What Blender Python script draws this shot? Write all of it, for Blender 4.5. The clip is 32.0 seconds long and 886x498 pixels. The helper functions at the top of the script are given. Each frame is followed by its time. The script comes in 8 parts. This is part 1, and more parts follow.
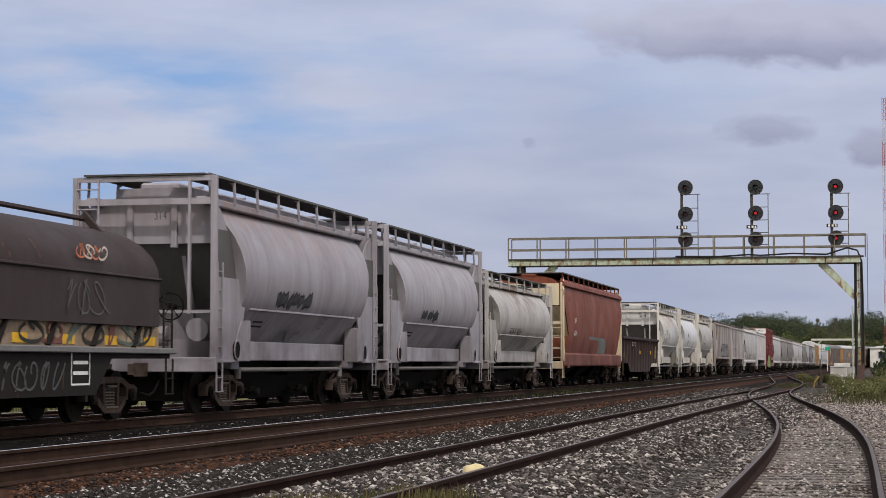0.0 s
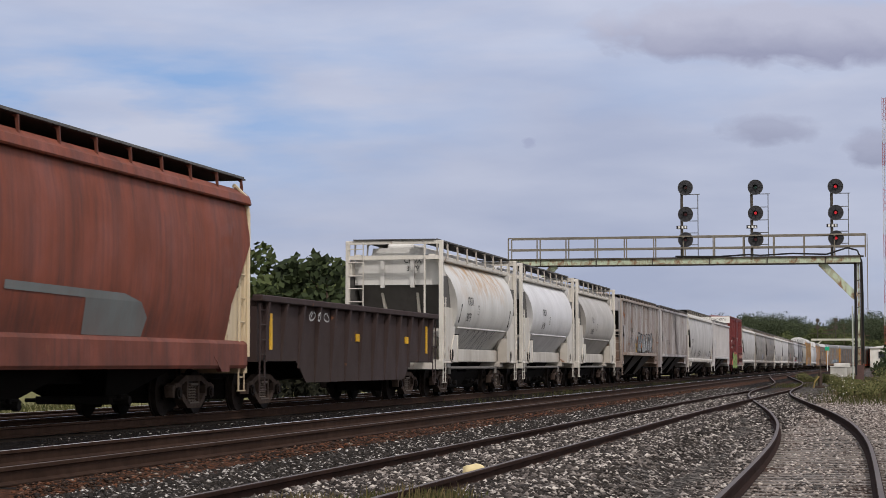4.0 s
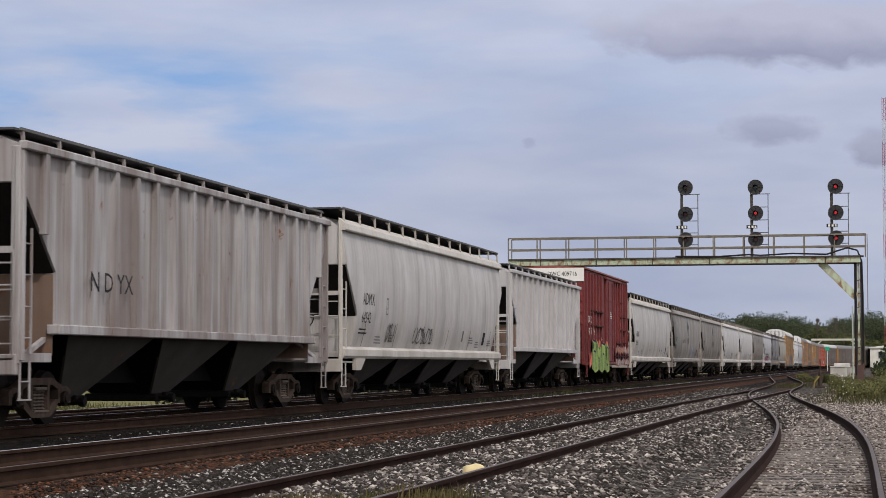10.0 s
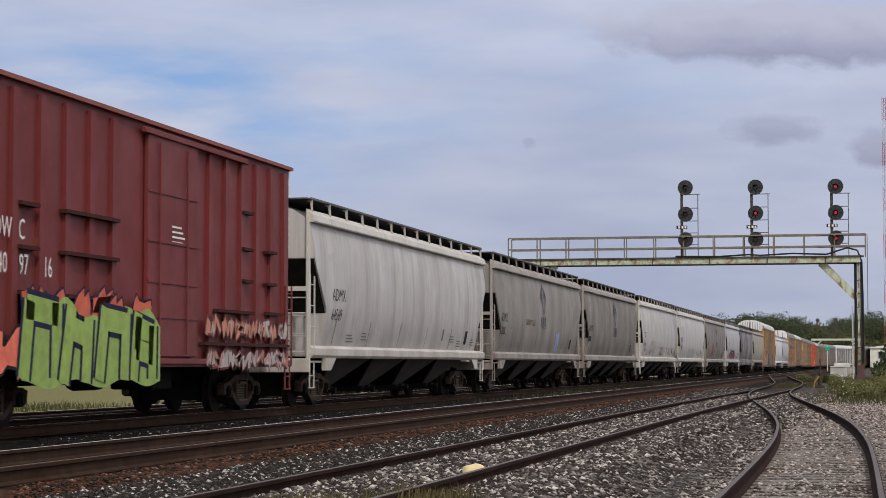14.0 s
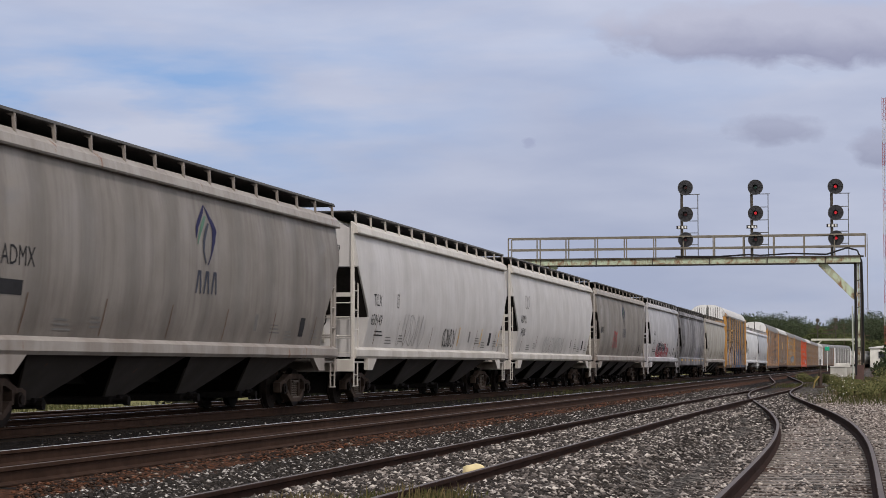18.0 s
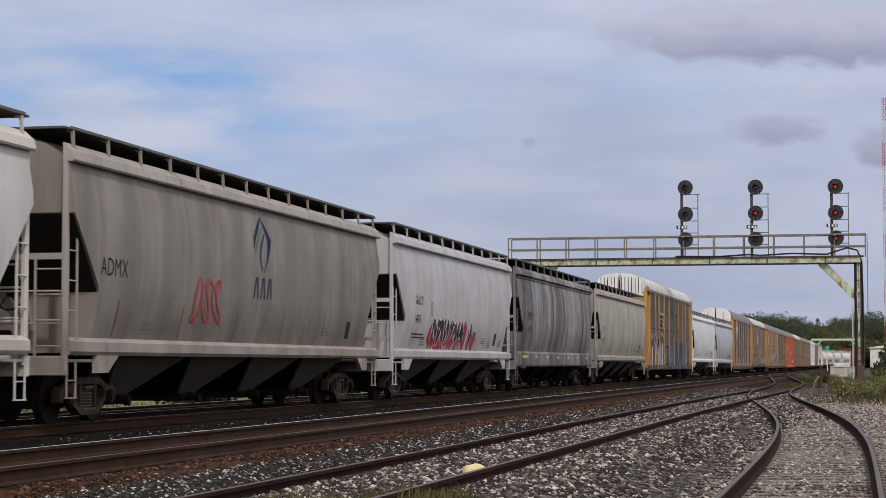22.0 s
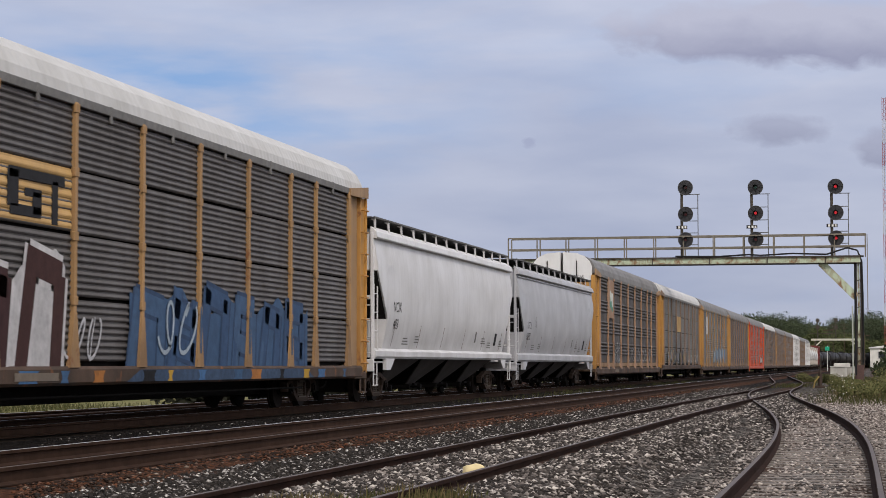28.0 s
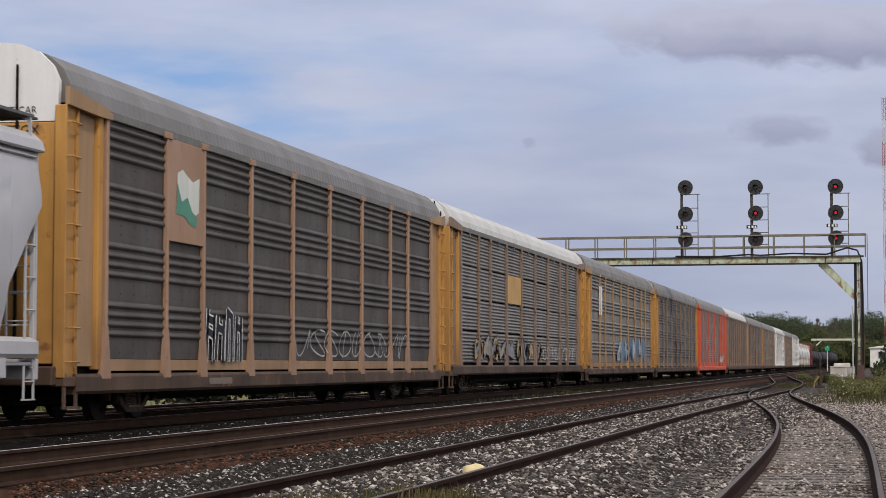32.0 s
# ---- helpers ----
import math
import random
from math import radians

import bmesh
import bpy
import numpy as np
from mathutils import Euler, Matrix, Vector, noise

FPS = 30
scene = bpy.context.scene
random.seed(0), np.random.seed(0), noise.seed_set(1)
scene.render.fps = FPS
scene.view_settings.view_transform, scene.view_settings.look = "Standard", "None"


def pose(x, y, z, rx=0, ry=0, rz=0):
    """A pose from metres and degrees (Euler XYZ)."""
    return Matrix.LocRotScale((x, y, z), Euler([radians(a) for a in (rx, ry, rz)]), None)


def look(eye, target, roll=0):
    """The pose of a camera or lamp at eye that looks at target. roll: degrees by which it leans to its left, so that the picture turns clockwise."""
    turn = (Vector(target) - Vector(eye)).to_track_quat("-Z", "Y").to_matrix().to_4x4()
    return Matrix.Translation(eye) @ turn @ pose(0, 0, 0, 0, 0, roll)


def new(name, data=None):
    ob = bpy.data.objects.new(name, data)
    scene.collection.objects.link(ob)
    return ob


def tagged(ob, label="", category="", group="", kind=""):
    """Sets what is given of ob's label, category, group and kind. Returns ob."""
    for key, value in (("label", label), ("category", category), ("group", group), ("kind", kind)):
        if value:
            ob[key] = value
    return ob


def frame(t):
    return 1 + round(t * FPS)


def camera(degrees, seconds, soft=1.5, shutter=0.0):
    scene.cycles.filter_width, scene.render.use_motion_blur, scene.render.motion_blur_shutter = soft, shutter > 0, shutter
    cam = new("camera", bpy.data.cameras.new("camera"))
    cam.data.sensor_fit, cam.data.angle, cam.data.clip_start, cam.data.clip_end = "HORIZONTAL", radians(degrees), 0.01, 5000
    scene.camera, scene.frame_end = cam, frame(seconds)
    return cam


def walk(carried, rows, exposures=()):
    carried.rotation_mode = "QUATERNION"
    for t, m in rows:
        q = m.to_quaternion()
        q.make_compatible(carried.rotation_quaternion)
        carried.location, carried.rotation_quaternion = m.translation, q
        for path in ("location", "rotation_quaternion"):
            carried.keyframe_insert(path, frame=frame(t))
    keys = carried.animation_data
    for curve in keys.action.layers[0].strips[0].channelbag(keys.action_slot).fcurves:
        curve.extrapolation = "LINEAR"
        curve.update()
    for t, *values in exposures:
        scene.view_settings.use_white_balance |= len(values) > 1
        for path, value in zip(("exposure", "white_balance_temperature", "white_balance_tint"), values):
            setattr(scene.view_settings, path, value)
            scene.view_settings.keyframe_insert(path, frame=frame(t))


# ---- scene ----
# ---------------- camera ----------------
EYE = (0.0, 0.0, 0.95)          # z = 0 is the top of the main tracks' rails; y runs along the tracks
TURN, TILT, FOV = 12.299, 3.355, 25.392
cam = camera(FOV, 32.0, 0.8, 0.1)
CAM_POSE = pose(*EYE, 90 + TILT, 0, TURN)
walk(cam, [(0, CAM_POSE), (32.0, CAM_POSE)])

# ---------------- light ----------------
SUN_EL, SUN_AZ = 45.0, 148.0    # azimuth clockwise from +y (the tracks' far end)
scene.view_settings.exposure = 0.0
world = bpy.data.worlds.new("world")
scene.world = world
world.use_nodes = True


def ramp_glow(nt, value):
    r = nt.nodes.new("ShaderNodeMapRange")
    r.inputs["From Min"].default_value, r.inputs["From Max"].default_value = -0.25, 0.75
    nt.links.new(value, r.inputs["Value"])
    return r.outputs["Result"]


def sky_world():
    nt = world.node_tree
    nt.nodes.clear()
    n, l = nt.nodes.new, nt.links.new
    out, bg = n("ShaderNodeOutputWorld"), n("ShaderNodeBackground")
    sky = n("ShaderNodeTexSky")
    sky.sky_type, sky.sun_disc = "NISHITA", False
    sky.sun_elevation, sky.sun_rotation = radians(SUN_EL), radians(SUN_AZ)
    sky.air_density, sky.dust_density, sky.ozone_density = 1.0, 1.4, 2.0
    co = n("ShaderNodeTexCoord")
    sep = n("ShaderNodeSeparateXYZ")
    l(co.outputs["Generated"], sep.inputs[0])
    # stretch the cloud pattern into flat layers
    mp = n("ShaderNodeMapping")
    mp.inputs["Scale"].default_value = (3.0, 3.0, 13.0)
    mp.inputs["Location"].default_value = (0.7, 0.25, 0.55)
    l(co.outputs["Generated"], mp.inputs[0])
    nz = n("ShaderNodeTexNoise")
    nz.inputs["Scale"].default_value, nz.inputs["Detail"].default_value = 1.35, 7.0
    nz.inputs["Roughness"].default_value, nz.inputs["Distortion"].default_value = 0.52, 0.35
    l(mp.outputs[0], nz.inputs["Vector"])
    ramp = n("ShaderNodeValToRGB")
    ramp.color_ramp.elements[0].position, ramp.color_ramp.elements[1].position = 0.36, 0.54
    ramp.color_ramp.elements[0].color, ramp.color_ramp.elements[1].color = (0.62, 0.62, 0.62, 1), (1, 1, 1, 1)
    l(nz.outputs["Fac"], ramp.inputs[0])
    # cloud veil, whiter towards the sun and a little greyer near the horizon
    sund = Vector((math.sin(radians(SUN_AZ)) * math.cos(radians(SUN_EL)), math.cos(radians(SUN_AZ)) * math.cos(radians(SUN_EL)), math.sin(radians(SUN_EL))))
    dot = n("ShaderNodeVectorMath")
    dot.operation = "DOT_PRODUCT"
    l(co.outputs["Generated"], dot.inputs[0])
    dot.inputs[1].default_value = sund
    glow = n("ShaderNodeMapRange")
    glow.inputs["From Min"].default_value, glow.inputs["From Max"].default_value = -0.45, 1.0
    glow.inputs["To Min"].default_value, glow.inputs["To Max"].default_value = 1.0, 2.1
    l(dot.outputs["Value"], glow.inputs["Value"])
    nz2 = n("ShaderNodeTexNoise")
    nz2.inputs["Scale"].default_value, nz2.inputs["Detail"].default_value = 2.2, 5.0
    l(mp.outputs[0], nz2.inputs["Vector"])
    veil = n("ShaderNodeValToRGB")
    veil.color_ramp.elements[0].position, veil.color_ramp.elements[1].position = 0.35, 0.68
    veil.color_ramp.elements[0].color, veil.color_ramp.elements[1].color = (0.43, 0.482, 0.65, 1), (0.57, 0.61, 0.755, 1)
    l(nz2.outputs["Fac"], veil.inputs[0])
    vm = n("ShaderNodeVectorMath")
    vm.operation = "SCALE"
    warm = n("ShaderNodeMix")
    warm.data_type = "RGBA"
    l(ramp_glow(nt, dot.outputs["Value"]), warm.inputs["Factor"])
    l(veil.outputs["Color"], warm.inputs["A"])
    warm.inputs["B"].default_value = (0.66, 0.62, 0.57, 1)
    l(warm.outputs["Result"], vm.inputs[0])
    low = n("ShaderNodeMapRange")
    low.inputs["From Min"].default_value, low.inputs["From Max"].default_value = 0.0, 0.16
    low.inputs["To Min"].default_value, low.inputs["To Max"].default_value = 0.82, 1.0
    l(sep.outputs["Z"], low.inputs["Value"])
    both = n("ShaderNodeMath")
    both.operation = "MULTIPLY"
    l(glow.outputs["Result"], both.inputs[0])
    l(low.outputs["Result"], both.inputs[1])
    l(both.outputs[0], vm.inputs["Scale"])
    sm = n("ShaderNodeVectorMath")
    sm.operation = "SCALE"
    l(sky.outputs["Color"], sm.inputs[0])
    sm.inputs["Scale"].default_value = 0.06
    deep = n("ShaderNodeMix")
    deep.data_type = "RGBA"
    deep.inputs["Factor"].default_value = 0.85
    l(sm.outputs["Vector"], deep.inputs["A"])
    deep.inputs["B"].default_value = (0.25, 0.43, 0.77, 1)
    # a wider break in the veil towards the north-west, streaked
    off = n("ShaderNodeVectorMath")
    off.operation = "SUBTRACT"
    l(co.outputs["Generated"], off.inputs[0])
    off.inputs[1].default_value = tuple((CAM_POSE.to_3x3() @ Vector((-0.160, 0.070, -1))).normalized())
    wide = n("ShaderNodeVectorMath")
    wide.operation = "MULTIPLY"
    l(off.outputs["Vector"], wide.inputs[0])
    wide.inputs[1].default_value = (4.6, 4.6, 17.0)
    dist = n("ShaderNodeVectorMath")
    dist.operation = "LENGTH"
    l(wide.outputs["Vector"], dist.inputs[0])
    hole = n("ShaderNodeMapRange")
    hole.inputs["From Min"].default_value, hole.inputs["From Max"].default_value = 1.0, 0.15
    l(dist.outputs["Value"], hole.inputs["Value"])
    nz3 = n("ShaderNodeTexNoise")
    nz3.inputs["Scale"].default_value, nz3.inputs["Detail"].default_value = 3.4, 6.0
    l(mp.outputs[0], nz3.inputs["Vector"])
    streaks = n("ShaderNodeMapRange")
    streaks.inputs["From Min"].default_value, streaks.inputs["From Max"].default_value = 0.36, 0.60
    streaks.inputs["To Max"].default_value = 0.92
    l(nz3.outputs["Fac"], streaks.inputs["Value"])
    gap = n("ShaderNodeMath")
    gap.operation = "MULTIPLY"
    l(hole.outputs["Result"], gap.inputs[0])
    l(streaks.outputs["Result"], gap.inputs[1])
    cover = n("ShaderNodeMath")
    cover.operation, cover.use_clamp = "SUBTRACT", True
    l(ramp.outputs["Color"], cover.inputs[0])
    l(gap.outputs[0], cover.inputs[1])
    mix = n("ShaderNodeMix")
    mix.data_type = "RGBA"
    l(cover.outputs[0], mix.inputs["Factor"])
    l(deep.outputs["Result"], mix.inputs["A"])
    l(vm.outputs["Vector"], mix.inputs["B"])
    l(mix.outputs["Result"], bg.inputs["Color"])
    bg.inputs["Strength"].default_value = 1.0
    l(bg.outputs[0], out.inputs[0])


sky_world()
sun = new("sun", bpy.data.lights.new("sun", "SUN"))
sun.data.energy, sun.data.angle, sun.data.color = 1.9, radians(2.0), (1.0, 0.928, 0.88)
sun.matrix_world = look((0, 0, 60), (-math.sin(radians(SUN_AZ)) * 60, -math.cos(radians(SUN_AZ)) * 60, 60 - 60 * math.tan(radians(SUN_EL))))

# ---------------- materials ----------------
MATS = {}


def graph(name):
    m = bpy.data.materials.new(name)
    m.use_nodes = True
    nt = m.node_tree
    return m, nt, nt.nodes["Principled BSDF"], nt.nodes.new, nt.links.new


def noise_node(nt, vec, scale, detail=4.0, rough=0.55, dist=0.0):
    z = nt.nodes.new("ShaderNodeTexNoise")
    z.inputs["Scale"].default_value, z.inputs["Detail"].default_value = scale, detail
    z.inputs["Roughness"].default_value, z.inputs["Distortion"].default_value = rough, dist
    nt.links.new(vec, z.inputs["Vector"])
    return z.outputs["Fac"]


def stretched(nt, scale, loc=(0, 0, 0)):
    co, mp = nt.nodes.new("ShaderNodeTexCoord"), nt.nodes.new("ShaderNodeMapping")
    mp.inputs["Scale"].default_value, mp.inputs["Location"].default_value = scale, loc
    nt.links.new(co.outputs["Object"], mp.inputs[0])
    return mp.outputs[0]


def ramped(nt, fac, lo, hi, a=0.0, b=1.0):
    r = nt.nodes.new("ShaderNodeMapRange")
    r.inputs["From Min"].default_value, r.inputs["From Max"].default_value = lo, hi
    r.inputs["To Min"].default_value, r.inputs["To Max"].default_value = a, b
    nt.links.new(fac, r.inputs["Value"])
    return r.outputs["Result"]


def mixed(nt, fac, a, b, mode="MIX"):
    m = nt.nodes.new("ShaderNodeMix")
    m.data_type, m.blend_type = "RGBA", mode
    for key, v in (("Factor", fac), ("A", a), ("B", b)):
        if isinstance(v, (int, float)):
            m.inputs[key].default_value = v
        elif isinstance(v, tuple):
            m.inputs[key].default_value = (*v, 1)
        else:
            nt.links.new(v, m.inputs[key])
    return m.outputs["Result"]


def times(nt, a, b):
    m = nt.nodes.new("ShaderNodeMath")
    m.operation = "MULTIPLY"
    for i, v in enumerate((a, b)):
        if isinstance(v, (int, float)):
            m.inputs[i].default_value = v
        else:
            nt.links.new(v, m.inputs[i])
    return m.outputs[0]


def height_axis(nt):
    co, sp = nt.nodes.new("ShaderNodeTexCoord"), nt.nodes.new("ShaderNodeSeparateXYZ")
    nt.links.new(co.outputs["Object"], sp.inputs[0])
    return sp.outputs


def paint(name, base, rough=0.5, dirt=0.35, dirt_col=(0.10, 0.085, 0.07), rust=0.0, streak=0.5, seed=0.0, stain=None, metal=0.0, panel=0.0):
    """Weathered paint: broad fading, vertical run-down streaks, low road dirt that can double as shade, rust blooms."""
    if name in MATS:
        return MATS[name]
    m, nt, b, n, l = graph(name)
    loc = (seed * 3.7, seed * 5.1, seed * 1.3)
    broad = noise_node(nt, stretched(nt, (0.5, 0.5, 0.5), loc), 1.6, 5)
    runs = noise_node(nt, stretched(nt, (5.0, 5.0, 0.28), loc), 1.0, 6, 0.65)
    runs2 = noise_node(nt, stretched(nt, (1.6, 1.6, 0.12), loc), 1.0, 4, 0.6)
    fine = noise_node(nt, stretched(nt, (1, 1, 1), loc), 26.0, 6, 0.7)
    col = mixed(nt, ramped(nt, broad, 0.35, 0.7), base, tuple(c * 0.86 for c in base))
    col = mixed(nt, times(nt, ramped(nt, runs, 0.46, 0.72), streak * dirt), col, dirt_col)
    col = mixed(nt, times(nt, ramped(nt, runs2, 0.48 if streak < 0.85 else 0.42, 0.7 if streak < 0.85 else 0.6), streak * dirt * (0.8 if streak < 0.85 else 1.0)), col, dirt_col)
    splash_shade = times(nt, ramped(nt, height_axis(nt)["Z"], 2.3, 0.9), ramped(nt, broad, 0.3, 0.65))
    col = mixed(nt, times(nt, splash_shade, min(1.0, dirt * 0.9)), col, dirt_col)
    col = mixed(nt, times(nt, ramped(nt, fine, 0.5, 0.8), 0.25), col, tuple(c * 0.7 for c in base))
    if panel:
        # faint darker bands at the plate seams
        w = n("ShaderNodeTexWave")
        w.wave_type, w.bands_direction = "BANDS", "Y"
        w.inputs["Scale"].default_value, w.inputs["Distortion"].default_value, w.inputs["Detail"].default_value = 0.314 / panel, 0.4, 2
        l(stretched(nt, (1, 1, 0.12), loc), w.inputs["Vector"])
        col = mixed(nt, times(nt, ramped(nt, w.outputs["Fac"], 0.55, 1.0), 0.45 * dirt), col, tuple(c * 0.45 for c in base))
    if rust:
        rn = noise_node(nt, stretched(nt, (1.0, 1.0, 0.7), loc), 2.6, 7, 0.65, 0.6)
        col = mixed(nt, times(nt, ramped(nt, rn, 0.66 - 0.2 * rust, 0.72 - 0.1 * rust), 0.9), col, (0.19, 0.075, 0.03))
    if stain:
        # a bloom of rust-orange wash on part of the side: y0, y1, z0, z1
        y0, y1, z0, z1, scol = stain
        ax = height_axis(nt)
        win = times(nt, times(nt, ramped(nt, ax["Y"], y0 - 0.5, y0 + 0.9), ramped(nt, ax["Y"], y1 + 0.5, y1 - 0.9)), times(nt, ramped(nt, ax["Z"], z0 - 0.3, z0 + 0.7), ramped(nt, ax["Z"], z1 + 0.15, z1 - 0.25)))
        sn = noise_node(nt, stretched(nt, (1.0, 1.15, 0.9), loc), 1.9, 6, 0.6, 0.2)
        col = mixed(nt, times(nt, win, ramped(nt, sn, 0.42, 0.60)), col, scol)
    l(col, b.inputs["Base Color"])
    l(ramped(nt, broad, 0.3, 0.7, rough - 0.08, rough + 0.15), b.inputs["Roughness"])
    b.inputs["Metallic"].default_value, b.inputs["Specular IOR Level"].default_value = metal, 0.3 if max(base) > 0.03 else 0.05
    bump = n("ShaderNodeBump")
    bump.inputs["Strength"].default_value, bump.inputs["Distance"].default_value = 0.25, 0.01
    dent = noise_node(nt, stretched(nt, (0.8, 0.8, 0.8), loc), 1.7, 3)
    add = n("ShaderNodeMath")
    add.operation = "MULTIPLY_ADD"
    l(dent, add.inputs[0])
    add.inputs[1].default_value = 3.0
    l(fine, add.inputs[2])
    l(add.outputs[0], bump.inputs["Height"])
    l(bump.outputs[0], b.inputs["Normal"])
    MATS[name] = m
    return m


def plain(name, base, rough=0.6, metal=0.0, vary=0.25, scale=8.0, glow=0.0):
    if name in MATS:
        return MATS[name]
    m, nt, b, n, l = graph(name)
    a = noise_node(nt, stretched(nt, (1, 1, 1)), scale, 6, 0.65)
    c = noise_node(nt, stretched(nt, (1, 1, 1)), scale * 0.13, 3)
    col = mixed(nt, ramped(nt, a, 0.3, 0.75), tuple(min(1, v * (1 + vary)) for v in base), tuple(v * (1 - vary) for v in base))
    col = mixed(nt, times(nt, ramped(nt, c, 0.35, 0.7), 0.5), col, tuple(v * (1 - vary) for v in base))
    l(col, b.inputs["Base Color"])
    b.inputs["Roughness"].default_value, b.inputs["Metallic"].default_value, b.inputs["Specular IOR Level"].default_value = rough, metal, 0.25 if max(base) > 0.08 else 0.06
    if glow:
        b.inputs["Emission Color"].default_value, b.inputs["Emission Strength"].default_value = (*base, 1), glow
    bump = n("ShaderNodeBump")
    bump.inputs["Strength"].default_value, bump.inputs["Distance"].default_value = 0.3, 0.01
    l(a, bump.inputs["Height"])
    l(bump.outputs[0], b.inputs["Normal"])
    MATS[name] = m
    return m


def islands(name, stops, rough=0.85):
    """Loose pieces, each with its own shade."""
    if name in MATS:
        return MATS[name]
    m, nt, b, n, l = graph(name)
    g, r = n("ShaderNodeNewGeometry"), n("ShaderNodeValToRGB")
    while len(r.color_ramp.elements) < len(stops):
        r.color_ramp.elements.new(0.5)
    for e, (p, c) in zip(r.color_ramp.elements, stops):
        e.position, e.color = p, (*c, 1)
    l(g.outputs["Random Per Island"], r.inputs[0])
    fine = noise_node(nt, stretched(nt, (1, 1, 1)), 30.0, 3)
    l(mixed(nt, times(nt, ramped(nt, fine, 0.4, 0.7), 0.3), r.outputs["Color"], (0.06, 0.05, 0.045)), b.inputs["Base Color"])
    b.inputs["Roughness"].default_value, b.inputs["Specular IOR Level"].default_value = rough, 0.06
    MATS[name] = m
    return m


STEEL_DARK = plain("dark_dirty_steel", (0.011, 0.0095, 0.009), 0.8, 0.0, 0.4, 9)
SPRING_MAT = plain("dusty_spring_steel", (0.095, 0.076, 0.065), 0.8, 0.0, 0.4, 9)
TRUCK_MAT = plain("rusty_cast_steel", (0.058, 0.042, 0.035), 0.85, 0.0, 0.5, 7)
WHEEL_MAT = plain("wheel_steel", (0.016, 0.012, 0.0105), 0.7, 0.2, 0.5, 6)
GRATE = plain("running_board_grate", (0.075, 0.073, 0.073), 0.8, 0.0, 0.3, 12)
GRATE_EDGE = plain("grate_edge_steel", (0.11, 0.108, 0.107), 0.75, 0.0, 0.3, 9)
BLACK_INK = plain("black_stencil", (0.03, 0.03, 0.033), 0.7, 0, 0.2)
WHITE_INK = plain("white_stencil", (0.70, 0.70, 0.68), 0.7, 0, 0.2)
YELLOW = plain("reflector_yellow", (0.62, 0.36, 0.02), 0.5, 0, 0.3)

# ---------------- mesh helpers ----------------


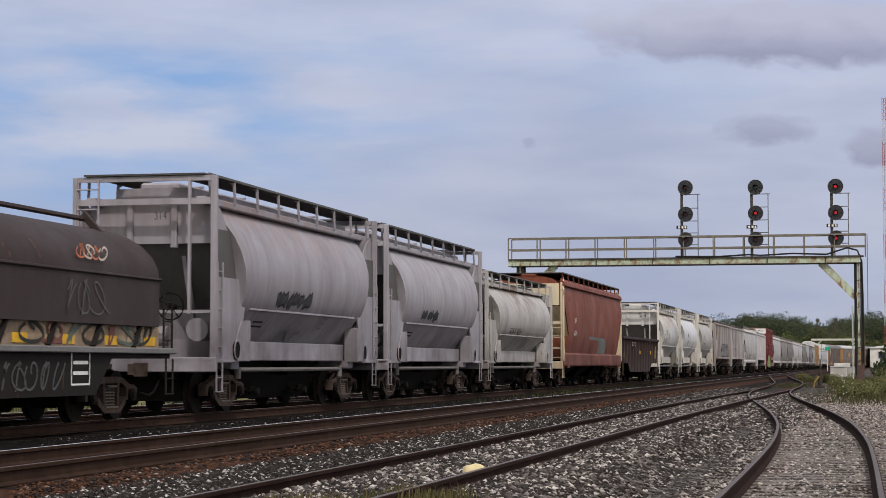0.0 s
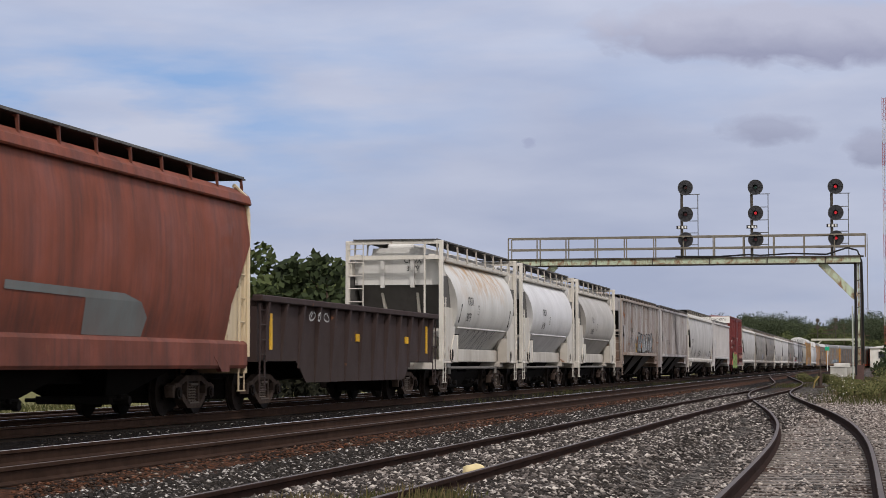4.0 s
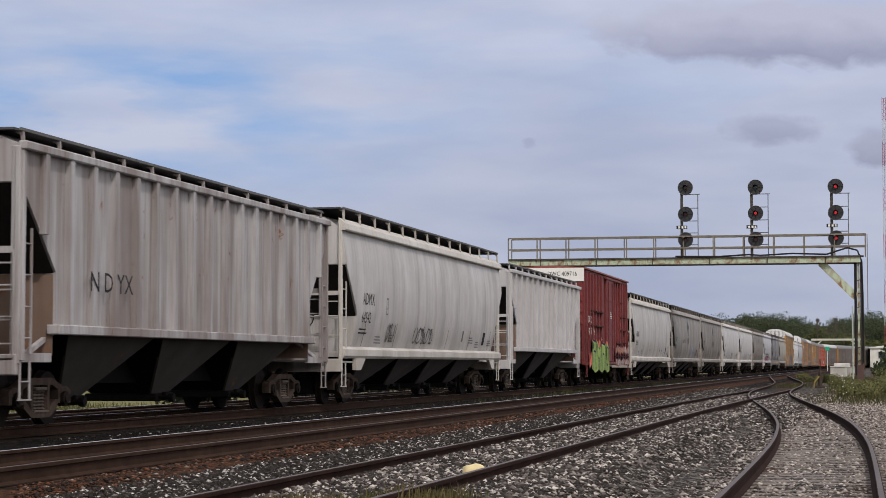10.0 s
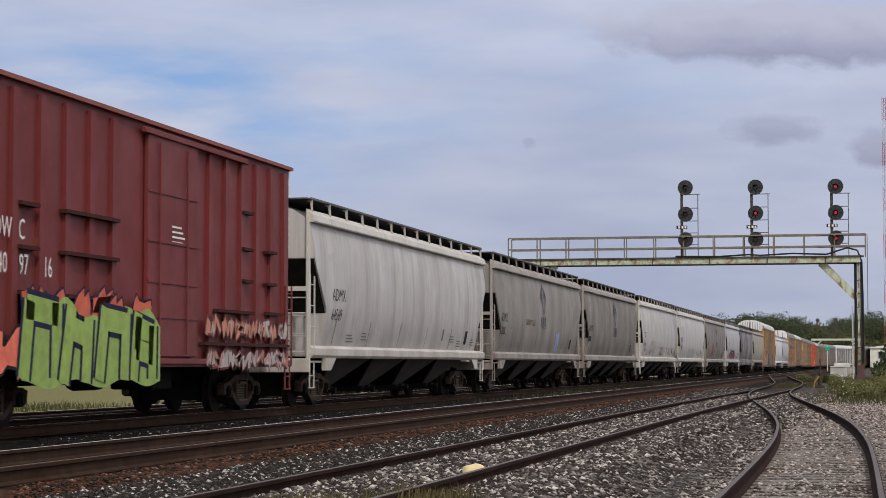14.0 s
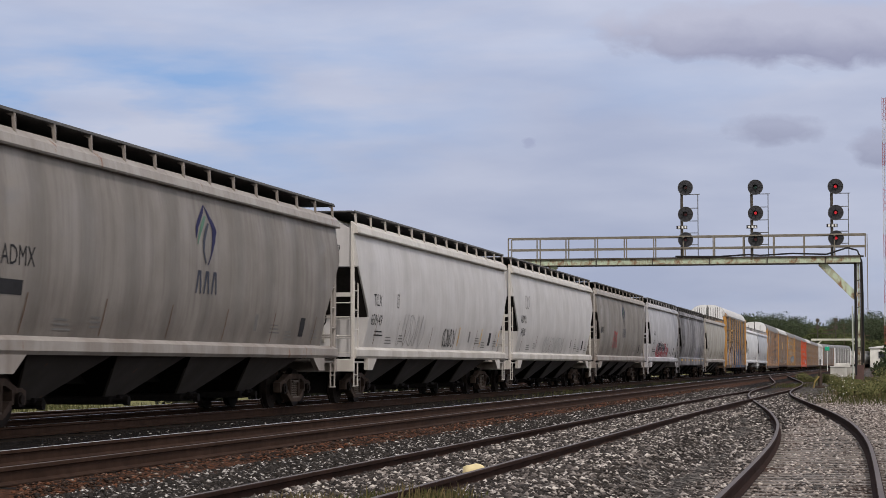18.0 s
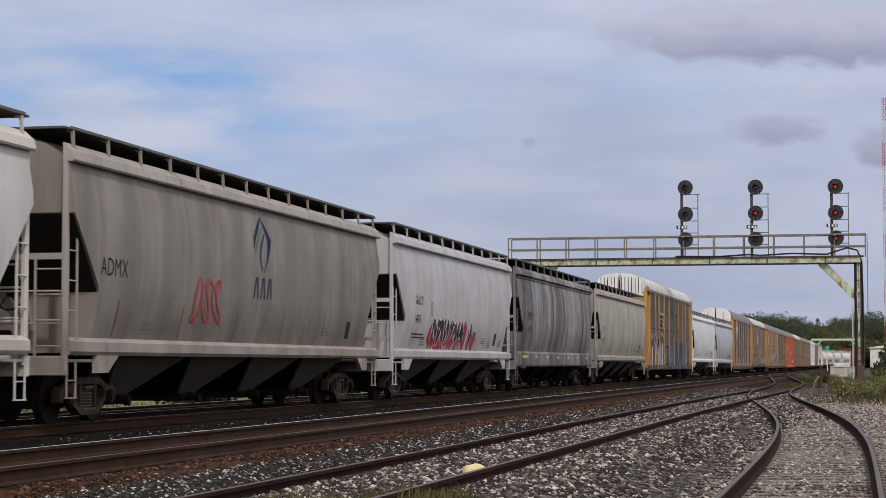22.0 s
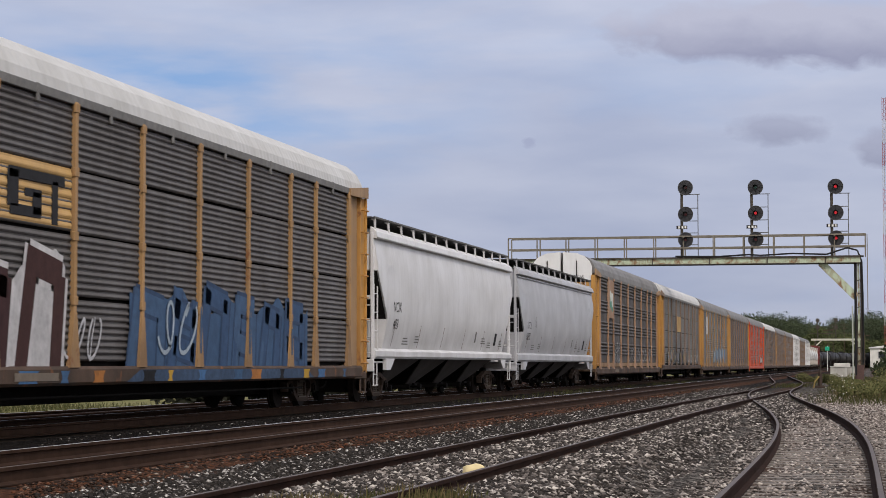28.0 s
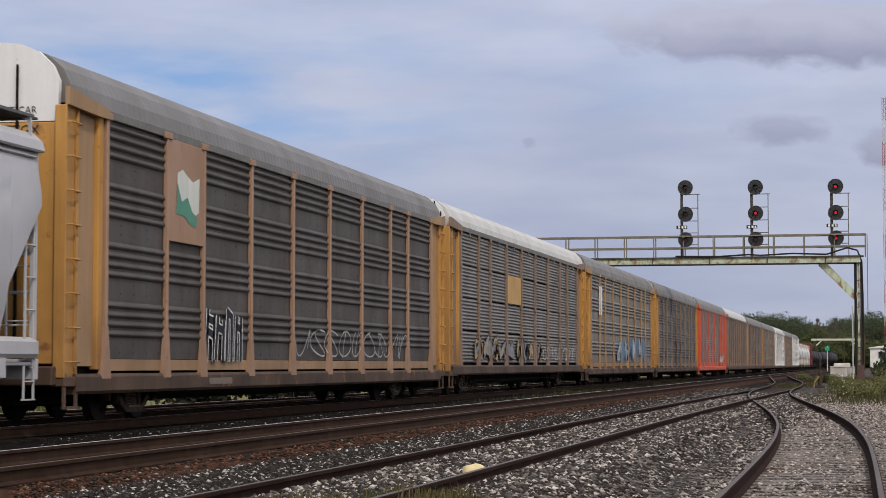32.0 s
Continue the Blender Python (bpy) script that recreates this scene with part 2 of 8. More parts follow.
class Build:
    """Vertices and faces of one part."""

    def __init__(self):
        self.v, self.f = [], []

    def add(self, verts, faces):
        k = len(self.v)
        self.v += [tuple(p) for p in verts]
        self.f += [tuple(i + k for i in q) for q in faces]
        return self

    def box(self, x0, x1, y0, y1, z0, z1, c=0.0):
        if x1 < x0:
            x0, x1 = x1, x0
        c = min(c, (x1 - x0) * 0.4, (y1 - y0) * 0.4, (z1 - z0) * 0.4)
        if c <= 0:
            v = [(x, y, z) for z in (z0, z1) for y in (y0, y1) for x in (x0, x1)]
            return self.add(v, [(0, 2, 3, 1), (4, 5, 7, 6), (0, 1, 5, 4), (2, 6, 7, 3), (0, 4, 6, 2), (1, 3, 7, 5)])
        bm = bmesh.new()
        bmesh.ops.create_cube(bm, size=1.0)
        for p in bm.verts:
            p.co = Vector(((x0 + x1) / 2 + p.co.x * (x1 - x0), (y0 + y1) / 2 + p.co.y * (y1 - y0), (z0 + z1) / 2 + p.co.z * (z1 - z0)))
        bmesh.ops.bevel(bm, geom=list(bm.edges), offset=c, segments=1, affect="EDGES")
        bm.verts.index_update()
        self.add([p.co[:] for p in bm.verts], [[q.index for q in fc.verts] for fc in bm.faces])
        bm.free()
        return self

    def bar(self, p, q, w, h=None, up=(0, 0, 1)):
        """A straight bar of section w x h from p to q."""
        p, q, h = Vector(p), Vector(q), h or w
        d = (q - p).normalized()
        side = d.cross(Vector(up))
        if side.length < 1e-4:
            side = d.cross(Vector((1, 0, 0)))
        side.normalize()
        u = side.cross(d)
        v = [a + side * (sx * w / 2) + u * (sz * h / 2) for a in (p, q) for sx, sz in ((-1, -1), (1, -1), (1, 1), (-1, 1))]
        return self.add(v, [(3, 2, 1, 0), (4, 5, 6, 7), (0, 1, 5, 4), (1, 2, 6, 5), (2, 3, 7, 6), (3, 0, 4, 7)])

    def rod(self, p, q, r, n=8, r2=None):
        p, q = Vector(p), Vector(q)
        r2 = r if r2 is None else r2
        d = (q - p).normalized()
        a = d.orthogonal().normalized()
        b = d.cross(a)
        ring = [(a * math.cos(6.28318 * i / n) + b * math.sin(6.28318 * i / n)) for i in range(n)]
        v = [p + o * r for o in ring] + [q + o * r2 for o in ring]
        f = [(i, (i + 1) % n, n + (i + 1) % n, n + i) for i in range(n)]
        return self.add(v, f + [tuple(range(n - 1, -1, -1)), tuple(range(n, 2 * n))])

    def pipe(self, pts, r, n=6):
        for a, b in zip(pts, pts[1:]):
            self.rod(a, b, r, n)
        return self

    def loft(self, rings, close=True, caps=True):
        n = len(rings[0])
        v = [p for ring in rings for p in ring]
        f = []
        for k in range(len(rings) - 1):
            for i in range(n if close else n - 1):
                j = (i + 1) % n
                f.append((k * n + i, k * n + j, (k + 1) * n + j, (k + 1) * n + i))
        if caps:
            f += [tuple(range(n - 1, -1, -1)), tuple(range((len(rings) - 1) * n, len(rings) * n))]
        return self.add(v, f)

    def prism(self, outline, x0, x1):
        """An outline in y, z drawn out from x0 to x1."""
        return self.loft([[(x0, y, z) for y, z in outline], [(x1, y, z) for y, z in outline]])

    def mesh(self, name, smooth=None):
        me = bpy.data.meshes.new(name)
        me.from_pydata(self.v, [], self.f)
        bm = bmesh.new()
        bm.from_mesh(me)
        bmesh.ops.recalc_face_normals(bm, faces=bm.faces[:])
        if smooth:
            for fc in bm.faces:
                fc.smooth = True
            for e in bm.edges:
                if len(e.link_faces) == 2 and e.calc_face_angle(0) > radians(smooth):
                    e.smooth = False
        bm.to_mesh(me)
        bm.free()
        return me


def part(name, shape, material, parent=None, label="", smooth=None):
    """Links a shape (or a ready mesh) as one mesh object under a thing or a part."""
    me = shape.mesh(name, smooth) if isinstance(shape, Build) else shape
    if not me.materials:
        me.materials.append(material)
    ob = new(name, me)
    if parent:
        ob.parent = parent
    if label:
        tagged(ob, label)
    return ob


def thing(name, label, category, group="", kind="", at=None):
    ob = new(name)
    ob.empty_display_size = 0.2
    if at is not None:
        ob.matrix_basis = at
    return tagged(ob, label, category, group, kind)


def curve_at(pts):
    """A piecewise-linear function through (a, b) pairs."""
    xs, ys = [p[0] for p in pts], [p[1] for p in pts]
    return lambda a: float(np.interp(a, xs, ys))


TEXT = {}


def text_mesh(words, height, stretch=0.8):
    """Flat letters: 2D points and faces, standing on v = 0 and centred on u = 0."""
    key = (words, height, stretch)
    if key not in TEXT:
        cu = bpy.data.curves.new("letters", "FONT")
        cu.body, cu.size, cu.align_x, cu.resolution_u = words, height * 1.4, "CENTER", 2
        ob = new("letters", cu)
        me = bpy.data.meshes.new_from_object(ob.evaluated_get(bpy.context.evaluated_depsgraph_get()))
        TEXT[key] = ([(v.co.x * stretch, v.co.y) for v in me.vertices], [tuple(p.vertices) for p in me.polygons])
        bpy.data.objects.remove(ob)
        bpy.data.meshes.remove(me)
        bpy.data.curves.remove(cu)
    return TEXT[key]


def side_text(car, words, y, z, height, prof, ink=None, stretch=0.8, off=0.006):
    pts, faces = text_mesh(words, height * 1.08, stretch * 1.2)
    b = Build().add([(prof(z + v) + off, y + u, z + v) for u, v in pts], faces)
    return part("lettering", b, ink or BLACK_INK, car)


def end_text(car, words, x, y, z, height, ink=None, stretch=0.8):
    pts, faces = text_mesh(words, height, stretch)
    return part("lettering", Build().add([(x + u, y, z + v) for u, v in pts], faces), ink or BLACK_INK, car)


def side_bars(car, y, z, rows, width, prof, ink=None, gap=0.09, h=0.035, off=0.006):
    """Small print that cannot be read: plain bars."""
    b = Build()
    for i in range(rows):
        w = width * (0.75 + 0.25 * ((i * 37) % 5) / 4)
        zz = z - i * gap
        b.add([(prof(zz) + off, y, zz), (prof(zz) + off, y + w, zz), (prof(zz + h) + off, y + w, zz + h), (prof(zz + h) + off, y, zz + h)], [(0, 1, 2, 3)])
    return part("small_print", b, ink or BLACK_INK, car)


def side_frame_box(car, y, z, w, h, prof, ink=None):
    """The small framed data panel on a car's side."""
    b = Build()
    for y0, y1, z0, z1 in ((y, y + w, z, z + 0.03), (y, y + w, z + h - 0.03, z + h), (y, y + 0.03, z, z + h), (y + w - 0.03, y + w, z, z + h), (y + 0.08, y + w - 0.08, z + h * 0.3, z + h * 0.4), (y + 0.08, y + w - 0.08, z + h * 0.6, z + h * 0.7)):
        b.add([(prof(a) + 0.006, c, a) for c, a in ((y0, z0), (y1, z0), (y1, z1), (y0, z1))], [(0, 1, 2, 3)])
    return part("data_panel", b, ink or plain("faded_panel_ink", (0.14, 0.135, 0.13)), car)


def side_patch(car, name, rows, prof, mat, label="", off=0.008):
    """A flat painted shape that hugs a curved side; rows of (z, y left, y right) from low to high."""
    zs = np.linspace(rows[0][0], rows[-1][0], max(2, int((rows[-1][0] - rows[0][0]) / 0.05) + 1))
    za = [r[0] for r in rows]
    v = [(prof(z) + off, float(np.interp(z, za, [r[k] for r in rows])), z) for z in zs for k in (1, 2)]
    return part(name, Build().add(v, [(2 * k, 2 * k + 1, 2 * k + 3, 2 * k + 2) for k in range(len(zs) - 1)]), mat, car, label)


def zigzags(rnd):
    """A jagged stroke and a slash across it, in a unit square; no letter of any alphabet."""
    up = rnd.random() < 0.5
    us = sorted(rnd.uniform(0.0, 1.0) for _ in range(5))
    main = [(u, (rnd.uniform(0.7, 1.0) if (k % 2) == up else rnd.uniform(0.0, 0.35))) for k, u in enumerate(us)]
    a, b = rnd.uniform(0.1, 0.9), rnd.uniform(0.1, 0.9)
    return [main, [(us[0] - 0.05, a), (us[-1] + 0.1, b)]] if rnd.random() < 0.6 else [main]


def scribble(car, y0, y1, z0, z1, prof, colours, seed, count=7, name="spray_paint", label="", fill=True, outline=(0.02, 0.02, 0.02), off=0.008, wash=None, bold=0.018, block=0.0):
    """Sprayed letter-like shapes, no real letters: fat angular strokes with an edge, or thin looping lines."""
    rnd = random.Random(seed)
    layers = {}
    step, hgt = (y1 - y0) / count, z1 - z0
    lim = lambda z: min(max(z, 0.3), 5.0)

    def strip(col, rows, depth):
        # rows of (z, y left, y right), laid onto the side
        b = layers.setdefault(col, Build())
        v = [(prof(lim(z)) + off + depth, y, z) for z, yl, yr in rows for y in (yl, yr)]
        b.add(v, [(2 * k, 2 * k + 1, 2 * k + 3, 2 * k + 2) for k in range(len(rows) - 1)])

    def line(col, pts, w, depth):
        b = layers.setdefault(col, Build())
        v = []
        for k, (y, z) in enumerate(pts):
            ya, za = pts[max(0, k - 1)]
            yb, zb = pts[min(len(pts) - 1, k + 1)]
            ln = math.hypot(yb - ya, zb - za) or 1
            ny, nz = -(zb - za) / ln * w, (yb - ya) / ln * w
            v += [(prof(lim(z + nz)) + off + depth, y + ny, z + nz), (prof(lim(z - nz)) + off + depth, y - ny, z - nz)]
        b.add(v, [(2 * k, 2 * k + 1, 2 * k + 3, 2 * k + 2) for k in range(len(pts) - 1)])

    def dense(pts):
        out = [pts[0]]
        for (ya, za), (yb, zb) in zip(pts, pts[1:]):
            k = max(2, int(math.hypot(yb - ya, zb - za) / 0.10))
            out += [(ya + (yb - ya) * q / k, za + (zb - za) * q / k) for q in range(1, k + 1)]
        return out

    if fill and wash:
        # a ragged sprayed ground behind the shapes
        k = max(6, int((y1 - y0) / 0.18))
        for q in range(k):
            ya = y0 + (y1 - y0) * q / k
            crest = lambda u: z1 - hgt * (0.16 + 0.10 * math.sin(u * 2.1 + seed) + 0.06 * math.sin(u * 5.3 + seed * 2))
            base = lambda u: z0 + hgt * (0.05 + 0.05 * math.sin(u * 3.1 + seed))
            yb_ = ya + (y1 - y0) / k
            b = layers.setdefault(wash, Build())
            v = []
            for i in range(8):
                for y in (ya, yb_):
                    z = base(y) + (crest(y) - base(y)) * i / 7
                    v.append((prof(lim(z)) + off - 0.002, y, z))
            b.add(v, [(2 * i, 2 * i + 1, 2 * i + 3, 2 * i + 2) for i in range(7)])
    for i in range(count):
        cy = y0 + (i + 0.5) * step
        if not fill:
            # a loop and a tail
            p, q, r = rnd.uniform(0, 6.28), rnd.uniform(0.8, 1.9), rnd.uniform(0.25, 0.5)
            pts = [(cy + step * (r * math.sin(t * q + p) + 0.10 * (t - 3)), z0 + hgt * (0.5 + 0.45 * math.sin(t * 1.15 + p * 0.7))) for t in np.linspace(0, 6.0, 22)]
            line(colours[i % len(colours)], pts, min(bold, step * 0.06), 0.003)
            if rnd.random() < 0.6:
                line(colours[i % len(colours)], [(cy - 0.2 * step, z0), (cy - 0.1 * step, z0 + hgt * 0.5), (cy + 0.1 * step, z1)], min(0.02, step * 0.05), 0.003)
            continue
        # a letter-like zigzag of fat straight strokes, leaning, crowding into its neighbours
        d = 0.003 * (i % 3)
        e = min(0.05, step * 0.10)
        w = max(0.05, min(0.17, step * 0.13)) * rnd.uniform(0.85, 1.2)
        lean, wide = rnd.uniform(0.0, 0.28) * step, step * rnd.uniform(1.05, 1.3)
        top, low = z0 + hgt * rnd.uniform(0.86, 1.0), z0 + hgt * rnd.uniform(0.0, 0.12)
        col = colours[(i + rnd.randint(0, 1)) % len(colours)]
        if block:
            # stout uprights joined by one or two cross strokes
            w, e, wide, lean = step * block, step * block * 0.45, step, rnd.uniform(0.05, 0.2) * step
            a, b_ = rnd.uniform(0.06, 0.2), rnd.uniform(0.72, 0.9)
            m1, m2 = rnd.uniform(0.75, 0.97), rnd.uniform(0.3, 0.6)
            shapes = [[(a, 0.0), (a + 0.08, 1.0)], [(b_, 0.0), (b_ - 0.04, rnd.uniform(0.8, 1.0))], [(a, m1), (b_, rnd.uniform(m1 - 0.15, m1))], [(a, m2), (b_, m2 - 0.1)]]
            shapes = shapes[:3] if rnd.random() < 0.45 else shapes
        else:
            shapes = zigzags(rnd)
        bones = [dense([(cy + wide * (u - 0.5) + lean * (v - 0.5), low + (top - low) * v) for u, v in bone]) for bone in shapes]
        for pts in bones:
            line(outline, pts, w + e, d)
        for pts in bones:
            line(col, pts, w, d + 0.001)
        if len(colours) > 1:
            pts = bones[0]
            k0 = len(pts) // 2
            line(colours[(i + 1) % len(colours)], [(y - w * 0.3, z) for y, z in pts[: max(3, k0)]], w * 0.45, d + 0.002)
        if not block and rnd.random() < 0.5:
            y_ = cy + rnd.uniform(-0.4, 0.4) * step
            line(outline, dense([(y_, low), (y_ + 0.02, low - hgt * rnd.uniform(0.05, 0.16))]), 0.018, d)
    for c, b in layers.items():
        tagged(part(name, b, plain("spray_%d_%d_%d" % tuple(int(v * 255) for v in c), c, 0.6, 0, 0.3, 5), car), label or "thin sprayed scribble lines", kind="stuff")
# ---------------- tracks and ground ----------------
X_TRAIN, X_NEAR, X_FAR = -13.60, -8.60, -19.10
S_CURVE, R_CURVE = 470.0, 420.0


def main_path(s, x0):
    """A point and heading (degrees from +y towards +x) on a main track: straight, then a curve to the right."""
    if s <= S_CURVE:
        return x0, s, 0.0
    r = R_CURVE - x0 + X_TRAIN
    a = (s - S_CURVE) / R_CURVE
    return x0 + r * (1 - math.cos(a)), S_CURVE + r * math.sin(a), math.degrees(a)


spur_x = curve_at([(5, -0.55), (18, -0.68), (28, -0.74), (36, -0.9), (45, -1.35), (53, -2.05), (64, -3.1), (73, -3.75), (82, -4.02), (98, -4.12), (112, -4.55), (132, -5.75), (156, -7.1), (176, -8.1), (200, -8.6)])
spur_z = curve_at([(5, -0.30), (30, -0.29), (45, -0.24), (62, -0.14), (80, -0.10), (112, -0.05), (135, -0.02), (200, 0.0)])
siding_x = curve_at([(-20, -4.60), (40, -4.60), (55, -4.5), (70, -4.3), (84, -4.06), (90, -4.06)])


def smooth_path(fx, fz, y0, y1, step):
    out = []
    for y in np.arange(y0, y1 + 0.01, step):
        k = np.linspace(-6, 6, 13)
        out.append((float(np.mean([fx(y + d) for d in k])), float(y), float(np.mean([fz(y + d) for d in k]))))
    return out


def ground_z(x, y):
    """The ballast's height: level under the mains, falling to the yard on the near side."""
    edge = np.interp(x, [-60, -24, -21, -17.5, -15.4, -11, -7.2, -6.0, -5.5, -2.9, -2.0, 0.6, 1.6, 4, 12, 40], [-0.2, -0.42, -0.40, -0.37, -0.17, -0.20, -0.175, -0.25, -0.20, -0.20, -0.36, -0.45, -0.43, -0.48, -0.75, -1.0])
    far = np.clip((y - 30) / 60, 0, 1)
    flat = np.interp(x, [-60, -24, -21, -17.5, -15.4, -11, -7.2, -6.0, -2, 2, 12, 40], [-0.4, -0.42, -0.40, -0.37, -0.17, -0.20, -0.175, -0.20, -0.21, -0.28, -0.6, -0.9])
    z = edge * (1 - far) + flat * far
    # the spur lies in a shallow trough, its ties level with the stones
    if y < 60:
        d = abs(x - spur_x(y))
        z += (spur_z(y) - 0.177 - z) * float(np.clip((2.1 - d) / 0.6, 0, 1)) * float(np.clip((60 - y) / 15, 0, 1))
    return z


def ground_material():
    m, nt, b, n, l = graph("ballast_and_earth")
    co = n("ShaderNodeTexCoord")
    sp = n("ShaderNodeSeparateXYZ")
    l(co.outputs["Object"], sp.inputs[0])
    vec = stretched(nt, (1, 1, 1))
    vor = n("ShaderNodeTexVoronoi")
    vor.inputs["Scale"].default_value = 15.0
    l(vec, vor.inputs["Vector"])
    pick = n("ShaderNodeSeparateColor")
    l(vor.outputs["Color"], pick.inputs[0])
    patch = noise_node(nt, vec, 0.35, 5, 0.6)
    fine = noise_node(nt, vec, 14.0, 5, 0.7)
    # grey crushed stone, lighter in the yard, with dark sooty stretches by the mains
    light = ramped(nt, sp.outputs["X"], -5.6, -2.6)
    dark_c = mixed(nt, ramped(nt, pick.outputs[0], 0.55, 0.95), (0.0075, 0.0066, 0.0062), (0.030, 0.027, 0.025))
    light_c = mixed(nt, ramped(nt, pick.outputs[0], 0.35, 0.9), (0.022, 0.0195, 0.018), (0.15, 0.136, 0.125))
    soot_c = mixed(nt, ramped(nt, pick.outputs[0], 0.6, 0.95), (0.0055, 0.0048, 0.0045), (0.017, 0.015, 0.014))
    dark_c = mixed(nt, ramped(nt, sp.outputs["X"], -9.6, -10.4), dark_c, soot_c)
    col = mixed(nt, light, dark_c, light_c)
    # rust-brown dust beside the near main
    for xr in (-5.35, -3.85, -1.45, 0.05):
        d = n("ShaderNodeMath")
        d.operation = "SUBTRACT"
        l(sp.outputs["X"], d.inputs[0])
        d.inputs[1].default_value = xr
        ab = n("ShaderNodeMath")
        ab.operation = "ABSOLUTE"
        l(d.outputs[0], ab.inputs[0])
        col = mixed(nt, times(nt, times(nt, ramped(nt, ab.outputs[0], 0.5, 0.1), ramped(nt, patch, 0.3, 0.55)), 0.7), col, (0.062, 0.030, 0.020))
    band = times(nt, times(nt, ramped(nt, sp.outputs["X"], -6.6, -7.0), ramped(nt, sp.outputs["X"], -11.2, -10.2)), ramped(nt, patch, 0.3, 0.5))
    col = mixed(nt, times(nt, band, 0.9), col, mixed(nt, ramped(nt, fine, 0.4, 0.65), (0.022, 0.0135, 0.010), (0.125, 0.052, 0.027)))
    col = mixed(nt, times(nt, ramped(nt, patch, 0.5, 0.75), 0.35), col, (0.03, 0.025, 0.021))
    # soil and dry grass beyond the ballast
    soil = mixed(nt, ramped(nt, fine, 0.35, 0.7), (0.10, 0.105, 0.04), (0.21, 0.185, 0.095))
    away = n("ShaderNodeMath")
    away.operation = "MAXIMUM"
    l(ramped(nt, sp.outputs["X"], -20.8, -22.0), away.inputs[0])
    l(times(nt, ramped(nt, sp.outputs["X"], 1.2, 3.2), ramped(nt, sp.outputs["Y"], 40, 60)), away.inputs[1])
    col = mixed(nt, away.outputs[0], col, soil)
    l(col, b.inputs["Base Color"])
    b.inputs["Roughness"].default_value, b.inputs["Specular IOR Level"].default_value = 0.95, 0.03
    bump = n("ShaderNodeBump")
    bump.inputs["Strength"].default_value, bump.inputs["Distance"].default_value = 0.7, 0.04
    inv = ramped(nt, vor.outputs["Distance"], 0.0, 0.6, 1.0, 0.0)
    l(inv, bump.inputs["Height"])
    l(bump.outputs[0], b.inputs["Normal"])
    return m


def make_ground():
    xs = np.unique(np.concatenate([[-4000, -1500, -600, -250, -120, -60, -40, -30], np.arange(-24, 14.1, 0.4), [20, 30, 40, 60, 120, 250, 600, 1500, 4000]]))
    ys = np.unique(np.concatenate([[-4000, -1000, -300, -100, -40, -15], np.arange(0, 60, 0.8), np.arange(60, 200, 4), [220, 260, 320, 400, 470, 520, 600, 700, 900, 1300, 2000, 4800]]))
    rnd = np.random.RandomState(3)
    gx, gy = np.meshgrid(xs, ys)
    gz = np.vectorize(lambda x, y: float(ground_z(x, y)))(gx, gy) + rnd.uniform(-0.012, 0.012, gx.shape)
    v = np.stack([gx, gy, gz], -1).reshape(-1, 3)
    nx = len(xs)
    f = [(j * nx + i, j * nx + i + 1, (j + 1) * nx + i + 1, (j + 1) * nx + i) for j in range(len(ys) - 1) for i in range(nx - 1)]
    me = bpy.data.meshes.new("ground")
    me.from_pydata(v.tolist(), [], f)
    for p in me.polygons:
        p.use_smooth = True
    me.materials.append(ground_material())
    tagged(new("ground", me), "grey crushed-stone ballast ground running into dry grass", "ground", kind="structure")


make_ground()

RAIL_SIDE = plain("rail_rust", (0.040, 0.023, 0.016), 0.85, 0.1, 0.4, 5)
RAIL_DULL = plain("rail_rust_brown", (0.026, 0.014, 0.0105), 0.9, 0.0, 0.4, 5)
RAIL_TOP = plain("rail_polished", (0.80, 0.80, 0.83), 0.48, 1.0, 0.12, 3)
RAIL_WORN = plain("rail_worn_top", (0.10, 0.08, 0.07), 0.6, 0.3, 0.3, 3)
TIE_MAT = plain("weathered_tie_wood", (0.155, 0.135, 0.122), 0.9, 0, 0.45, 4)
TIE_DARK = plain("oily_tie_wood", (0.013, 0.0105, 0.009), 0.9, 0, 0.4, 4)
TIE_MESH = Build().box(-1.28, 1.28, -0.115, 0.115, -0.18, 0.0, 0.012).mesh("tie")
TIE_MESH.materials.append(TIE_MAT)
TIE_MESH_DARK = TIE_MESH.copy()
TIE_MESH_DARK.materials.clear()
TIE_MESH_DARK.materials.append(TIE_DARK)
RAIL_SECTION = [(-0.068, -0.17), (-0.068, -0.158), (-0.010, -0.135), (-0.010, -0.045), (-0.036, -0.034), (-0.036, -0.004), (-0.030, 0.0), (0.030, 0.0), (0.036, -0.004), (0.036, -0.034), (0.010, -0.045), (0.010, -0.135), (0.068, -0.158), (0.068, -0.17)]


def rail_along(path, off, track, body, top):
    pts = []
    for i, (x, y, z) in enumerate(path):
        a, b = path[max(0, i - 1)], path[min(len(path) - 1, i + 1)]
        d = Vector((b[0] - a[0], b[1] - a[1], 0)).normalized()
        pts.append((Vector((x, y, z)), Vector((d.y, -d.x, 0))))
    rings = [[p + n * (off + u) + Vector((0, 0, w)) for u, w in RAIL_SECTION] for p, n in pts]
    rail = part("rail", Build().loft(rings), body, track)
    head = [[p + n * (off + u) + Vector((0, 0, 0.0015)) for u in (-0.027, 0.027)] for p, n in pts]
    part("running_surface", Build().loft(head, close=False, caps=False), top, rail)


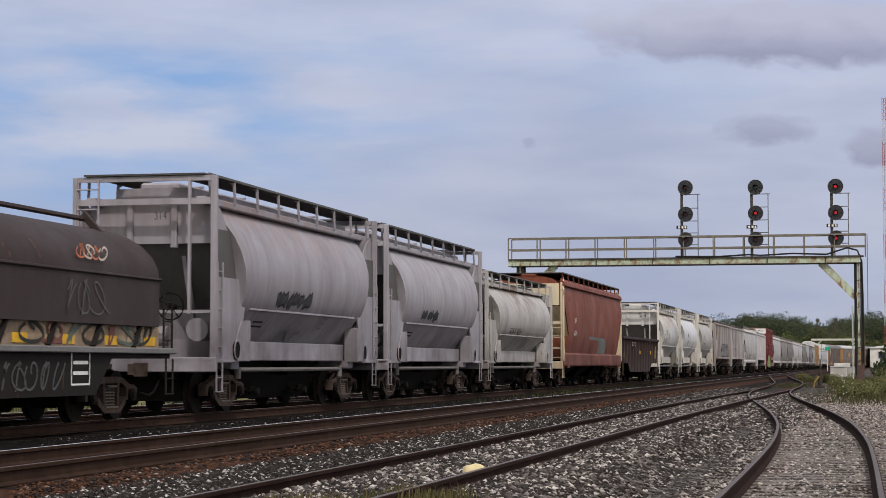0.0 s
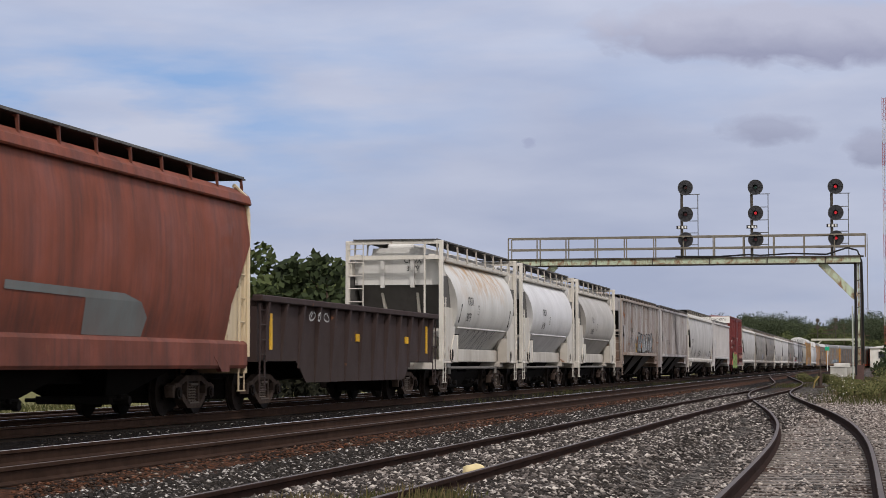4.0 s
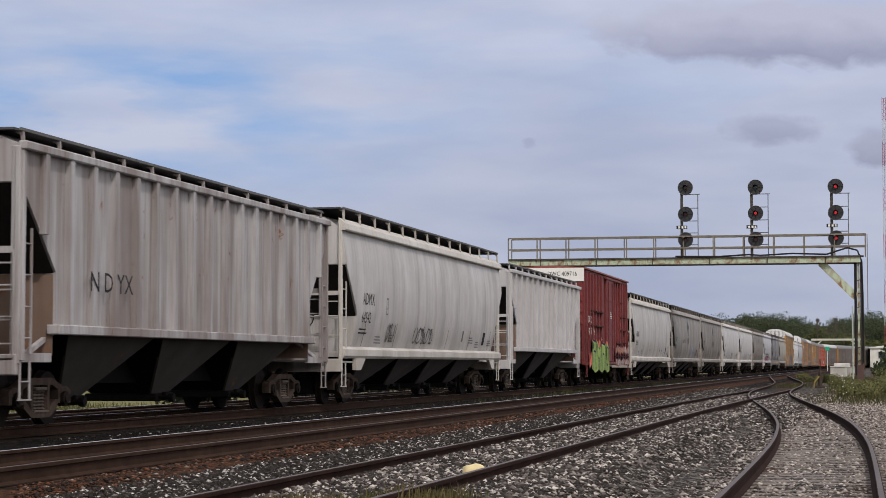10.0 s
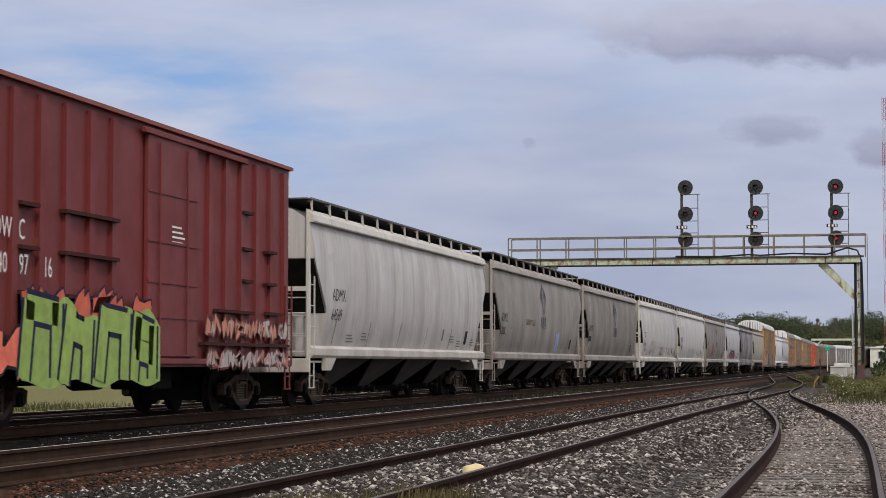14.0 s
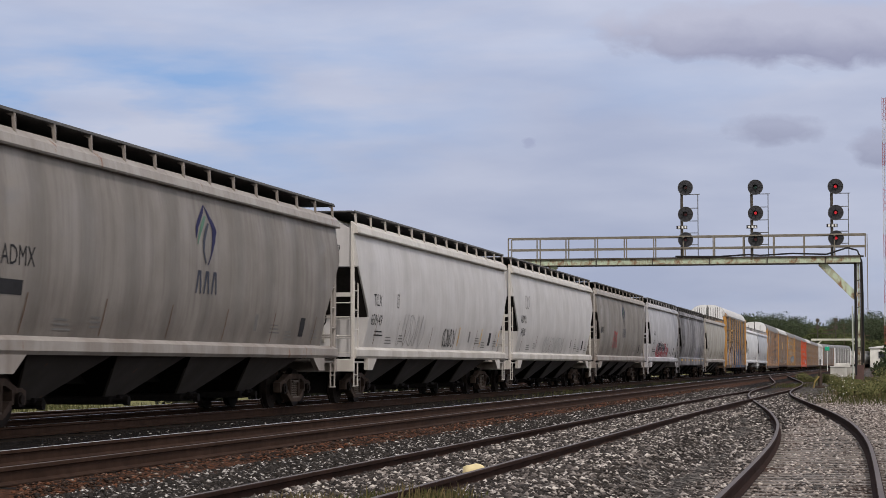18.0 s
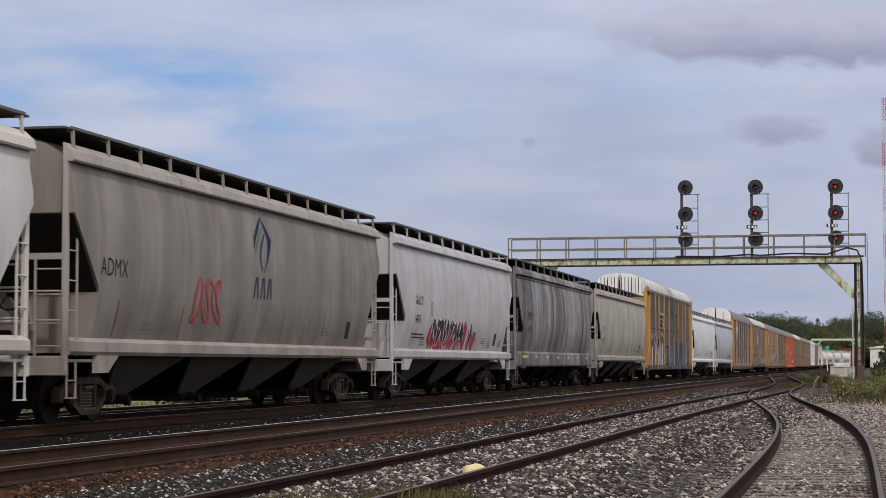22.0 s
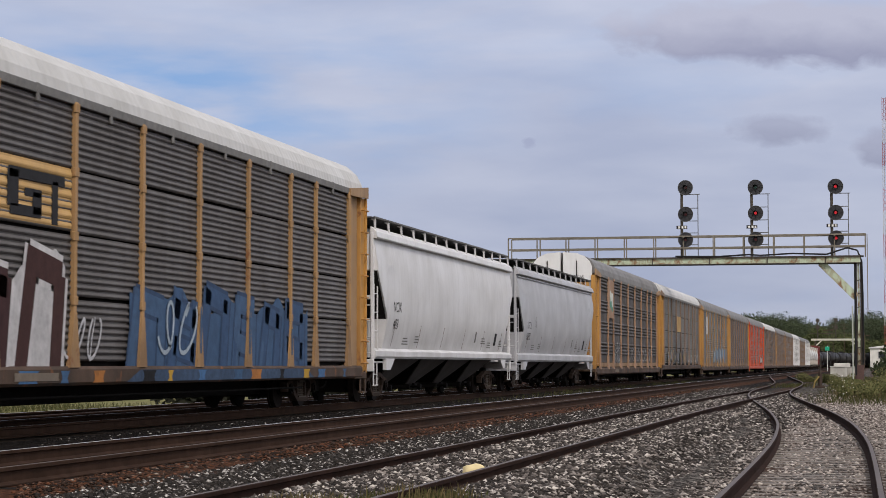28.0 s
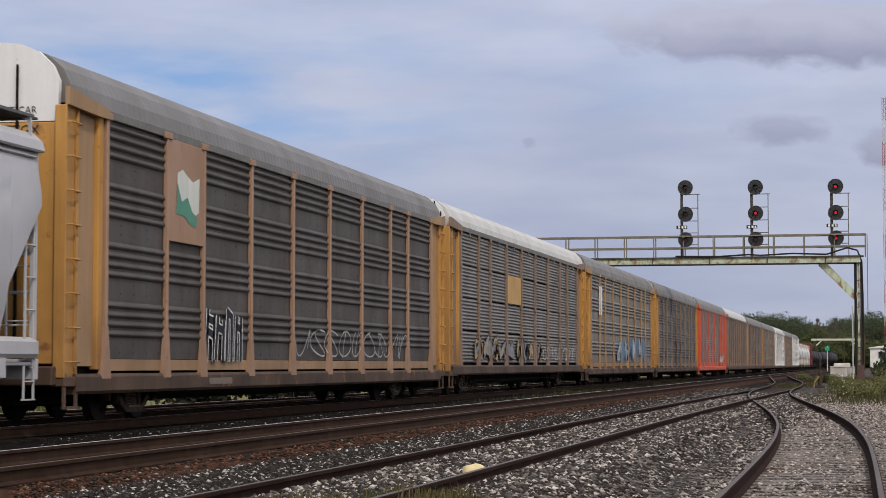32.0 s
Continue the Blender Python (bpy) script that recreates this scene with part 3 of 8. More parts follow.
def railway(label, path, tie_mesh, tie_y0, tie_y1, body, top, group="railway tracks", gap=0.53, near_top=None, lift=0.0):
    tr = thing("railway_track", label, "railway track", group)
    rail_along(path, -0.752, tr, body, top)
    rail_along(path, 0.752, tr, body, near_top or top)
    ys = [p[1] for p in path]
    rnd = random.Random(len(path))
    y = tie_y0
    while y < tie_y1:
        x, z = float(np.interp(y, ys, [p[0] for p in path])), float(np.interp(y, ys, [p[2] for p in path]))
        x2 = float(np.interp(y + 1, ys, [p[0] for p in path]))
        t = new("tie", tie_mesh)
        t.parent = tr
        t.matrix_basis = pose(x + rnd.uniform(-0.04, 0.04), y, z - 0.172 + lift - rnd.uniform(0, 0.012), 0, 0, math.degrees(math.atan2(x - x2, 1)) + rnd.uniform(-1, 1))
        y += gap + rnd.uniform(-0.03, 0.03)
    return tr


def main_line(x0, y1=900):
    s, out = -60.0, []
    while s < y1:
        x, y, a = main_path(s, x0)
        out.append((x, y, 0.0))
        s += 30 if s < S_CURVE - 30 else 8
    return out


railway("main line track with polished rails on dark ballast", main_line(X_NEAR), TIE_MESH_DARK, 12, 110, RAIL_SIDE, RAIL_TOP, near_top=RAIL_WORN)
railway("main line track under the train with polished rails", main_line(X_TRAIN), TIE_MESH_DARK, 18, 110, RAIL_SIDE, RAIL_TOP)
railway("far main line track, lower, beyond the train", [(x, y, -0.2) for x, y, _ in main_line(X_FAR)], TIE_MESH_DARK, 22, 70, RAIL_SIDE, RAIL_TOP, near_top=RAIL_WORN)
railway("yard siding track with dull brown rails", smooth_path(siding_x, lambda y: -0.10, -10, 88, 2.0), TIE_MESH, 10, 80, RAIL_DULL, RAIL_WORN, gap=0.6)
railway("curving yard spur with worn rails and grey timber ties", smooth_path(spur_x, spur_z, -10, 196, 2.0), TIE_MESH, 10, 120, RAIL_DULL, RAIL_WORN, gap=0.6, lift=0.010)


def stones(name, label, count, box, size, mat, seed, keep=None, lift=0.0):
    """Loose crushed stones as eight-sided lumps, one object."""
    r = np.random.RandomState(seed)
    x0, x1, y0, y1 = box
    y = y0 * (y1 / y0) ** r.uniform(0, 1, count)
    x = r.uniform(x0, x1, count)
    # only what lies before the camera
    wide = (x > -0.42 * y - 0.6) & (x < 0.06 * y + 0.8)
    if keep is not None:
        wide &= keep(x, y)
    x, y = x[wide], y[wide]
    k = len(x)
    s = r.uniform(size[0], size[1], k) * (1 + 0.008 * y)
    z = np.array([float(ground_z(a, b)) for a, b in zip(x, y)]) + s * 0.15 + lift
    base = np.array([(1, 0, 0), (0, 1, 0), (-1, 0, 0), (0, -1, 0), (0, 0, 1), (0, 0, -1)], float)
    v = base[None] * r.uniform(0.6, 1.25, (k, 6, 1)) * np.stack([s, s * r.uniform(0.7, 1.3, k), s * r.uniform(0.3, 0.6, k)], -1)[:, None]
    v += r.uniform(-0.25, 0.25, (k, 6, 3)) * s[:, None, None]
    a = r.uniform(0, 6.28, k)
    ca, sa = np.cos(a)[:, None], np.sin(a)[:, None]
    vx, vy = v[..., 0] * ca - v[..., 1] * sa, v[..., 0] * sa + v[..., 1] * ca
    v = np.stack([vx + x[:, None], vy + y[:, None], v[..., 2] + z[:, None]], -1).reshape(-1, 3)
    tri = np.array([(0, 1, 4), (1, 2, 4), (2, 3, 4), (3, 0, 4), (1, 0, 5), (2, 1, 5), (3, 2, 5), (0, 3, 5)])
    f = (tri[None] + (np.arange(k) * 6)[:, None, None]).reshape(-1, 3)
    me = bpy.data.meshes.new(name)
    me.vertices.add(len(v))
    me.vertices.foreach_set("co", v.ravel())
    me.loops.add(f.size)
    me.loops.foreach_set("vertex_index", f.ravel().astype(np.int32))
    me.polygons.add(len(f))
    me.polygons.foreach_set("loop_start", np.arange(0, f.size, 3, dtype=np.int32))
    me.update(calc_edges=True)
    me.materials.append(mat)
    return tagged(new(name, me), label, "ballast", kind="stuff")


def clear_of_rails(x, y):
    ok = np.ones(len(x), bool)
    for c in (X_NEAR, X_TRAIN, X_FAR):
        ok &= (np.abs(np.abs(x - c) - 0.752) > 0.11)
    sx = np.array([siding_x(b) for b in y])
    ok &= (np.abs(np.abs(x - sx) - 0.752) > 0.11) | (y > 86)
    cx = np.array([spur_x(b) for b in y])
    ok &= (np.abs(np.abs(x - cx) - 0.752) > 0.11)
    # few stones lie on the spur's ties
    ok &= ~((np.abs(x - cx) < 1.3) & (y < 50) & (np.sin(x * 91.7 + y * 57.3) < -0.1))
    return ok


STONE_DARK = islands("dark_ballast", [(0.0, (0.011, 0.010, 0.009)), (0.55, (0.020, 0.0175, 0.016)), (0.82, (0.045, 0.039, 0.036)), (0.91, (0.19, 0.175, 0.168)), (1.0, (0.55, 0.52, 0.50))])
STONE_LIGHT = islands("grey_ballast", [(0.0, (0.016, 0.014, 0.013)), (0.50, (0.043, 0.037, 0.034)), (0.78, (0.155, 0.134, 0.125)), (1.0, (0.52, 0.475, 0.44))])
STONE_SOOT = islands("sooty_ballast", [(0.0, (0.006, 0.0055, 0.005)), (0.6, (0.012, 0.0105, 0.010)), (0.93, (0.022, 0.019, 0.018)), (0.97, (0.16, 0.15, 0.14)), (1.0, (0.45, 0.43, 0.41))])
RUSTY = islands("rust_dusted_ballast", [(0.0, (0.012, 0.0095, 0.008)), (0.5, (0.034, 0.019, 0.013)), (0.9, (0.125, 0.050, 0.027)), (0.98, (0.13, 0.09, 0.07)), (1.0, (0.3, 0.26, 0.22))])
stones("rust_dusted_ballast", "rust-brown dusted crushed stone along the main line", 22000, (-10.3, -6.75, 15, 95), (0.014, 0.034), RUSTY, 8, clear_of_rails)
stones("dark_ballast", "sooty crushed stone with pale chips between the main lines", 15000, (-12.3, -9.62, 17, 95), (0.010, 0.024), STONE_SOOT, 12, clear_of_rails)
stones("dark_ballast", "dark sooty crushed stone with a few pale lumps", 44000, (-6.95, -5.4, 15, 95), (0.014, 0.036), STONE_DARK, 1, clear_of_rails)
STONE_PALE = islands("pale_ballast", [(0.0, (0.035, 0.03, 0.027)), (0.3, (0.125, 0.104, 0.095)), (0.7, (0.29, 0.25, 0.228)), (1.0, (0.50, 0.45, 0.41))])
stones("grey_ballast", "pale and dark grey crushed stone between yard tracks", 62000, (-5.5, -1.7, 13, 80), (0.016, 0.045), STONE_LIGHT, 2, clear_of_rails)
stones("pale_ballast", "pale beige crushed stone along the spur", 56000, (-1.9, 4.0, 13, 80), (0.014, 0.038), STONE_PALE, 9, clear_of_rails)
# ---------------- rolling stock: shared gear ----------------
WHEEL_R = 0.42


def wheelset_mesh():
    b = Build()
    for sx in (-1, 1):
        xo, xi = sx * 0.80, sx * 0.665
        # tread, flange, dished plate and hub
        b.rod((xo, 0, 0), (sx * 0.70, 0, 0), WHEEL_R, 28)
        b.rod((sx * 0.70, 0, 0), (xi, 0, 0), WHEEL_R + 0.026, 28)
        b.rod((sx * 0.805, 0, 0), (sx * 0.83, 0, 0), 0.14, 14)
        for k in range(6):
            a = k * 1.0472
            b.rod((sx * 0.79, math.cos(a) * 0.25, math.sin(a) * 0.25), (sx * 0.806, math.cos(a) * 0.25, math.sin(a) * 0.25), 0.035, 6)
    b.rod((-1.03, 0, 0), (1.03, 0, 0), 0.08, 10)
    for sx in (-1, 1):
        b.rod((sx * 0.90, 0, 0), (sx * 1.12, 0, 0), 0.115, 12)
        b.rod((sx * 1.12, 0, 0), (sx * 1.15, 0, 0), 0.075, 10)
    return b.mesh("wheelset", 40)


def side_frame_mesh():
    b = Build()
    top = [(-1.14, 0.36), (-1.14, 0.54), (-0.86, 0.60), (-0.45, 0.74), (0.45, 0.74), (0.86, 0.60), (1.14, 0.54), (1.14, 0.36)]
    low = [(-1.14, 0.36), (-0.70, 0.36), (-0.62, 0.28), (-0.34, 0.13), (0.34, 0.13), (0.62, 0.28), (0.70, 0.36), (1.14, 0.36)]
    # top chord, tension member, columns and pedestal jaws
    b.prism([(y, z) for y, z in top] + [(y, z - 0.11) for y, z in reversed(top[1:-1])], -0.075, 0.075)
    b.prism([(-0.66, 0.40), (-0.62, 0.28), (-0.34, 0.13), (0.34, 0.13), (0.62, 0.28), (0.66, 0.40), (0.58, 0.40), (0.32, 0.215), (-0.32, 0.215), (-0.58, 0.40)], -0.085, 0.085)
    for s in (-1, 1):
        b.prism([(s * 0.27, 0.2), (s * 0.34, 0.2), (s * 0.36, 0.66), (s * 0.27, 0.66)], -0.07, 0.07)
        b.prism([(s * 0.66, 0.34), (s * 0.73, 0.34), (s * 0.76, 0.58), (s * 0.66, 0.60)], -0.08, 0.08)
        b.prism([(s * 1.04, 0.34), (s * 1.14, 0.34), (s * 1.16, 0.55), (s * 1.02, 0.58)], -0.08, 0.08)
        b.box(-0.09, 0.09, s * 0.89 - 0.15, s * 0.89 + 0.15, 0.50, 0.60, 0.02)
    return b.mesh("side_frame")


def spring_mesh():
    b = Build()
    for y in (-0.15, 0.0, 0.15):
        rings = []
        for k in range(13):
            r = 0.066 if k % 2 else 0.036
            rings.append([(r * math.cos(6.2832 * q / 10), y + r * math.sin(6.2832 * q / 10), 0.24 + k * 0.0255) for q in range(10)])
        b.loft(rings)
    b.box(-0.09, 0.09, -0.20, 0.20, 0.545, 0.60, 0.015)
    b.box(-0.09, 0.09, -0.27, 0.27, 0.215, 0.245)
    return b.mesh("spring_nest")


def coupler_mesh():
    b = Build().box(-0.075, 0.075, -0.05, 0.62, 0.78, 0.93, 0.02)
    b.prism([(-0.32, 0.72), (-0.05, 0.72), (-0.02, 0.98), (-0.32, 0.98)], -0.05, 0.13)
    b.prism([(-0.36, 0.75), (-0.16, 0.75), (-0.16, 0.96), (-0.36, 0.96)], -0.15, -0.03)
    b.box(-0.22, 0.22, 0.42, 0.62, 0.70, 1.0, 0.02)
    return b.mesh("coupler")


def hose_mesh():
    return Build().pipe([(0.28, 0.3, 0.72), (0.28, 0.12, 0.60), (0.26, -0.05, 0.42), (0.2, -0.2, 0.36), (0.12, -0.38, 0.42)], 0.022).mesh("air_hose")


GEAR = {"wheelset": (wheelset_mesh(), WHEEL_MAT), "side_frame": (side_frame_mesh(), TRUCK_MAT), "spring_nest": (spring_mesh(), SPRING_MAT), "coupler": (coupler_mesh(), TRUCK_MAT), "air_hose": (hose_mesh(), STEEL_DARK)}
# the largest box is an added dark core that paints the truck's openings black
BOLSTER = Build().box(-0.6, 0.6, -1.2, 1.2, 0.24, 0.66).box(-1.0, 1.0, -0.17, 0.17, 0.44, 0.68, 0.03).box(-0.25, 0.25, -0.25, 0.25, 0.62, 0.80, 0.03).bar((-0.6, -0.5, 0.38), (0.6, -0.5, 0.38), 0.1, 0.16).bar((-0.6, 0.5, 0.38), (0.6, 0.5, 0.38), 0.1, 0.16).mesh("truck")
for me, mt in GEAR.values():
    me.materials.append(mt)
BOLSTER.materials.append(STEEL_DARK)
WHEELSETS = []


def gear(name, parent, m=None):
    ob = new(name, GEAR[name][0])
    ob.parent = parent
    if m is not None:
        ob.matrix_basis = m
    return ob


def add_trucks(car, half, inset):
    for y in (-half + inset, half - inset):
        tk = new("truck", BOLSTER)
        tk.parent, tk.matrix_basis = car, pose(0, y, 0)
        for sx in (-1, 1):
            gear("side_frame", tk, pose(sx * 1.0, 0, 0))
            gear("spring_nest", tk, pose(sx * 1.01, 0, 0))
        for wy in (-0.89, 0.89):
            w = gear("wheelset", tk, pose(0, wy, WHEEL_R))
            WHEELSETS.append((w, wy))


def add_couplers(car, half):
    for s in (-1, 1):
        m = pose(0, s * half, 0, 0, 0, 0 if s < 0 else 180)
        gear("coupler", car, m)
        gear("air_hose", car, m)


def ladder(car, mat, x, y, z0, z1, dirv, width, rungs, name="ladder", rail=0.05, standoff=0.0):
    """Two uprights and rungs; dirv: unit vector (x, y) along the rungs."""
    b = Build()
    px, py = x + dirv[0] * width, y + dirv[1] * width
    b.bar((x, y, z0), (x, y, z1), rail, rail * 0.5)
    b.bar((px, py, z0), (px, py, z1), rail, rail * 0.5)
    for k in range(rungs):
        z = z0 + (k + 0.5) * (z1 - z0) / rungs
        b.rod((x, y, z), (px, py, z), 0.014, 6)
    return part(name, b, mat, car)


def stirrup(car, mat, x, y, z1=1.02, w=0.34):
    b = Build().bar((x, y, 0.42), (x, y, z1), 0.05, 0.02).bar((x, y + w, 0.42), (x, y + w, z1), 0.05, 0.02).bar((x, y - 0.02, 0.43), (x, y + w + 0.02, 0.43), 0.06, 0.02).bar((x, y, 0.70), (x, y + w, 0.70), 0.04, 0.02)
    return part("step", b, mat, car)


def brake_wheel(car, y, mat):
    b = Build()
    n = 14
    pts = [(0.55 + 0.26 * math.cos(6.2832 * k / n), y, 2.05 + 0.26 * math.sin(6.2832 * k / n)) for k in range(n + 1)]
    b.pipe(pts, 0.016, 5)
    for k in range(0, n, 3):
        b.rod(pts[k], (0.55, y, 2.05), 0.011, 5)
    b.rod((0.55, y, 2.05), (0.55, y + 0.25, 2.05), 0.06, 8)
    part("brake_wheel", b, mat, car)


BRACKETS = {}


def running_boards(car, mat, half, z, x0, x1, posts, prof_roof, side_rail=True):
    """Gratings along both roof edges, on brackets, and the walk across each end."""
    for sx in (-1, 1):
        b = Build().box(sx * x0, sx * x1, -half + 0.2, half - 0.2, z, z + 0.035)
        rb = part("running_board", b, GRATE, car, "dark open-grate running board")
        part("edge_angle", Build().bar((sx * (x1 + 0.02), -half + 0.2, z + 0.03), (sx * (x1 + 0.02), half - 0.2, z + 0.03), 0.03, 0.045), GRATE_EDGE, rb)
        step = (2 * half - 0.6) / (posts - 1)
        key = (z, x0, x1, prof_roof, sx, mat.name)
        if key not in BRACKETS:
            d = z - prof_roof + 0.05
            sec = [(sx * x1, 0.0), (sx * (x1 + 0.03), 0.0), (sx * (x1 + 0.05), -d), (sx * (x1 + 0.01), -d), (sx * (x1 - 0.02), -0.05), (sx * (x1 - 0.09), -0.02), (sx * (x1 - 0.09), 0.0)]
            BRACKETS[key] = Build().loft([[(u, yy, w) for u, w in sec] for yy in (-0.02, 0.02)]).mesh("bracket")
            BRACKETS[key].materials.append(mat)
        for k in range(posts):
            br = new("bracket", BRACKETS[key])
            br.parent, br.matrix_basis = rb, pose(0, -half + 0.3 + k * step, z)
    for s in (-1, 1):
        e = Build().box(-x1, x1, s * half - 0.30 if s > 0 else s * half, s * half if s > 0 else s * half + 0.30, z, z + 0.035)
        part("end_walk", e, GRATE, car)


def hatches(car, mat, half, z, n, w=0.5):
    """A row of roof hatch covers."""
    step = (2 * half - 1.6) / n
    for k in range(n):
        y = -half + 0.8 + k * step
        b = Build().box(-w, w, y + 0.06, y + step - 0.06, z, z + 0.14, 0.04)
        b.bar((-w - 0.05, y + step / 2, z + 0.15), (w + 0.05, y + step / 2, z + 0.15), 0.06, 0.04)
        part("hatch_cover", b, mat, car)


# ---------------- covered hoppers ----------------
FLOW = curve_at([(1.0, 1.35), (1.30, 1.39), (1.7, 1.49), (2.0, 1.545), (2.3, 1.58), (2.9, 1.60), (3.5, 1.57), (4.0, 1.49), (4.3, 1.42), (6, 1.42)])
ROUND = lambda z: (math.sqrt(1.60 ** 2 - (min(z, 4.2) - 2.78) ** 2) if z > 2.05 else 1.425 - (2.05 - max(z, 1.34)) * 0.78) if z < 4.16 else 0.85
RIBBED = curve_at([(1.0, 1.50), (6, 1.50)])


def shell_rings(prof, stations, ztop, roof):
    """Rings of a body: the side profile from each station's lower edge up to ztop, then the roof points."""
    rings, n = [], 16
    for y, zb in stations:
        half = [(prof(zb + (ztop - zb) * k / (n - 1)), zb + (ztop - zb) * k / (n - 1)) for k in range(n)] + roof
        rings.append([(x, y, z) for x, z in half] + [(-x, y, z) for x, z in reversed(half)])
    return rings


def hopper_bays(car, mat, y0, y1, count, zt, zb=0.33, wt=1.30, sheet=None):
    """Outlet hoppers: funnels narrowing both ways to a gate each, their side sheets coloured as lit against shaded
    slopes.
    """
    w = (y1 - y0) / count
    wb, zg = 0.58, zb + 0.10
    for k in range(count):
        a, b_ = y0 + k * w, y0 + (k + 1) * w
        c = (a + b_) / 2
        top = [(-wt, a + 0.02, zt), (wt, a + 0.02, zt), (wt, b_ - 0.02, zt), (-wt, b_ - 0.02, zt)]
        low = [(-wb, c - 0.42, zg), (wb, c - 0.42, zg), (wb, c + 0.42, zg), (-wb, c + 0.42, zg)]
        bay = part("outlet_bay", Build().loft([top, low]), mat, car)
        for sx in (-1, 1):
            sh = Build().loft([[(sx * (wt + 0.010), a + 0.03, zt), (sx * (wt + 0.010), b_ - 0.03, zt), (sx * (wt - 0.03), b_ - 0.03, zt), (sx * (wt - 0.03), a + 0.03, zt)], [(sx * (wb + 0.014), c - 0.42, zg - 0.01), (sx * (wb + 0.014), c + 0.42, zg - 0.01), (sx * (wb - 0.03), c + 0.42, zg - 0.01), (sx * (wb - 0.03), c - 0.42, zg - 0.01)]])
            part("side_sheet", sh, sheet or BAY_SHEET, bay, "outlet side sheet with its light level painted in")
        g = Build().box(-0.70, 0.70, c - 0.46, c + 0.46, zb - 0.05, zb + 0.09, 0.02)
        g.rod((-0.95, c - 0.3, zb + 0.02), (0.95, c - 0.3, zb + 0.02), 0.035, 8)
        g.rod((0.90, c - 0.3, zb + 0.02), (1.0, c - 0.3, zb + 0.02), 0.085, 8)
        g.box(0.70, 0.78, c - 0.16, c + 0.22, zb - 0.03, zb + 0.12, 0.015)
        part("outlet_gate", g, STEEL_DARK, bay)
    # added dark block, so the gaps between the bays read as shade
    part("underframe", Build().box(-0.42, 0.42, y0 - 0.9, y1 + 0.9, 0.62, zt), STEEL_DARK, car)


def hopper_ends(car, mat, half, ztop, zplat=1.06, post_x=1.46, cyl=False):
    """End platforms, posts, ladders, rails and brake gear."""
    for s in (-1, 1):
        e = s * half
        yi = lambda d: e - s * d          # d metres inboard of the end
        lo, hi = sorted((yi(0.0), yi(1.35)))
        b = Build().box(-1.45, 1.45, lo, hi, zplat - 0.05, zplat, 0.01)
        b.box(-1.5, 1.5, min(yi(0), yi(0.10)), max(yi(0), yi(0.10)), zplat - 0.26, zplat + 0.05, 0.015)
        part("end_platform", b, mat, car)
        for sx in (-1, 1):
            pb = Build()
            lo, hi = sorted((yi(0.03), yi(0.15)))
            pb.box(sx * (post_x - 0.06), sx * (post_x + 0.02), lo, hi, zplat - 0.1, ztop, 0.012)
            part("corner_post", pb, mat, car)
            ladder(car, mat, sx * (post_x + 0.02), yi(0.10), zplat + 0.05, 2.95, (0, -s), 0.36, 4)
            ladder(car, mat, sx * 0.98, yi(0.02), zplat, 2.62, (sx, 0), 0.46, 4, "end_ladder")
            stirrup(car, mat, sx * (post_x + 0.01), yi(0.12) if s < 0 else yi(0.46), zplat - 0.05)
        rails = Build()
        for z in (zplat + 0.55, zplat + 1.05):
            rails.rod((-1.4, yi(0.04), z), (1.4, yi(0.04), z), 0.016, 6)
        rails.bar((-1.42, yi(0.06), 2.62), (1.42, yi(0.06), 2.62), 0.05, 0.10)
        part("end_rail", rails, mat, car)
        gus = Build()
        for x in (-0.5, 0.5):
            gus.bar((x, yi(0.12), ztop - 0.9), (x * 0.9, yi(1.1), 1.5), 0.10, 0.05, (1, 0, 0))
        part("slope_brace", gus, mat, car)
    brake_wheel(car, -half + 0.02, STEEL_DARK)
    part("air_reservoir", Build().rod((-0.5, half - 1.2, zplat + 0.32), (0.4, half - 1.2, zplat + 0.32), 0.2, 12), STEEL_DARK, car)
    part("brake_cylinder", Build().rod((-0.6, -half + 1.0, zplat + 0.3), (0.1, -half + 1.0, zplat + 0.3), 0.17, 12), STEEL_DARK, car)


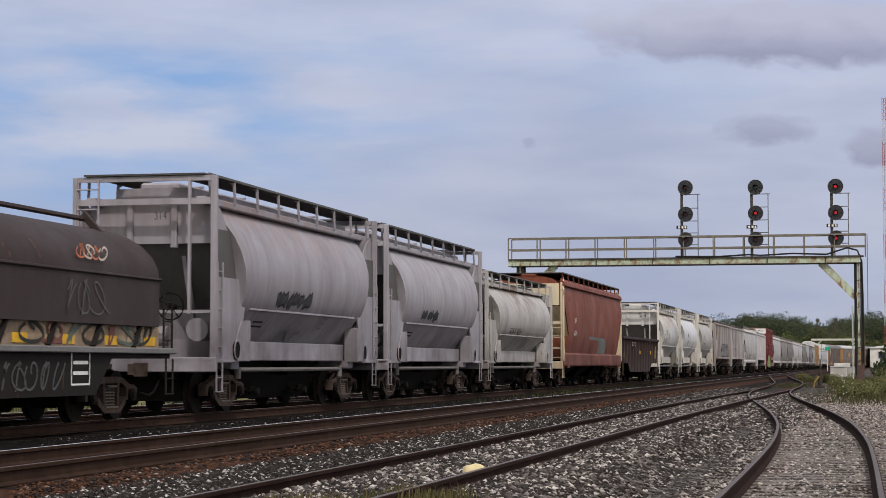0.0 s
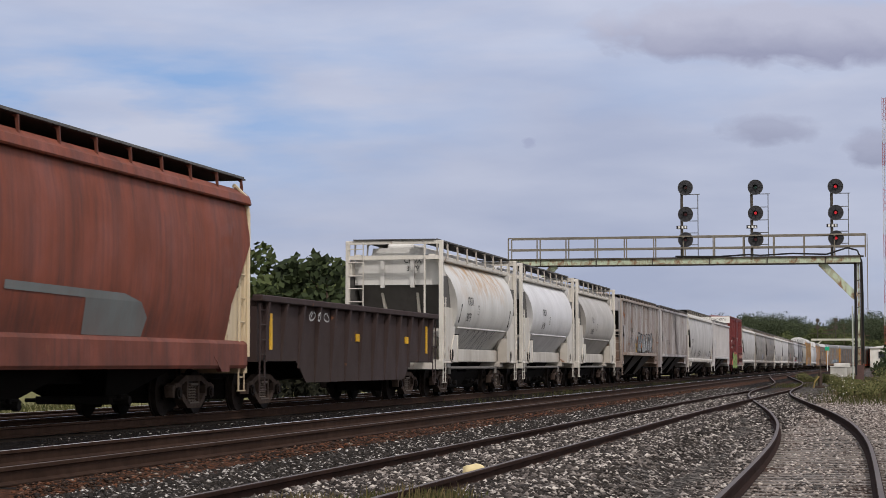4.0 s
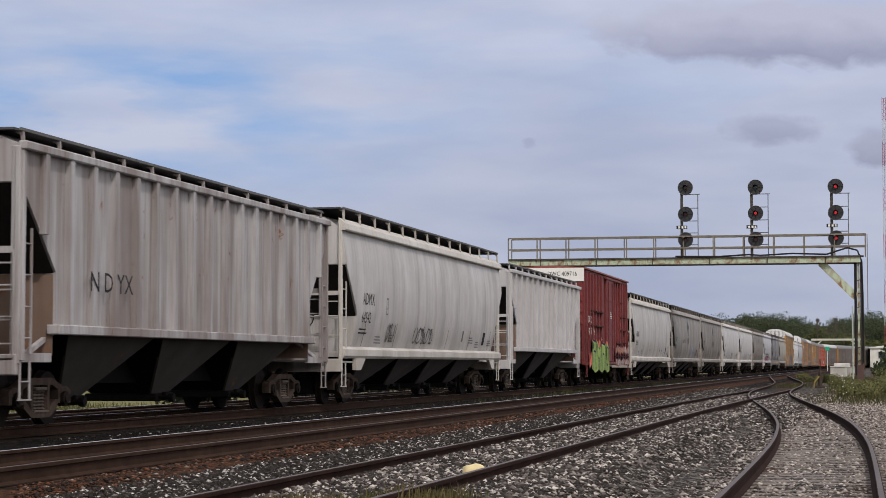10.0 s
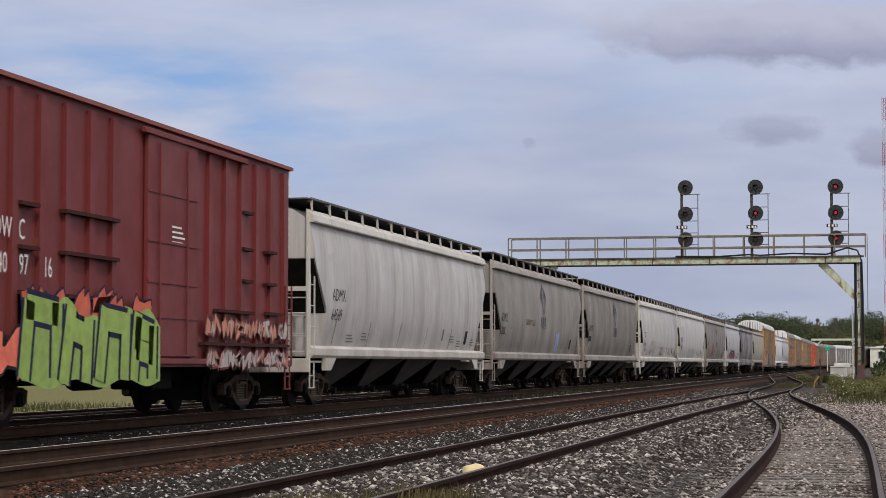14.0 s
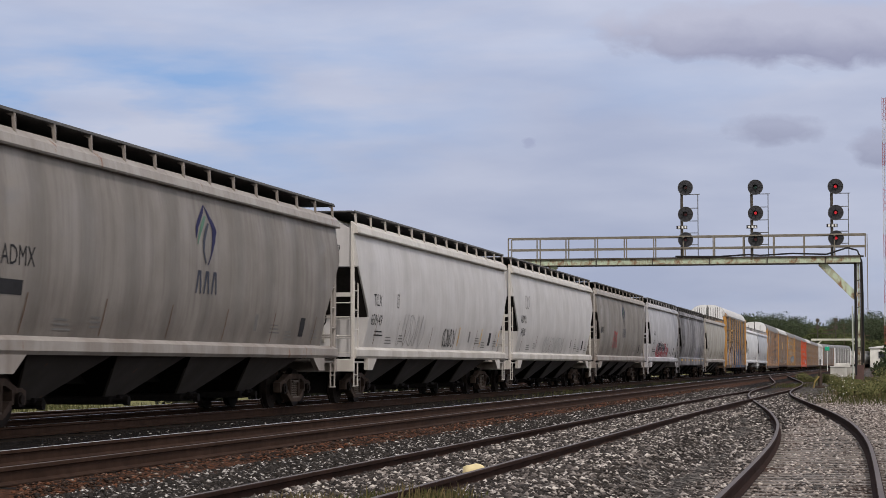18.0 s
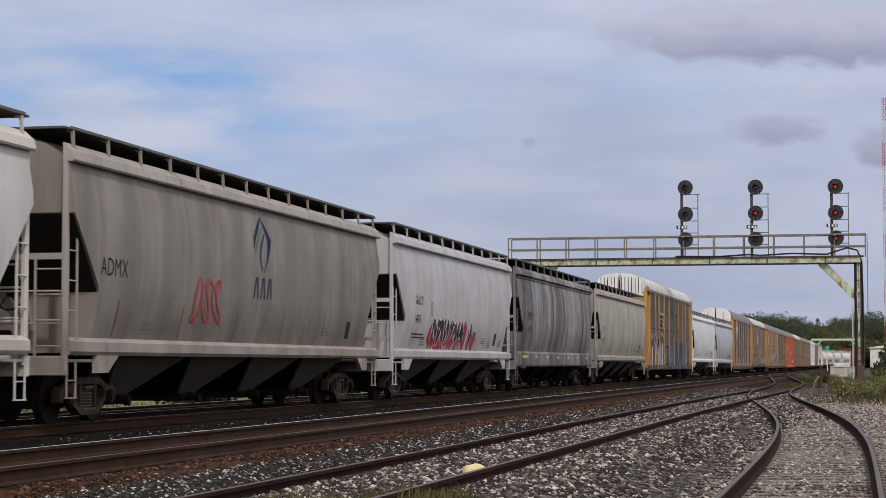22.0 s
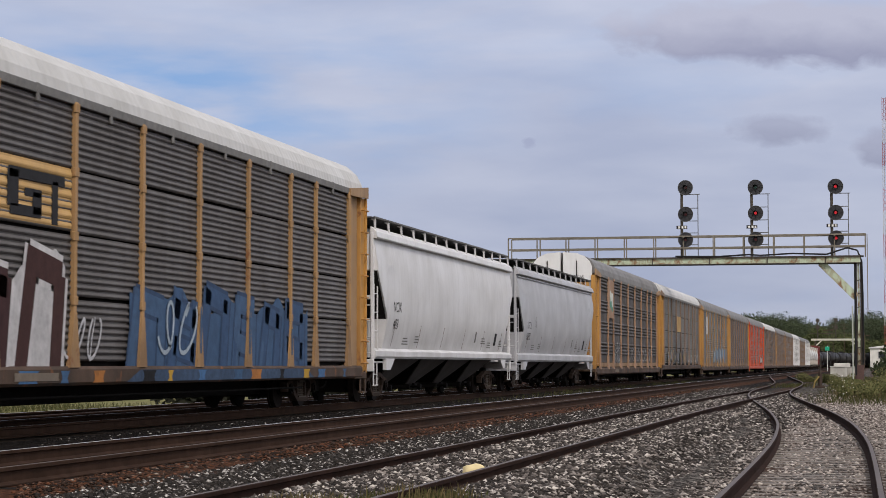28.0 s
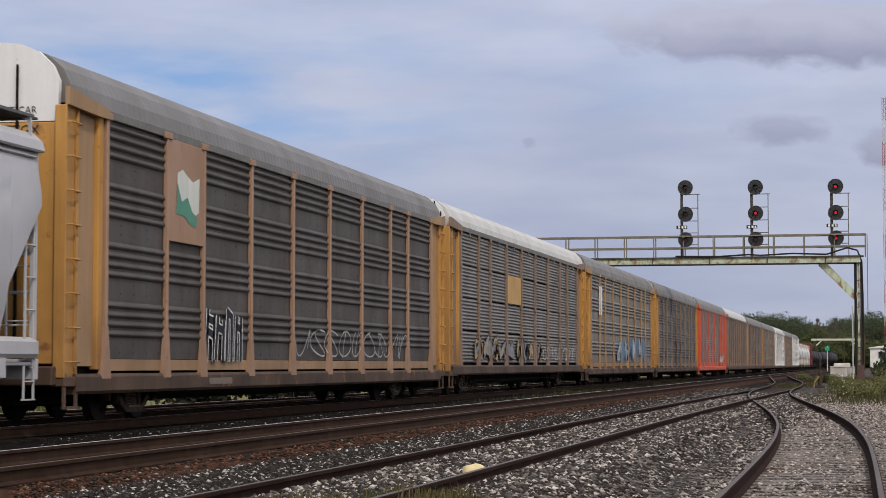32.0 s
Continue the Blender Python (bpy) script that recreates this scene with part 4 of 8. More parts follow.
def flow_hopper(label, length, mat, trim=None, bays=4, bay_mat=None, group="covered hoppers", sill=(1.03, 1.32), zt=4.14, heavy_sill=False, slats=True, end_mat=None, slope_mat=None):
    """A long smooth-sided covered hopper."""
    car = thing("covered_hopper", label, "hopper car", group)
    h = length / 2
    trim = trim or mat
    e = h - 0.12
    st = [(-e, 3.30), (-e + 0.95, 2.25), (-e + 1.05, 2.12), (-e + 1.06, sill[0] + 0.1), (-e + 1.9, sill[0] + 0.1)]
    st = st + [(-y, z) for y, z in reversed(st)]
    roof = [(1.42, zt + 0.02), (1.05, zt + 0.26), (0.6, zt + 0.36), (0.02, zt + 0.38)]
    part("body", Build().loft(shell_rings(FLOW, st, zt, roof)), mat, car, smooth=32)
    for s in (-1, 1):
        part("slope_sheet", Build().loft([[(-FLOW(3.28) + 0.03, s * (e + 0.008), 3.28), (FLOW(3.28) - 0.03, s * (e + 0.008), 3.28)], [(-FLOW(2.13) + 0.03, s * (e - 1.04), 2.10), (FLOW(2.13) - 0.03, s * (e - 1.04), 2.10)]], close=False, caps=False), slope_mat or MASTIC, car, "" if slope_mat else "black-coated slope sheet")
    chord = Build()
    for sx in (-1, 1):
        chord.loft([[(sx * 1.40, y, zt - 0.04), (sx * 1.565, y, zt - 0.05), (sx * 1.585, y, zt - 0.02), (sx * 1.55, y, zt + 0.12), (sx * 1.40, y, zt + 0.25)] for y in (-h + 0.05, h - 0.05)])
    part("top_chord", chord, trim, car)
    for sx in (-1, 1):
        s = Build()
        if heavy_sill:
            s.loft([[(sx * 1.36, y, sill[0] - 0.16), (sx * 1.50, y, sill[0] - 0.16), (sx * 1.53, y, sill[0] - 0.1), (sx * 1.53, y, sill[1] + 0.02), (sx * 1.47, y, sill[1] + 0.09), (sx * 1.40, y, sill[1] + 0.09)] for y in (-h + 0.1, h - 0.1)])
        else:
            s.loft([[(sx * 1.38, y, sill[0] + 0.06), (sx * 1.50, y, sill[0] + 0.06), (sx * 1.545, y, sill[0] + 0.12), (sx * 1.545, y, sill[1] - 0.02), (sx * 1.43, y, sill[1] + 0.05)] for y in (-h + 0.1, h - 0.1)])
        part("side_sill", s, trim, car)
        # gusset plates at both ends of the sill
        for q in (-1, 1):
            yy = q * (h - 1.55)
            g = Build().prism([(yy - q * 0.55, sill[0] + 0.06), (yy + q * 0.35, sill[0] + 0.06), (yy + q * 0.35, sill[0] - 0.22), (yy - q * 0.1, sill[0] - 0.22)], sx * 1.44, sx * 1.535)
            part("sill_gusset", g, trim, car)
        if slats:
            for k in range(6):
                y = -h + 2.0 + k * (length - 4.0) / 5
                r = Build().add([(sx * (FLOW(z) + 0.010), y + dy + (z - 1.4) * 0.10, z) for z in (1.40, 1.55, 1.7, 1.85, 2.0) for dy in (0, 0.035)], [(2 * q, 2 * q + 1, 2 * q + 3, 2 * q + 2) for q in range(4)])
                part("wear_strip", r, plain("rust_brown_streak", (0.11, 0.06, 0.035), 0.8), car)
    # small print and placards low on the side
    if slats:
        faint = plain("faint_print", (0.16, 0.155, 0.15), 0.7)
        for q, (y, w) in enumerate(((-h + 3.2, 0.7), (-h + 4.6, 0.5), (h - 5.2, 0.7), (h - 4.1, 0.6), (h - 2.2, 0.6))):
            side_bars(car, y, 1.62 + 0.06 * (q % 3), 3, w, FLOW, faint, 0.075, 0.03)
        side_patch(car, "placard", [(1.55, h - 3.1, h - 2.75), (1.95, h - 3.1, h - 2.75)], FLOW, BLACK_INK, "small black placard")
        side_patch(car, "data_panel", [(1.62, h - 6.3, h - 6.1), (1.95, h - 6.3, h - 6.1)], FLOW, faint)
    part("center_sill", Build().box(-0.2, 0.2, -h + 0.25, h - 0.25, 0.66, 1.0, 0.01), STEEL_DARK, car)
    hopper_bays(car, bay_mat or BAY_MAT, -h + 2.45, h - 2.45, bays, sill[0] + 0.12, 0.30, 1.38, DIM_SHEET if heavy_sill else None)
    hopper_ends(car, end_mat or trim, h, zt + 0.10, sill[0])
    running_boards(car, trim, h, 4.60, 0.30, 1.44, int(length / 1.35), zt + 0.2)
    hatches(car, trim, h, zt + 0.36, 5, 0.42)
    add_trucks(car, h, 1.95)
    add_couplers(car, h)
    return car, h


RUST_PANEL = paint("rusty_end_bulkhead", (0.19, 0.13, 0.10), 0.75, 0.7, (0.09, 0.055, 0.04), 0.35, seed=34)


def ribbed_hopper(label, length, mat, bays=3, trim=None, ribs=15, group="covered hoppers"):
    """A covered hopper with flat sides and outside posts."""
    car = thing("covered_hopper", label, "hopper car", group)
    h, trim = length / 2, trim or mat
    e, zt, zl = h - 0.10, 4.14, 1.52
    st = [(-e, 3.62), (-e + 1.30, 2.35), (-e + 1.31, zl), (-e + 2.0, zl)]
    st = st + [(-y, z) for y, z in reversed(st)]
    roof = [(1.45, zt + 0.03), (1.05, zt + 0.22), (0.5, zt + 0.28), (0.02, zt + 0.29)]
    part("body", Build().loft(shell_rings(RIBBED, st, zt, roof)), mat, car, smooth=32)
    edge = curve_at([(0, 3.62), (1.30, 2.35), (1.31, zl), (50, zl)])
    for s in (-1, 1):
        part("slope_sheet", Build().loft([[(-1.47, s * (e + 0.008), 3.60), (1.47, s * (e + 0.008), 3.60)], [(-1.47, s * (e - 1.29), 2.33), (1.47, s * (e - 1.29), 2.33)]], close=False, caps=False), MASTIC, car, "black-coated slope sheet")
        part("bulkhead", Build().box(-1.46, 1.46, s * (e - 1.28) - 0.012, s * (e - 1.28) + 0.012, 1.08, 2.32), RUST_PANEL, car, "rust-brown end bulkhead")
    for sx in (-1, 1):
        for k in range(ribs):
            y = -e + 0.75 + k * (2 * e - 1.5) / (ribs - 1)
            d = e - abs(y)
            z0 = edge(d)
            b = Build().prism([(y - 0.075, z0), (y + 0.075, z0), (y + 0.075, zt - 0.02), (y - 0.075, zt - 0.02)], sx * 1.499, sx * 1.60)
            part("side_post", b, mat, car)
        part("top_chord", Build().box(sx * 1.47, sx * 1.62, -h + 0.05, h - 0.05, zt - 0.06, zt + 0.07, 0.02), trim, car)
        part("side_sill", Build().box(sx * 1.40, sx * 1.615, -h + 1.3, h - 1.3, zl - 0.12, zl + 0.03, 0.015), trim, car)
        for q in (-h + 0.13, h - 0.13):
            part("corner_angle", Build().box(sx * 1.36, sx * 1.56, q - 0.05, q + 0.05, 1.0, zt, 0.01), mat, car)
        d = Build()
        for q in (-1, 1):
            d.bar((sx * 1.42, q * (h - 0.15), 0.98), (sx * 1.30, q * (h - 1.7), zl - 0.1), 0.07, 0.07)
            d.bar((sx * 1.42, q * (h - 0.15), 1.05), (sx * 1.42, q * (h - 1.35), 1.05), 0.09, 0.14)
        part("end_strut", d, trim, car)
    part("center_sill", Build().box(-0.2, 0.2, -h + 0.25, h - 0.25, 0.66, 1.0, 0.01), STEEL_DARK, car)
    hopper_bays(car, BAY_MAT, -h + 2.0, h - 2.0, bays, zl + 0.02, 0.32, 1.46)
    hopper_ends(car, trim, h, zt, 1.05, 1.50)
    running_boards(car, trim, h, zt + 0.23, 0.95, 1.42, int(length / 1.2), zt + 0.05)
    hatches(car, trim, h, zt + 0.28, 4, 0.45)
    add_trucks(car, h, 1.85)
    add_couplers(car, h)
    return car, h


def round_hopper(label, length, mat, trim=None, bays=2, group="cylindrical hoppers", belt=True):
    """A cylindrical covered hopper with open end frames."""
    car = thing("covered_hopper", label, "hopper car", group)
    h, trim = length / 2, trim or mat
    e, zt = h - 0.55, 4.10
    st = [(-h + d, z) for d, z in ((0.62, 4.04), (0.78, 3.90), (0.96, 3.70), (1.13, 3.44), (1.28, 3.15), (1.41, 2.85), (1.51, 2.55), (1.59, 2.30), (1.66, 2.05), (1.71, 1.75), (1.76, 1.45), (1.78, 1.36), (2.0, 1.36))]
    st = st + [(-y, z) for y, z in reversed(st)]
    roof = [(0.80, zt + 0.09), (0.78, zt + 0.26), (0.02, zt + 0.28)]
    part("body", Build().loft(shell_rings(ROUND, st, zt, roof)), mat, car, smooth=35)
    for sx in (-1, 1):
        # eave beam, belt rail and deep side sill
        part("eave_beam", Build().box(sx * 1.02, sx * 1.20, -h + 0.1, h - 0.1, 4.02, 4.16, 0.02), trim, car)
        if belt:
            part("belt_rail", Build().box(sx * (ROUND(2.05) - 0.05), sx * (ROUND(2.05) + 0.022), -h + 2.2, h - 2.2, 2.03, 2.075, 0.008), mat, car)
        part("side_sill", Build().box(sx * 0.98, sx * 1.125, -h + 2.0, h - 2.0, 1.02, 1.42, 0.02), trim, car)
        for q in (-1, 1):
            # rounded shear plate between the end post and the body, with a window in it
            at = lambda pts: [(q * (h - d), z) for d, z in pts]
            part("shear_plate", Build().prism(at([(0.13, 1.02), (0.13, 2.62), (1.82, 2.62), (1.89, 2.35), (1.89, 2.10), (1.80, 1.86), (1.60, 1.62), (1.36, 1.46), (1.36, 1.02)]), sx * 1.40, sx * 1.435), trim, car)
            part("shear_plate", Build().prism(at([(0.13, 3.52), (0.13, 4.04), (0.40, 4.04), (0.66, 3.92), (0.90, 3.72), (1.10, 3.52)]), sx * 1.30, sx * 1.335), trim, car)
            # this panel closes the window; its dark grey paints the shade inside
            part("recessed_panel", Build().prism(at([(0.13, 2.60), (0.13, 3.54), (1.12, 3.54), (1.50, 3.0), (1.66, 2.60)]), sx * 1.34, sx * 1.38), SLOPE_SHADE, car, "dark grey recessed panel painting the shaded end window")
            part("bracket_plate", Build().prism(at([(1.30, 1.02), (1.22, 1.34), (1.34, 1.52), (1.58, 1.80), (2.06, 1.80), (2.06, 1.02)]), sx * 1.44, sx * 1.47), trim, car)
            part("bracket_flange", Build().box(sx * 1.16, sx * 1.49, min(q * (h - 2.09), q * (h - 2.05)), max(q * (h - 2.09), q * (h - 2.05)), 1.0, 1.82, 0.012), trim, car)
            # a dark disc paints the shade of the open hole
            part("jacking_eye", Build().rod((sx * 1.40, q * (h - 1.30), 1.23), (sx * 1.476, q * (h - 1.30), 1.23), 0.17, 16), STEEL_DARK, car)
            part("jacking_rim", Build().pipe([(sx * 1.474, q * (h - 1.30) + 0.18 * math.cos(k * 0.3927), 1.23 + 0.18 * math.sin(k * 0.3927)) for k in range(17)], 0.015, 5), trim, car)
    part("center_sill", Build().box(-0.2, 0.2, -h + 0.25, h - 0.25, 0.66, 1.02, 0.01), STEEL_DARK, car)
    part("discharge_trough", Build().loft([[(-0.75, y, 0.72), (0.75, y, 0.72), (0.42, y, 0.22), (-0.42, y, 0.22)] for y in (-h + 3.0, h - 3.0)]), STEEL_DARK, car)
    for q in (-h + 1.85, h - 1.85):
        part("body_bolster", Build().box(-1.25, 1.25, q - 0.25, q + 0.25, 0.85, 1.04, 0.02), trim, car)
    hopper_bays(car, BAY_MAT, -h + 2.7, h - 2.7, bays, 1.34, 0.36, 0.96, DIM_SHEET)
    for s in (-1, 1):
        e0 = s * h
        yi = lambda d: e0 - s * d
        # open end frame of posts and cross beams
        for sx in (-1, 1):
            part("corner_post", Build().box(sx * 1.34, sx * 1.46, min(yi(0.03), yi(0.15)), max(yi(0.03), yi(0.15)), 0.98, 4.55, 0.012), trim, car)
            ladder(car, trim, sx * 1.47, yi(0.10), 1.1, 2.9, (0, -s), 0.30, 5)
            if sx < 0:
                ladder(car, trim, sx * 0.92, yi(0.02), 1.05, 4.5, (sx, 0), 0.46, 9, "end_ladder")
            else:
                part("end_post", Build().bar((0.92, yi(0.05), 1.9), (0.92, yi(0.05), 4.5), 0.07, 0.05), trim, car)
            stirrup(car, trim, sx * 1.45, yi(0.12) if s < 0 else yi(0.46), 1.0)
            part("slope_brace", Build().bar((sx * 0.55, yi(0.7), 3.35), (sx * 0.45, yi(1.75), 1.5), 0.14, 0.08, (1, 0, 0)), trim, car)
        for z, w in ((4.50, 0.10), (4.06, 0.12), (1.95, 0.06)):
            part("end_frame_beam", Build().bar((-1.4, yi(0.08), z), (1.4, yi(0.08), z), 0.07, w), trim, car)
        ep = Build().box(-1.3, 1.3, min(yi(0.53), yi(0.57)), max(yi(0.53), yi(0.57)), 3.28, 4.1)
        for x in (-0.45, 0.45):
            ep.box(x - 0.06, x + 0.06, min(yi(0.45), yi(0.55)), max(yi(0.45), yi(0.55)), 3.2, 4.1)
        part("end_plate", ep, mat, car)
        part("slope_sheet", Build().loft([[(-1.24, yi(0.56), 3.32), (1.24, yi(0.56), 3.32), (1.24, yi(0.60), 3.32), (-1.24, yi(0.60), 3.32)], [(-1.24, yi(1.78), 1.90), (1.24, yi(1.78), 1.90), (1.24, yi(1.83), 1.90), (-1.24, yi(1.83), 1.90)]]), SLOPE_SHADE, car, "slope sheet in dark grey with its shade painted in")
        part("bulkhead", Build().box(-1.24, 1.24, min(yi(1.76), yi(1.80)), max(yi(1.76), yi(1.80)), 1.02, 1.95), trim, car)
        part("end_platform", Build().box(-1.45, 1.45, min(yi(0), yi(1.5)), max(yi(0), yi(1.5)), 0.98, 1.04, 0.01).box(-1.48, 1.48, min(yi(0), yi(0.1)), max(yi(0), yi(0.1)), 0.80, 1.08, 0.015), trim, car)
    brake_wheel(car, -h + 0.05, STEEL_DARK)
    part("brake_cylinder", Build().rod((-0.6, -h + 0.9, 1.5), (0.2, -h + 0.9, 1.5), 0.2, 12), trim, car)
    part("air_reservoir", Build().rod((0.85, -h + 0.7, 1.62), (0.85, -h + 1.4, 1.62), 0.23, 12), trim, car)
    pipe = Build().rod((1.12, -h + 2.4, 0.84), (1.12, h - 2.4, 0.84), 0.045, 8).rod((1.12, -h + 2.4, 0.66), (1.12, -h + 2.4, 0.9), 0.07, 8).rod((1.12, h - 2.4, 0.66), (1.12, h - 2.4, 0.9), 0.07, 8)
    part("unloading_pipe", pipe, plain("dull_pipe_steel", (0.15, 0.14, 0.13), 0.7, 0.2), car)
    running_boards(car, trim, h, 4.56, 0.50, 1.22, int(length / 1.35), 4.14)
    hatches(car, mat, h, 4.36, 4, 0.40)
    add_trucks(car, h, 1.75)
    add_couplers(car, h)
    return car, h


# bay slopes: near black, their shade painted in
BAY_MAT = paint("shaded_outlet_bay", (0.009, 0.008, 0.0075), 0.9, 0.8, (0.007, 0.006, 0.0055), streak=0.6)
# side sheets of the same bays, in a lighter tone painted as lit
BAY_SHEET = paint("lit_outlet_sheet", (0.060, 0.052, 0.047), 0.85, 0.7, (0.045, 0.038, 0.033), 0.05, streak=0.5, seed=36)
# slope sheets and window panels: their shade is put into this grey
SLOPE_SHADE = paint("shaded_slope_grey", (0.105, 0.100, 0.098), 0.8, 0.6, (0.05, 0.045, 0.04), seed=38)
# darker copy of the side sheet for cars whose underside lies in shade
DIM_SHEET = paint("shaded_outlet_sheet", (0.013, 0.0115, 0.0105), 0.9, 0.6, (0.014, 0.012, 0.011), streak=0.5, seed=37)
MASTIC = plain("black_mastic", (0.022, 0.020, 0.019), 0.85, 0, 0.3, 5)


# ---------------- other cars ----------------
def gondola(label, length, mat):
    car = thing("gondola_car", label, "gondola car")
    h = length / 2
    low = [(-h + 0.15, 1.02), (-h + 2.9, 1.02), (-h + 3.7, 0.55), (h - 3.7, 0.55), (h - 2.9, 1.02), (h - 0.15, 1.02)]
    side = low + [(h - 0.15, 2.30), (-h + 0.15, 2.30)]
    for sx in (-1, 1):
        part("side_wall", Build().prism(side, sx * 1.40, sx * 1.43), mat, car)
        part("top_rail", Build().box(sx * 1.36, sx * 1.58, -h + 0.02, h - 0.02, 2.22, 2.36, 0.02), mat, car)
        edge = curve_at(low)
        for k in range(13):
            y = -h + 0.6 + k * (length - 1.2) / 12
            z0 = edge(y)
            part("side_stake", Build().loft([[(sx * 1.42, y - 0.13, z0), (sx * 1.45, y - 0.1, z0), (sx * 1.45, y + 0.1, z0), (sx * 1.42, y + 0.13, z0)], [(sx * 1.42, y - 0.09, 2.24), (sx * 1.57, y - 0.055, 2.24), (sx * 1.57, y + 0.055, 2.24), (sx * 1.42, y + 0.09, 2.24)]]), mat, car)
        part("reflector", Build().box(sx * 1.435, sx * 1.46, -h + 0.95, -h + 1.10, 1.25, 2.0), YELLOW, car, "yellow reflective strip")
        part("reflector", Build().box(sx * 1.435, sx * 1.46, h - 1.1, h - 0.95, 1.25, 2.0), YELLOW, car, "yellow reflective strip")
        part("reflector", Build().box(sx * 1.435, sx * 1.46, -0.4, 0.1, 1.5, 1.68), YELLOW, car, "yellow reflective strip")
        part("reflector", Build().box(sx * 1.435, sx * 1.46, h - 3.6, h - 3.1, 1.5, 1.68), YELLOW, car, "yellow reflective strip")
        for s in (-1, 1):
            ladder(car, mat, sx * 1.50, s * (h - 0.12) - (0 if s < 0 else 0.4), 1.0, 2.2, (0, 1), 0.4, 4)
            stirrup(car, mat, sx * 1.5, s * (h - 0.1) - (0 if s < 0 else 0.36))
    part("end_wall", Build().box(-1.43, 1.43, -h + 0.12, -h + 0.2, 1.0, 2.3), mat, car)
    part("end_wall", Build().box(-1.43, 1.43, h - 0.2, h - 0.12, 1.0, 2.3), mat, car)
    part("floor_plate", Build().box(-1.40, 1.40, -h + 0.15, h - 0.15, 1.0, 1.08), STEEL_DARK, car)
    part("center_sill", Build().box(-0.22, 0.22, -h + 0.2, h - 0.2, 0.62, 1.0), STEEL_DARK, car)
    add_trucks(car, h, 1.75)
    add_couplers(car, h)
    return car, h


def coil_car(label, length, mat, hood):
    car = thing("coil_car", label, "coil car")
    h = length / 2
    low = [(-h + 0.2, 1.05), (-h + 2.9, 1.05), (-h + 3.6, 0.46), (h - 3.6, 0.46), (h - 2.9, 1.05), (h - 0.2, 1.05)]
    for sx in (-1, 1):
        part("side_beam", Build().prism(low + [(h - 0.2, 1.16), (-h + 0.2, 1.16)], sx * 1.40, sx * 1.46), mat, car)
        part("deck_edge", Build().box(sx * 1.30, sx * 1.56, -h + 0.1, h - 0.1, 1.13, 1.23, 0.015), plain("grey_deck_edge", (0.16, 0.155, 0.155), 0.7), car)
        part("trough_side", Build().box(sx * 1.30, sx * 1.36, -h + 0.5, h - 0.5, 1.23, 1.66), paint("faded_tan_side", (0.42, 0.31, 0.2), 0.7, 0.8, (0.08, 0.06, 0.05), 0.4, seed=4), car, "faded tan trough side with spray paint")
        for k in range(10):
            y = -h + 1.2 + k * (length - 2.4) / 9
            part("reflector", Build().box(sx * 1.36, sx * 1.375, y, y + 0.5, 1.27, 1.42), YELLOW, car, "yellow reflective strip")
            part("trough_rib", Build().bar((sx * 1.38, y - 0.6, 1.24), (sx * 1.38, y - 0.25, 1.66), 0.05, 0.12, (1, 0, 0)), mat, car)
    part("deck", Build().box(-1.4, 1.4, -h + 0.1, h - 0.1, 1.05, 1.2), STEEL_DARK, car)
    # rounded hoods
    for a, b_ in ((-h + 0.4, -0.1), (0.1, h - 0.7)):
        prof = [(1.46, 1.60), (1.46, 2.42)] + [(1.46 * math.cos(radians(t)), 2.42 + 0.92 * math.sin(radians(t))) for t in (12, 26, 40, 54, 68, 82)]
        ring = lambda y, k: [(x * k, y, 1.6 + (z - 1.6) * (0.97 if k < 1 else 1)) for x, z in prof] + [(-x * k, y, 1.6 + (z - 1.6) * (0.97 if k < 1 else 1)) for x, z in reversed(prof)]
        hd = part("hood", Build().loft([ring(a, 0.97), ring(a + 0.05, 1.0), ring(b_ - 0.05, 1.0), ring(b_, 0.97)]), hood, car, "dark brown curved coil hood", smooth=30)
        part("hood_bead", Build().rod((1.47, a, 2.42), (1.47, b_, 2.42), 0.03, 6), hood, hd)
        part("lifting_rail", Build().pipe([(0.3, a + 0.3, 3.28), (0.3, a + 0.3, 3.46), (0.3, b_ - 0.3, 3.46), (0.3, b_ - 0.3, 3.28)], 0.05, 6).bar((0.9, b_ - 0.9, 2.95), (0.3, b_ - 0.7, 3.55), 0.06, 0.12), hood, hd)
    for s in (-1, 1):
        for sx in (-1, 1):
            ladder(car, mat, sx * 1.46, s * (h - 0.1) - (0 if s < 0 else 0.42), 1.2, 2.2, (0, 1), 0.42, 3)
            stirrup(car, mat, sx * 1.5, s * (h - 0.1) - (0 if s < 0 else 0.4), 1.05)
    part("center_sill", Build().box(-0.25, 0.25, -h + 0.2, h - 0.2, 0.6, 1.05), STEEL_DARK, car)
    add_trucks(car, h, 1.95)
    add_couplers(car, h)
    return car, h


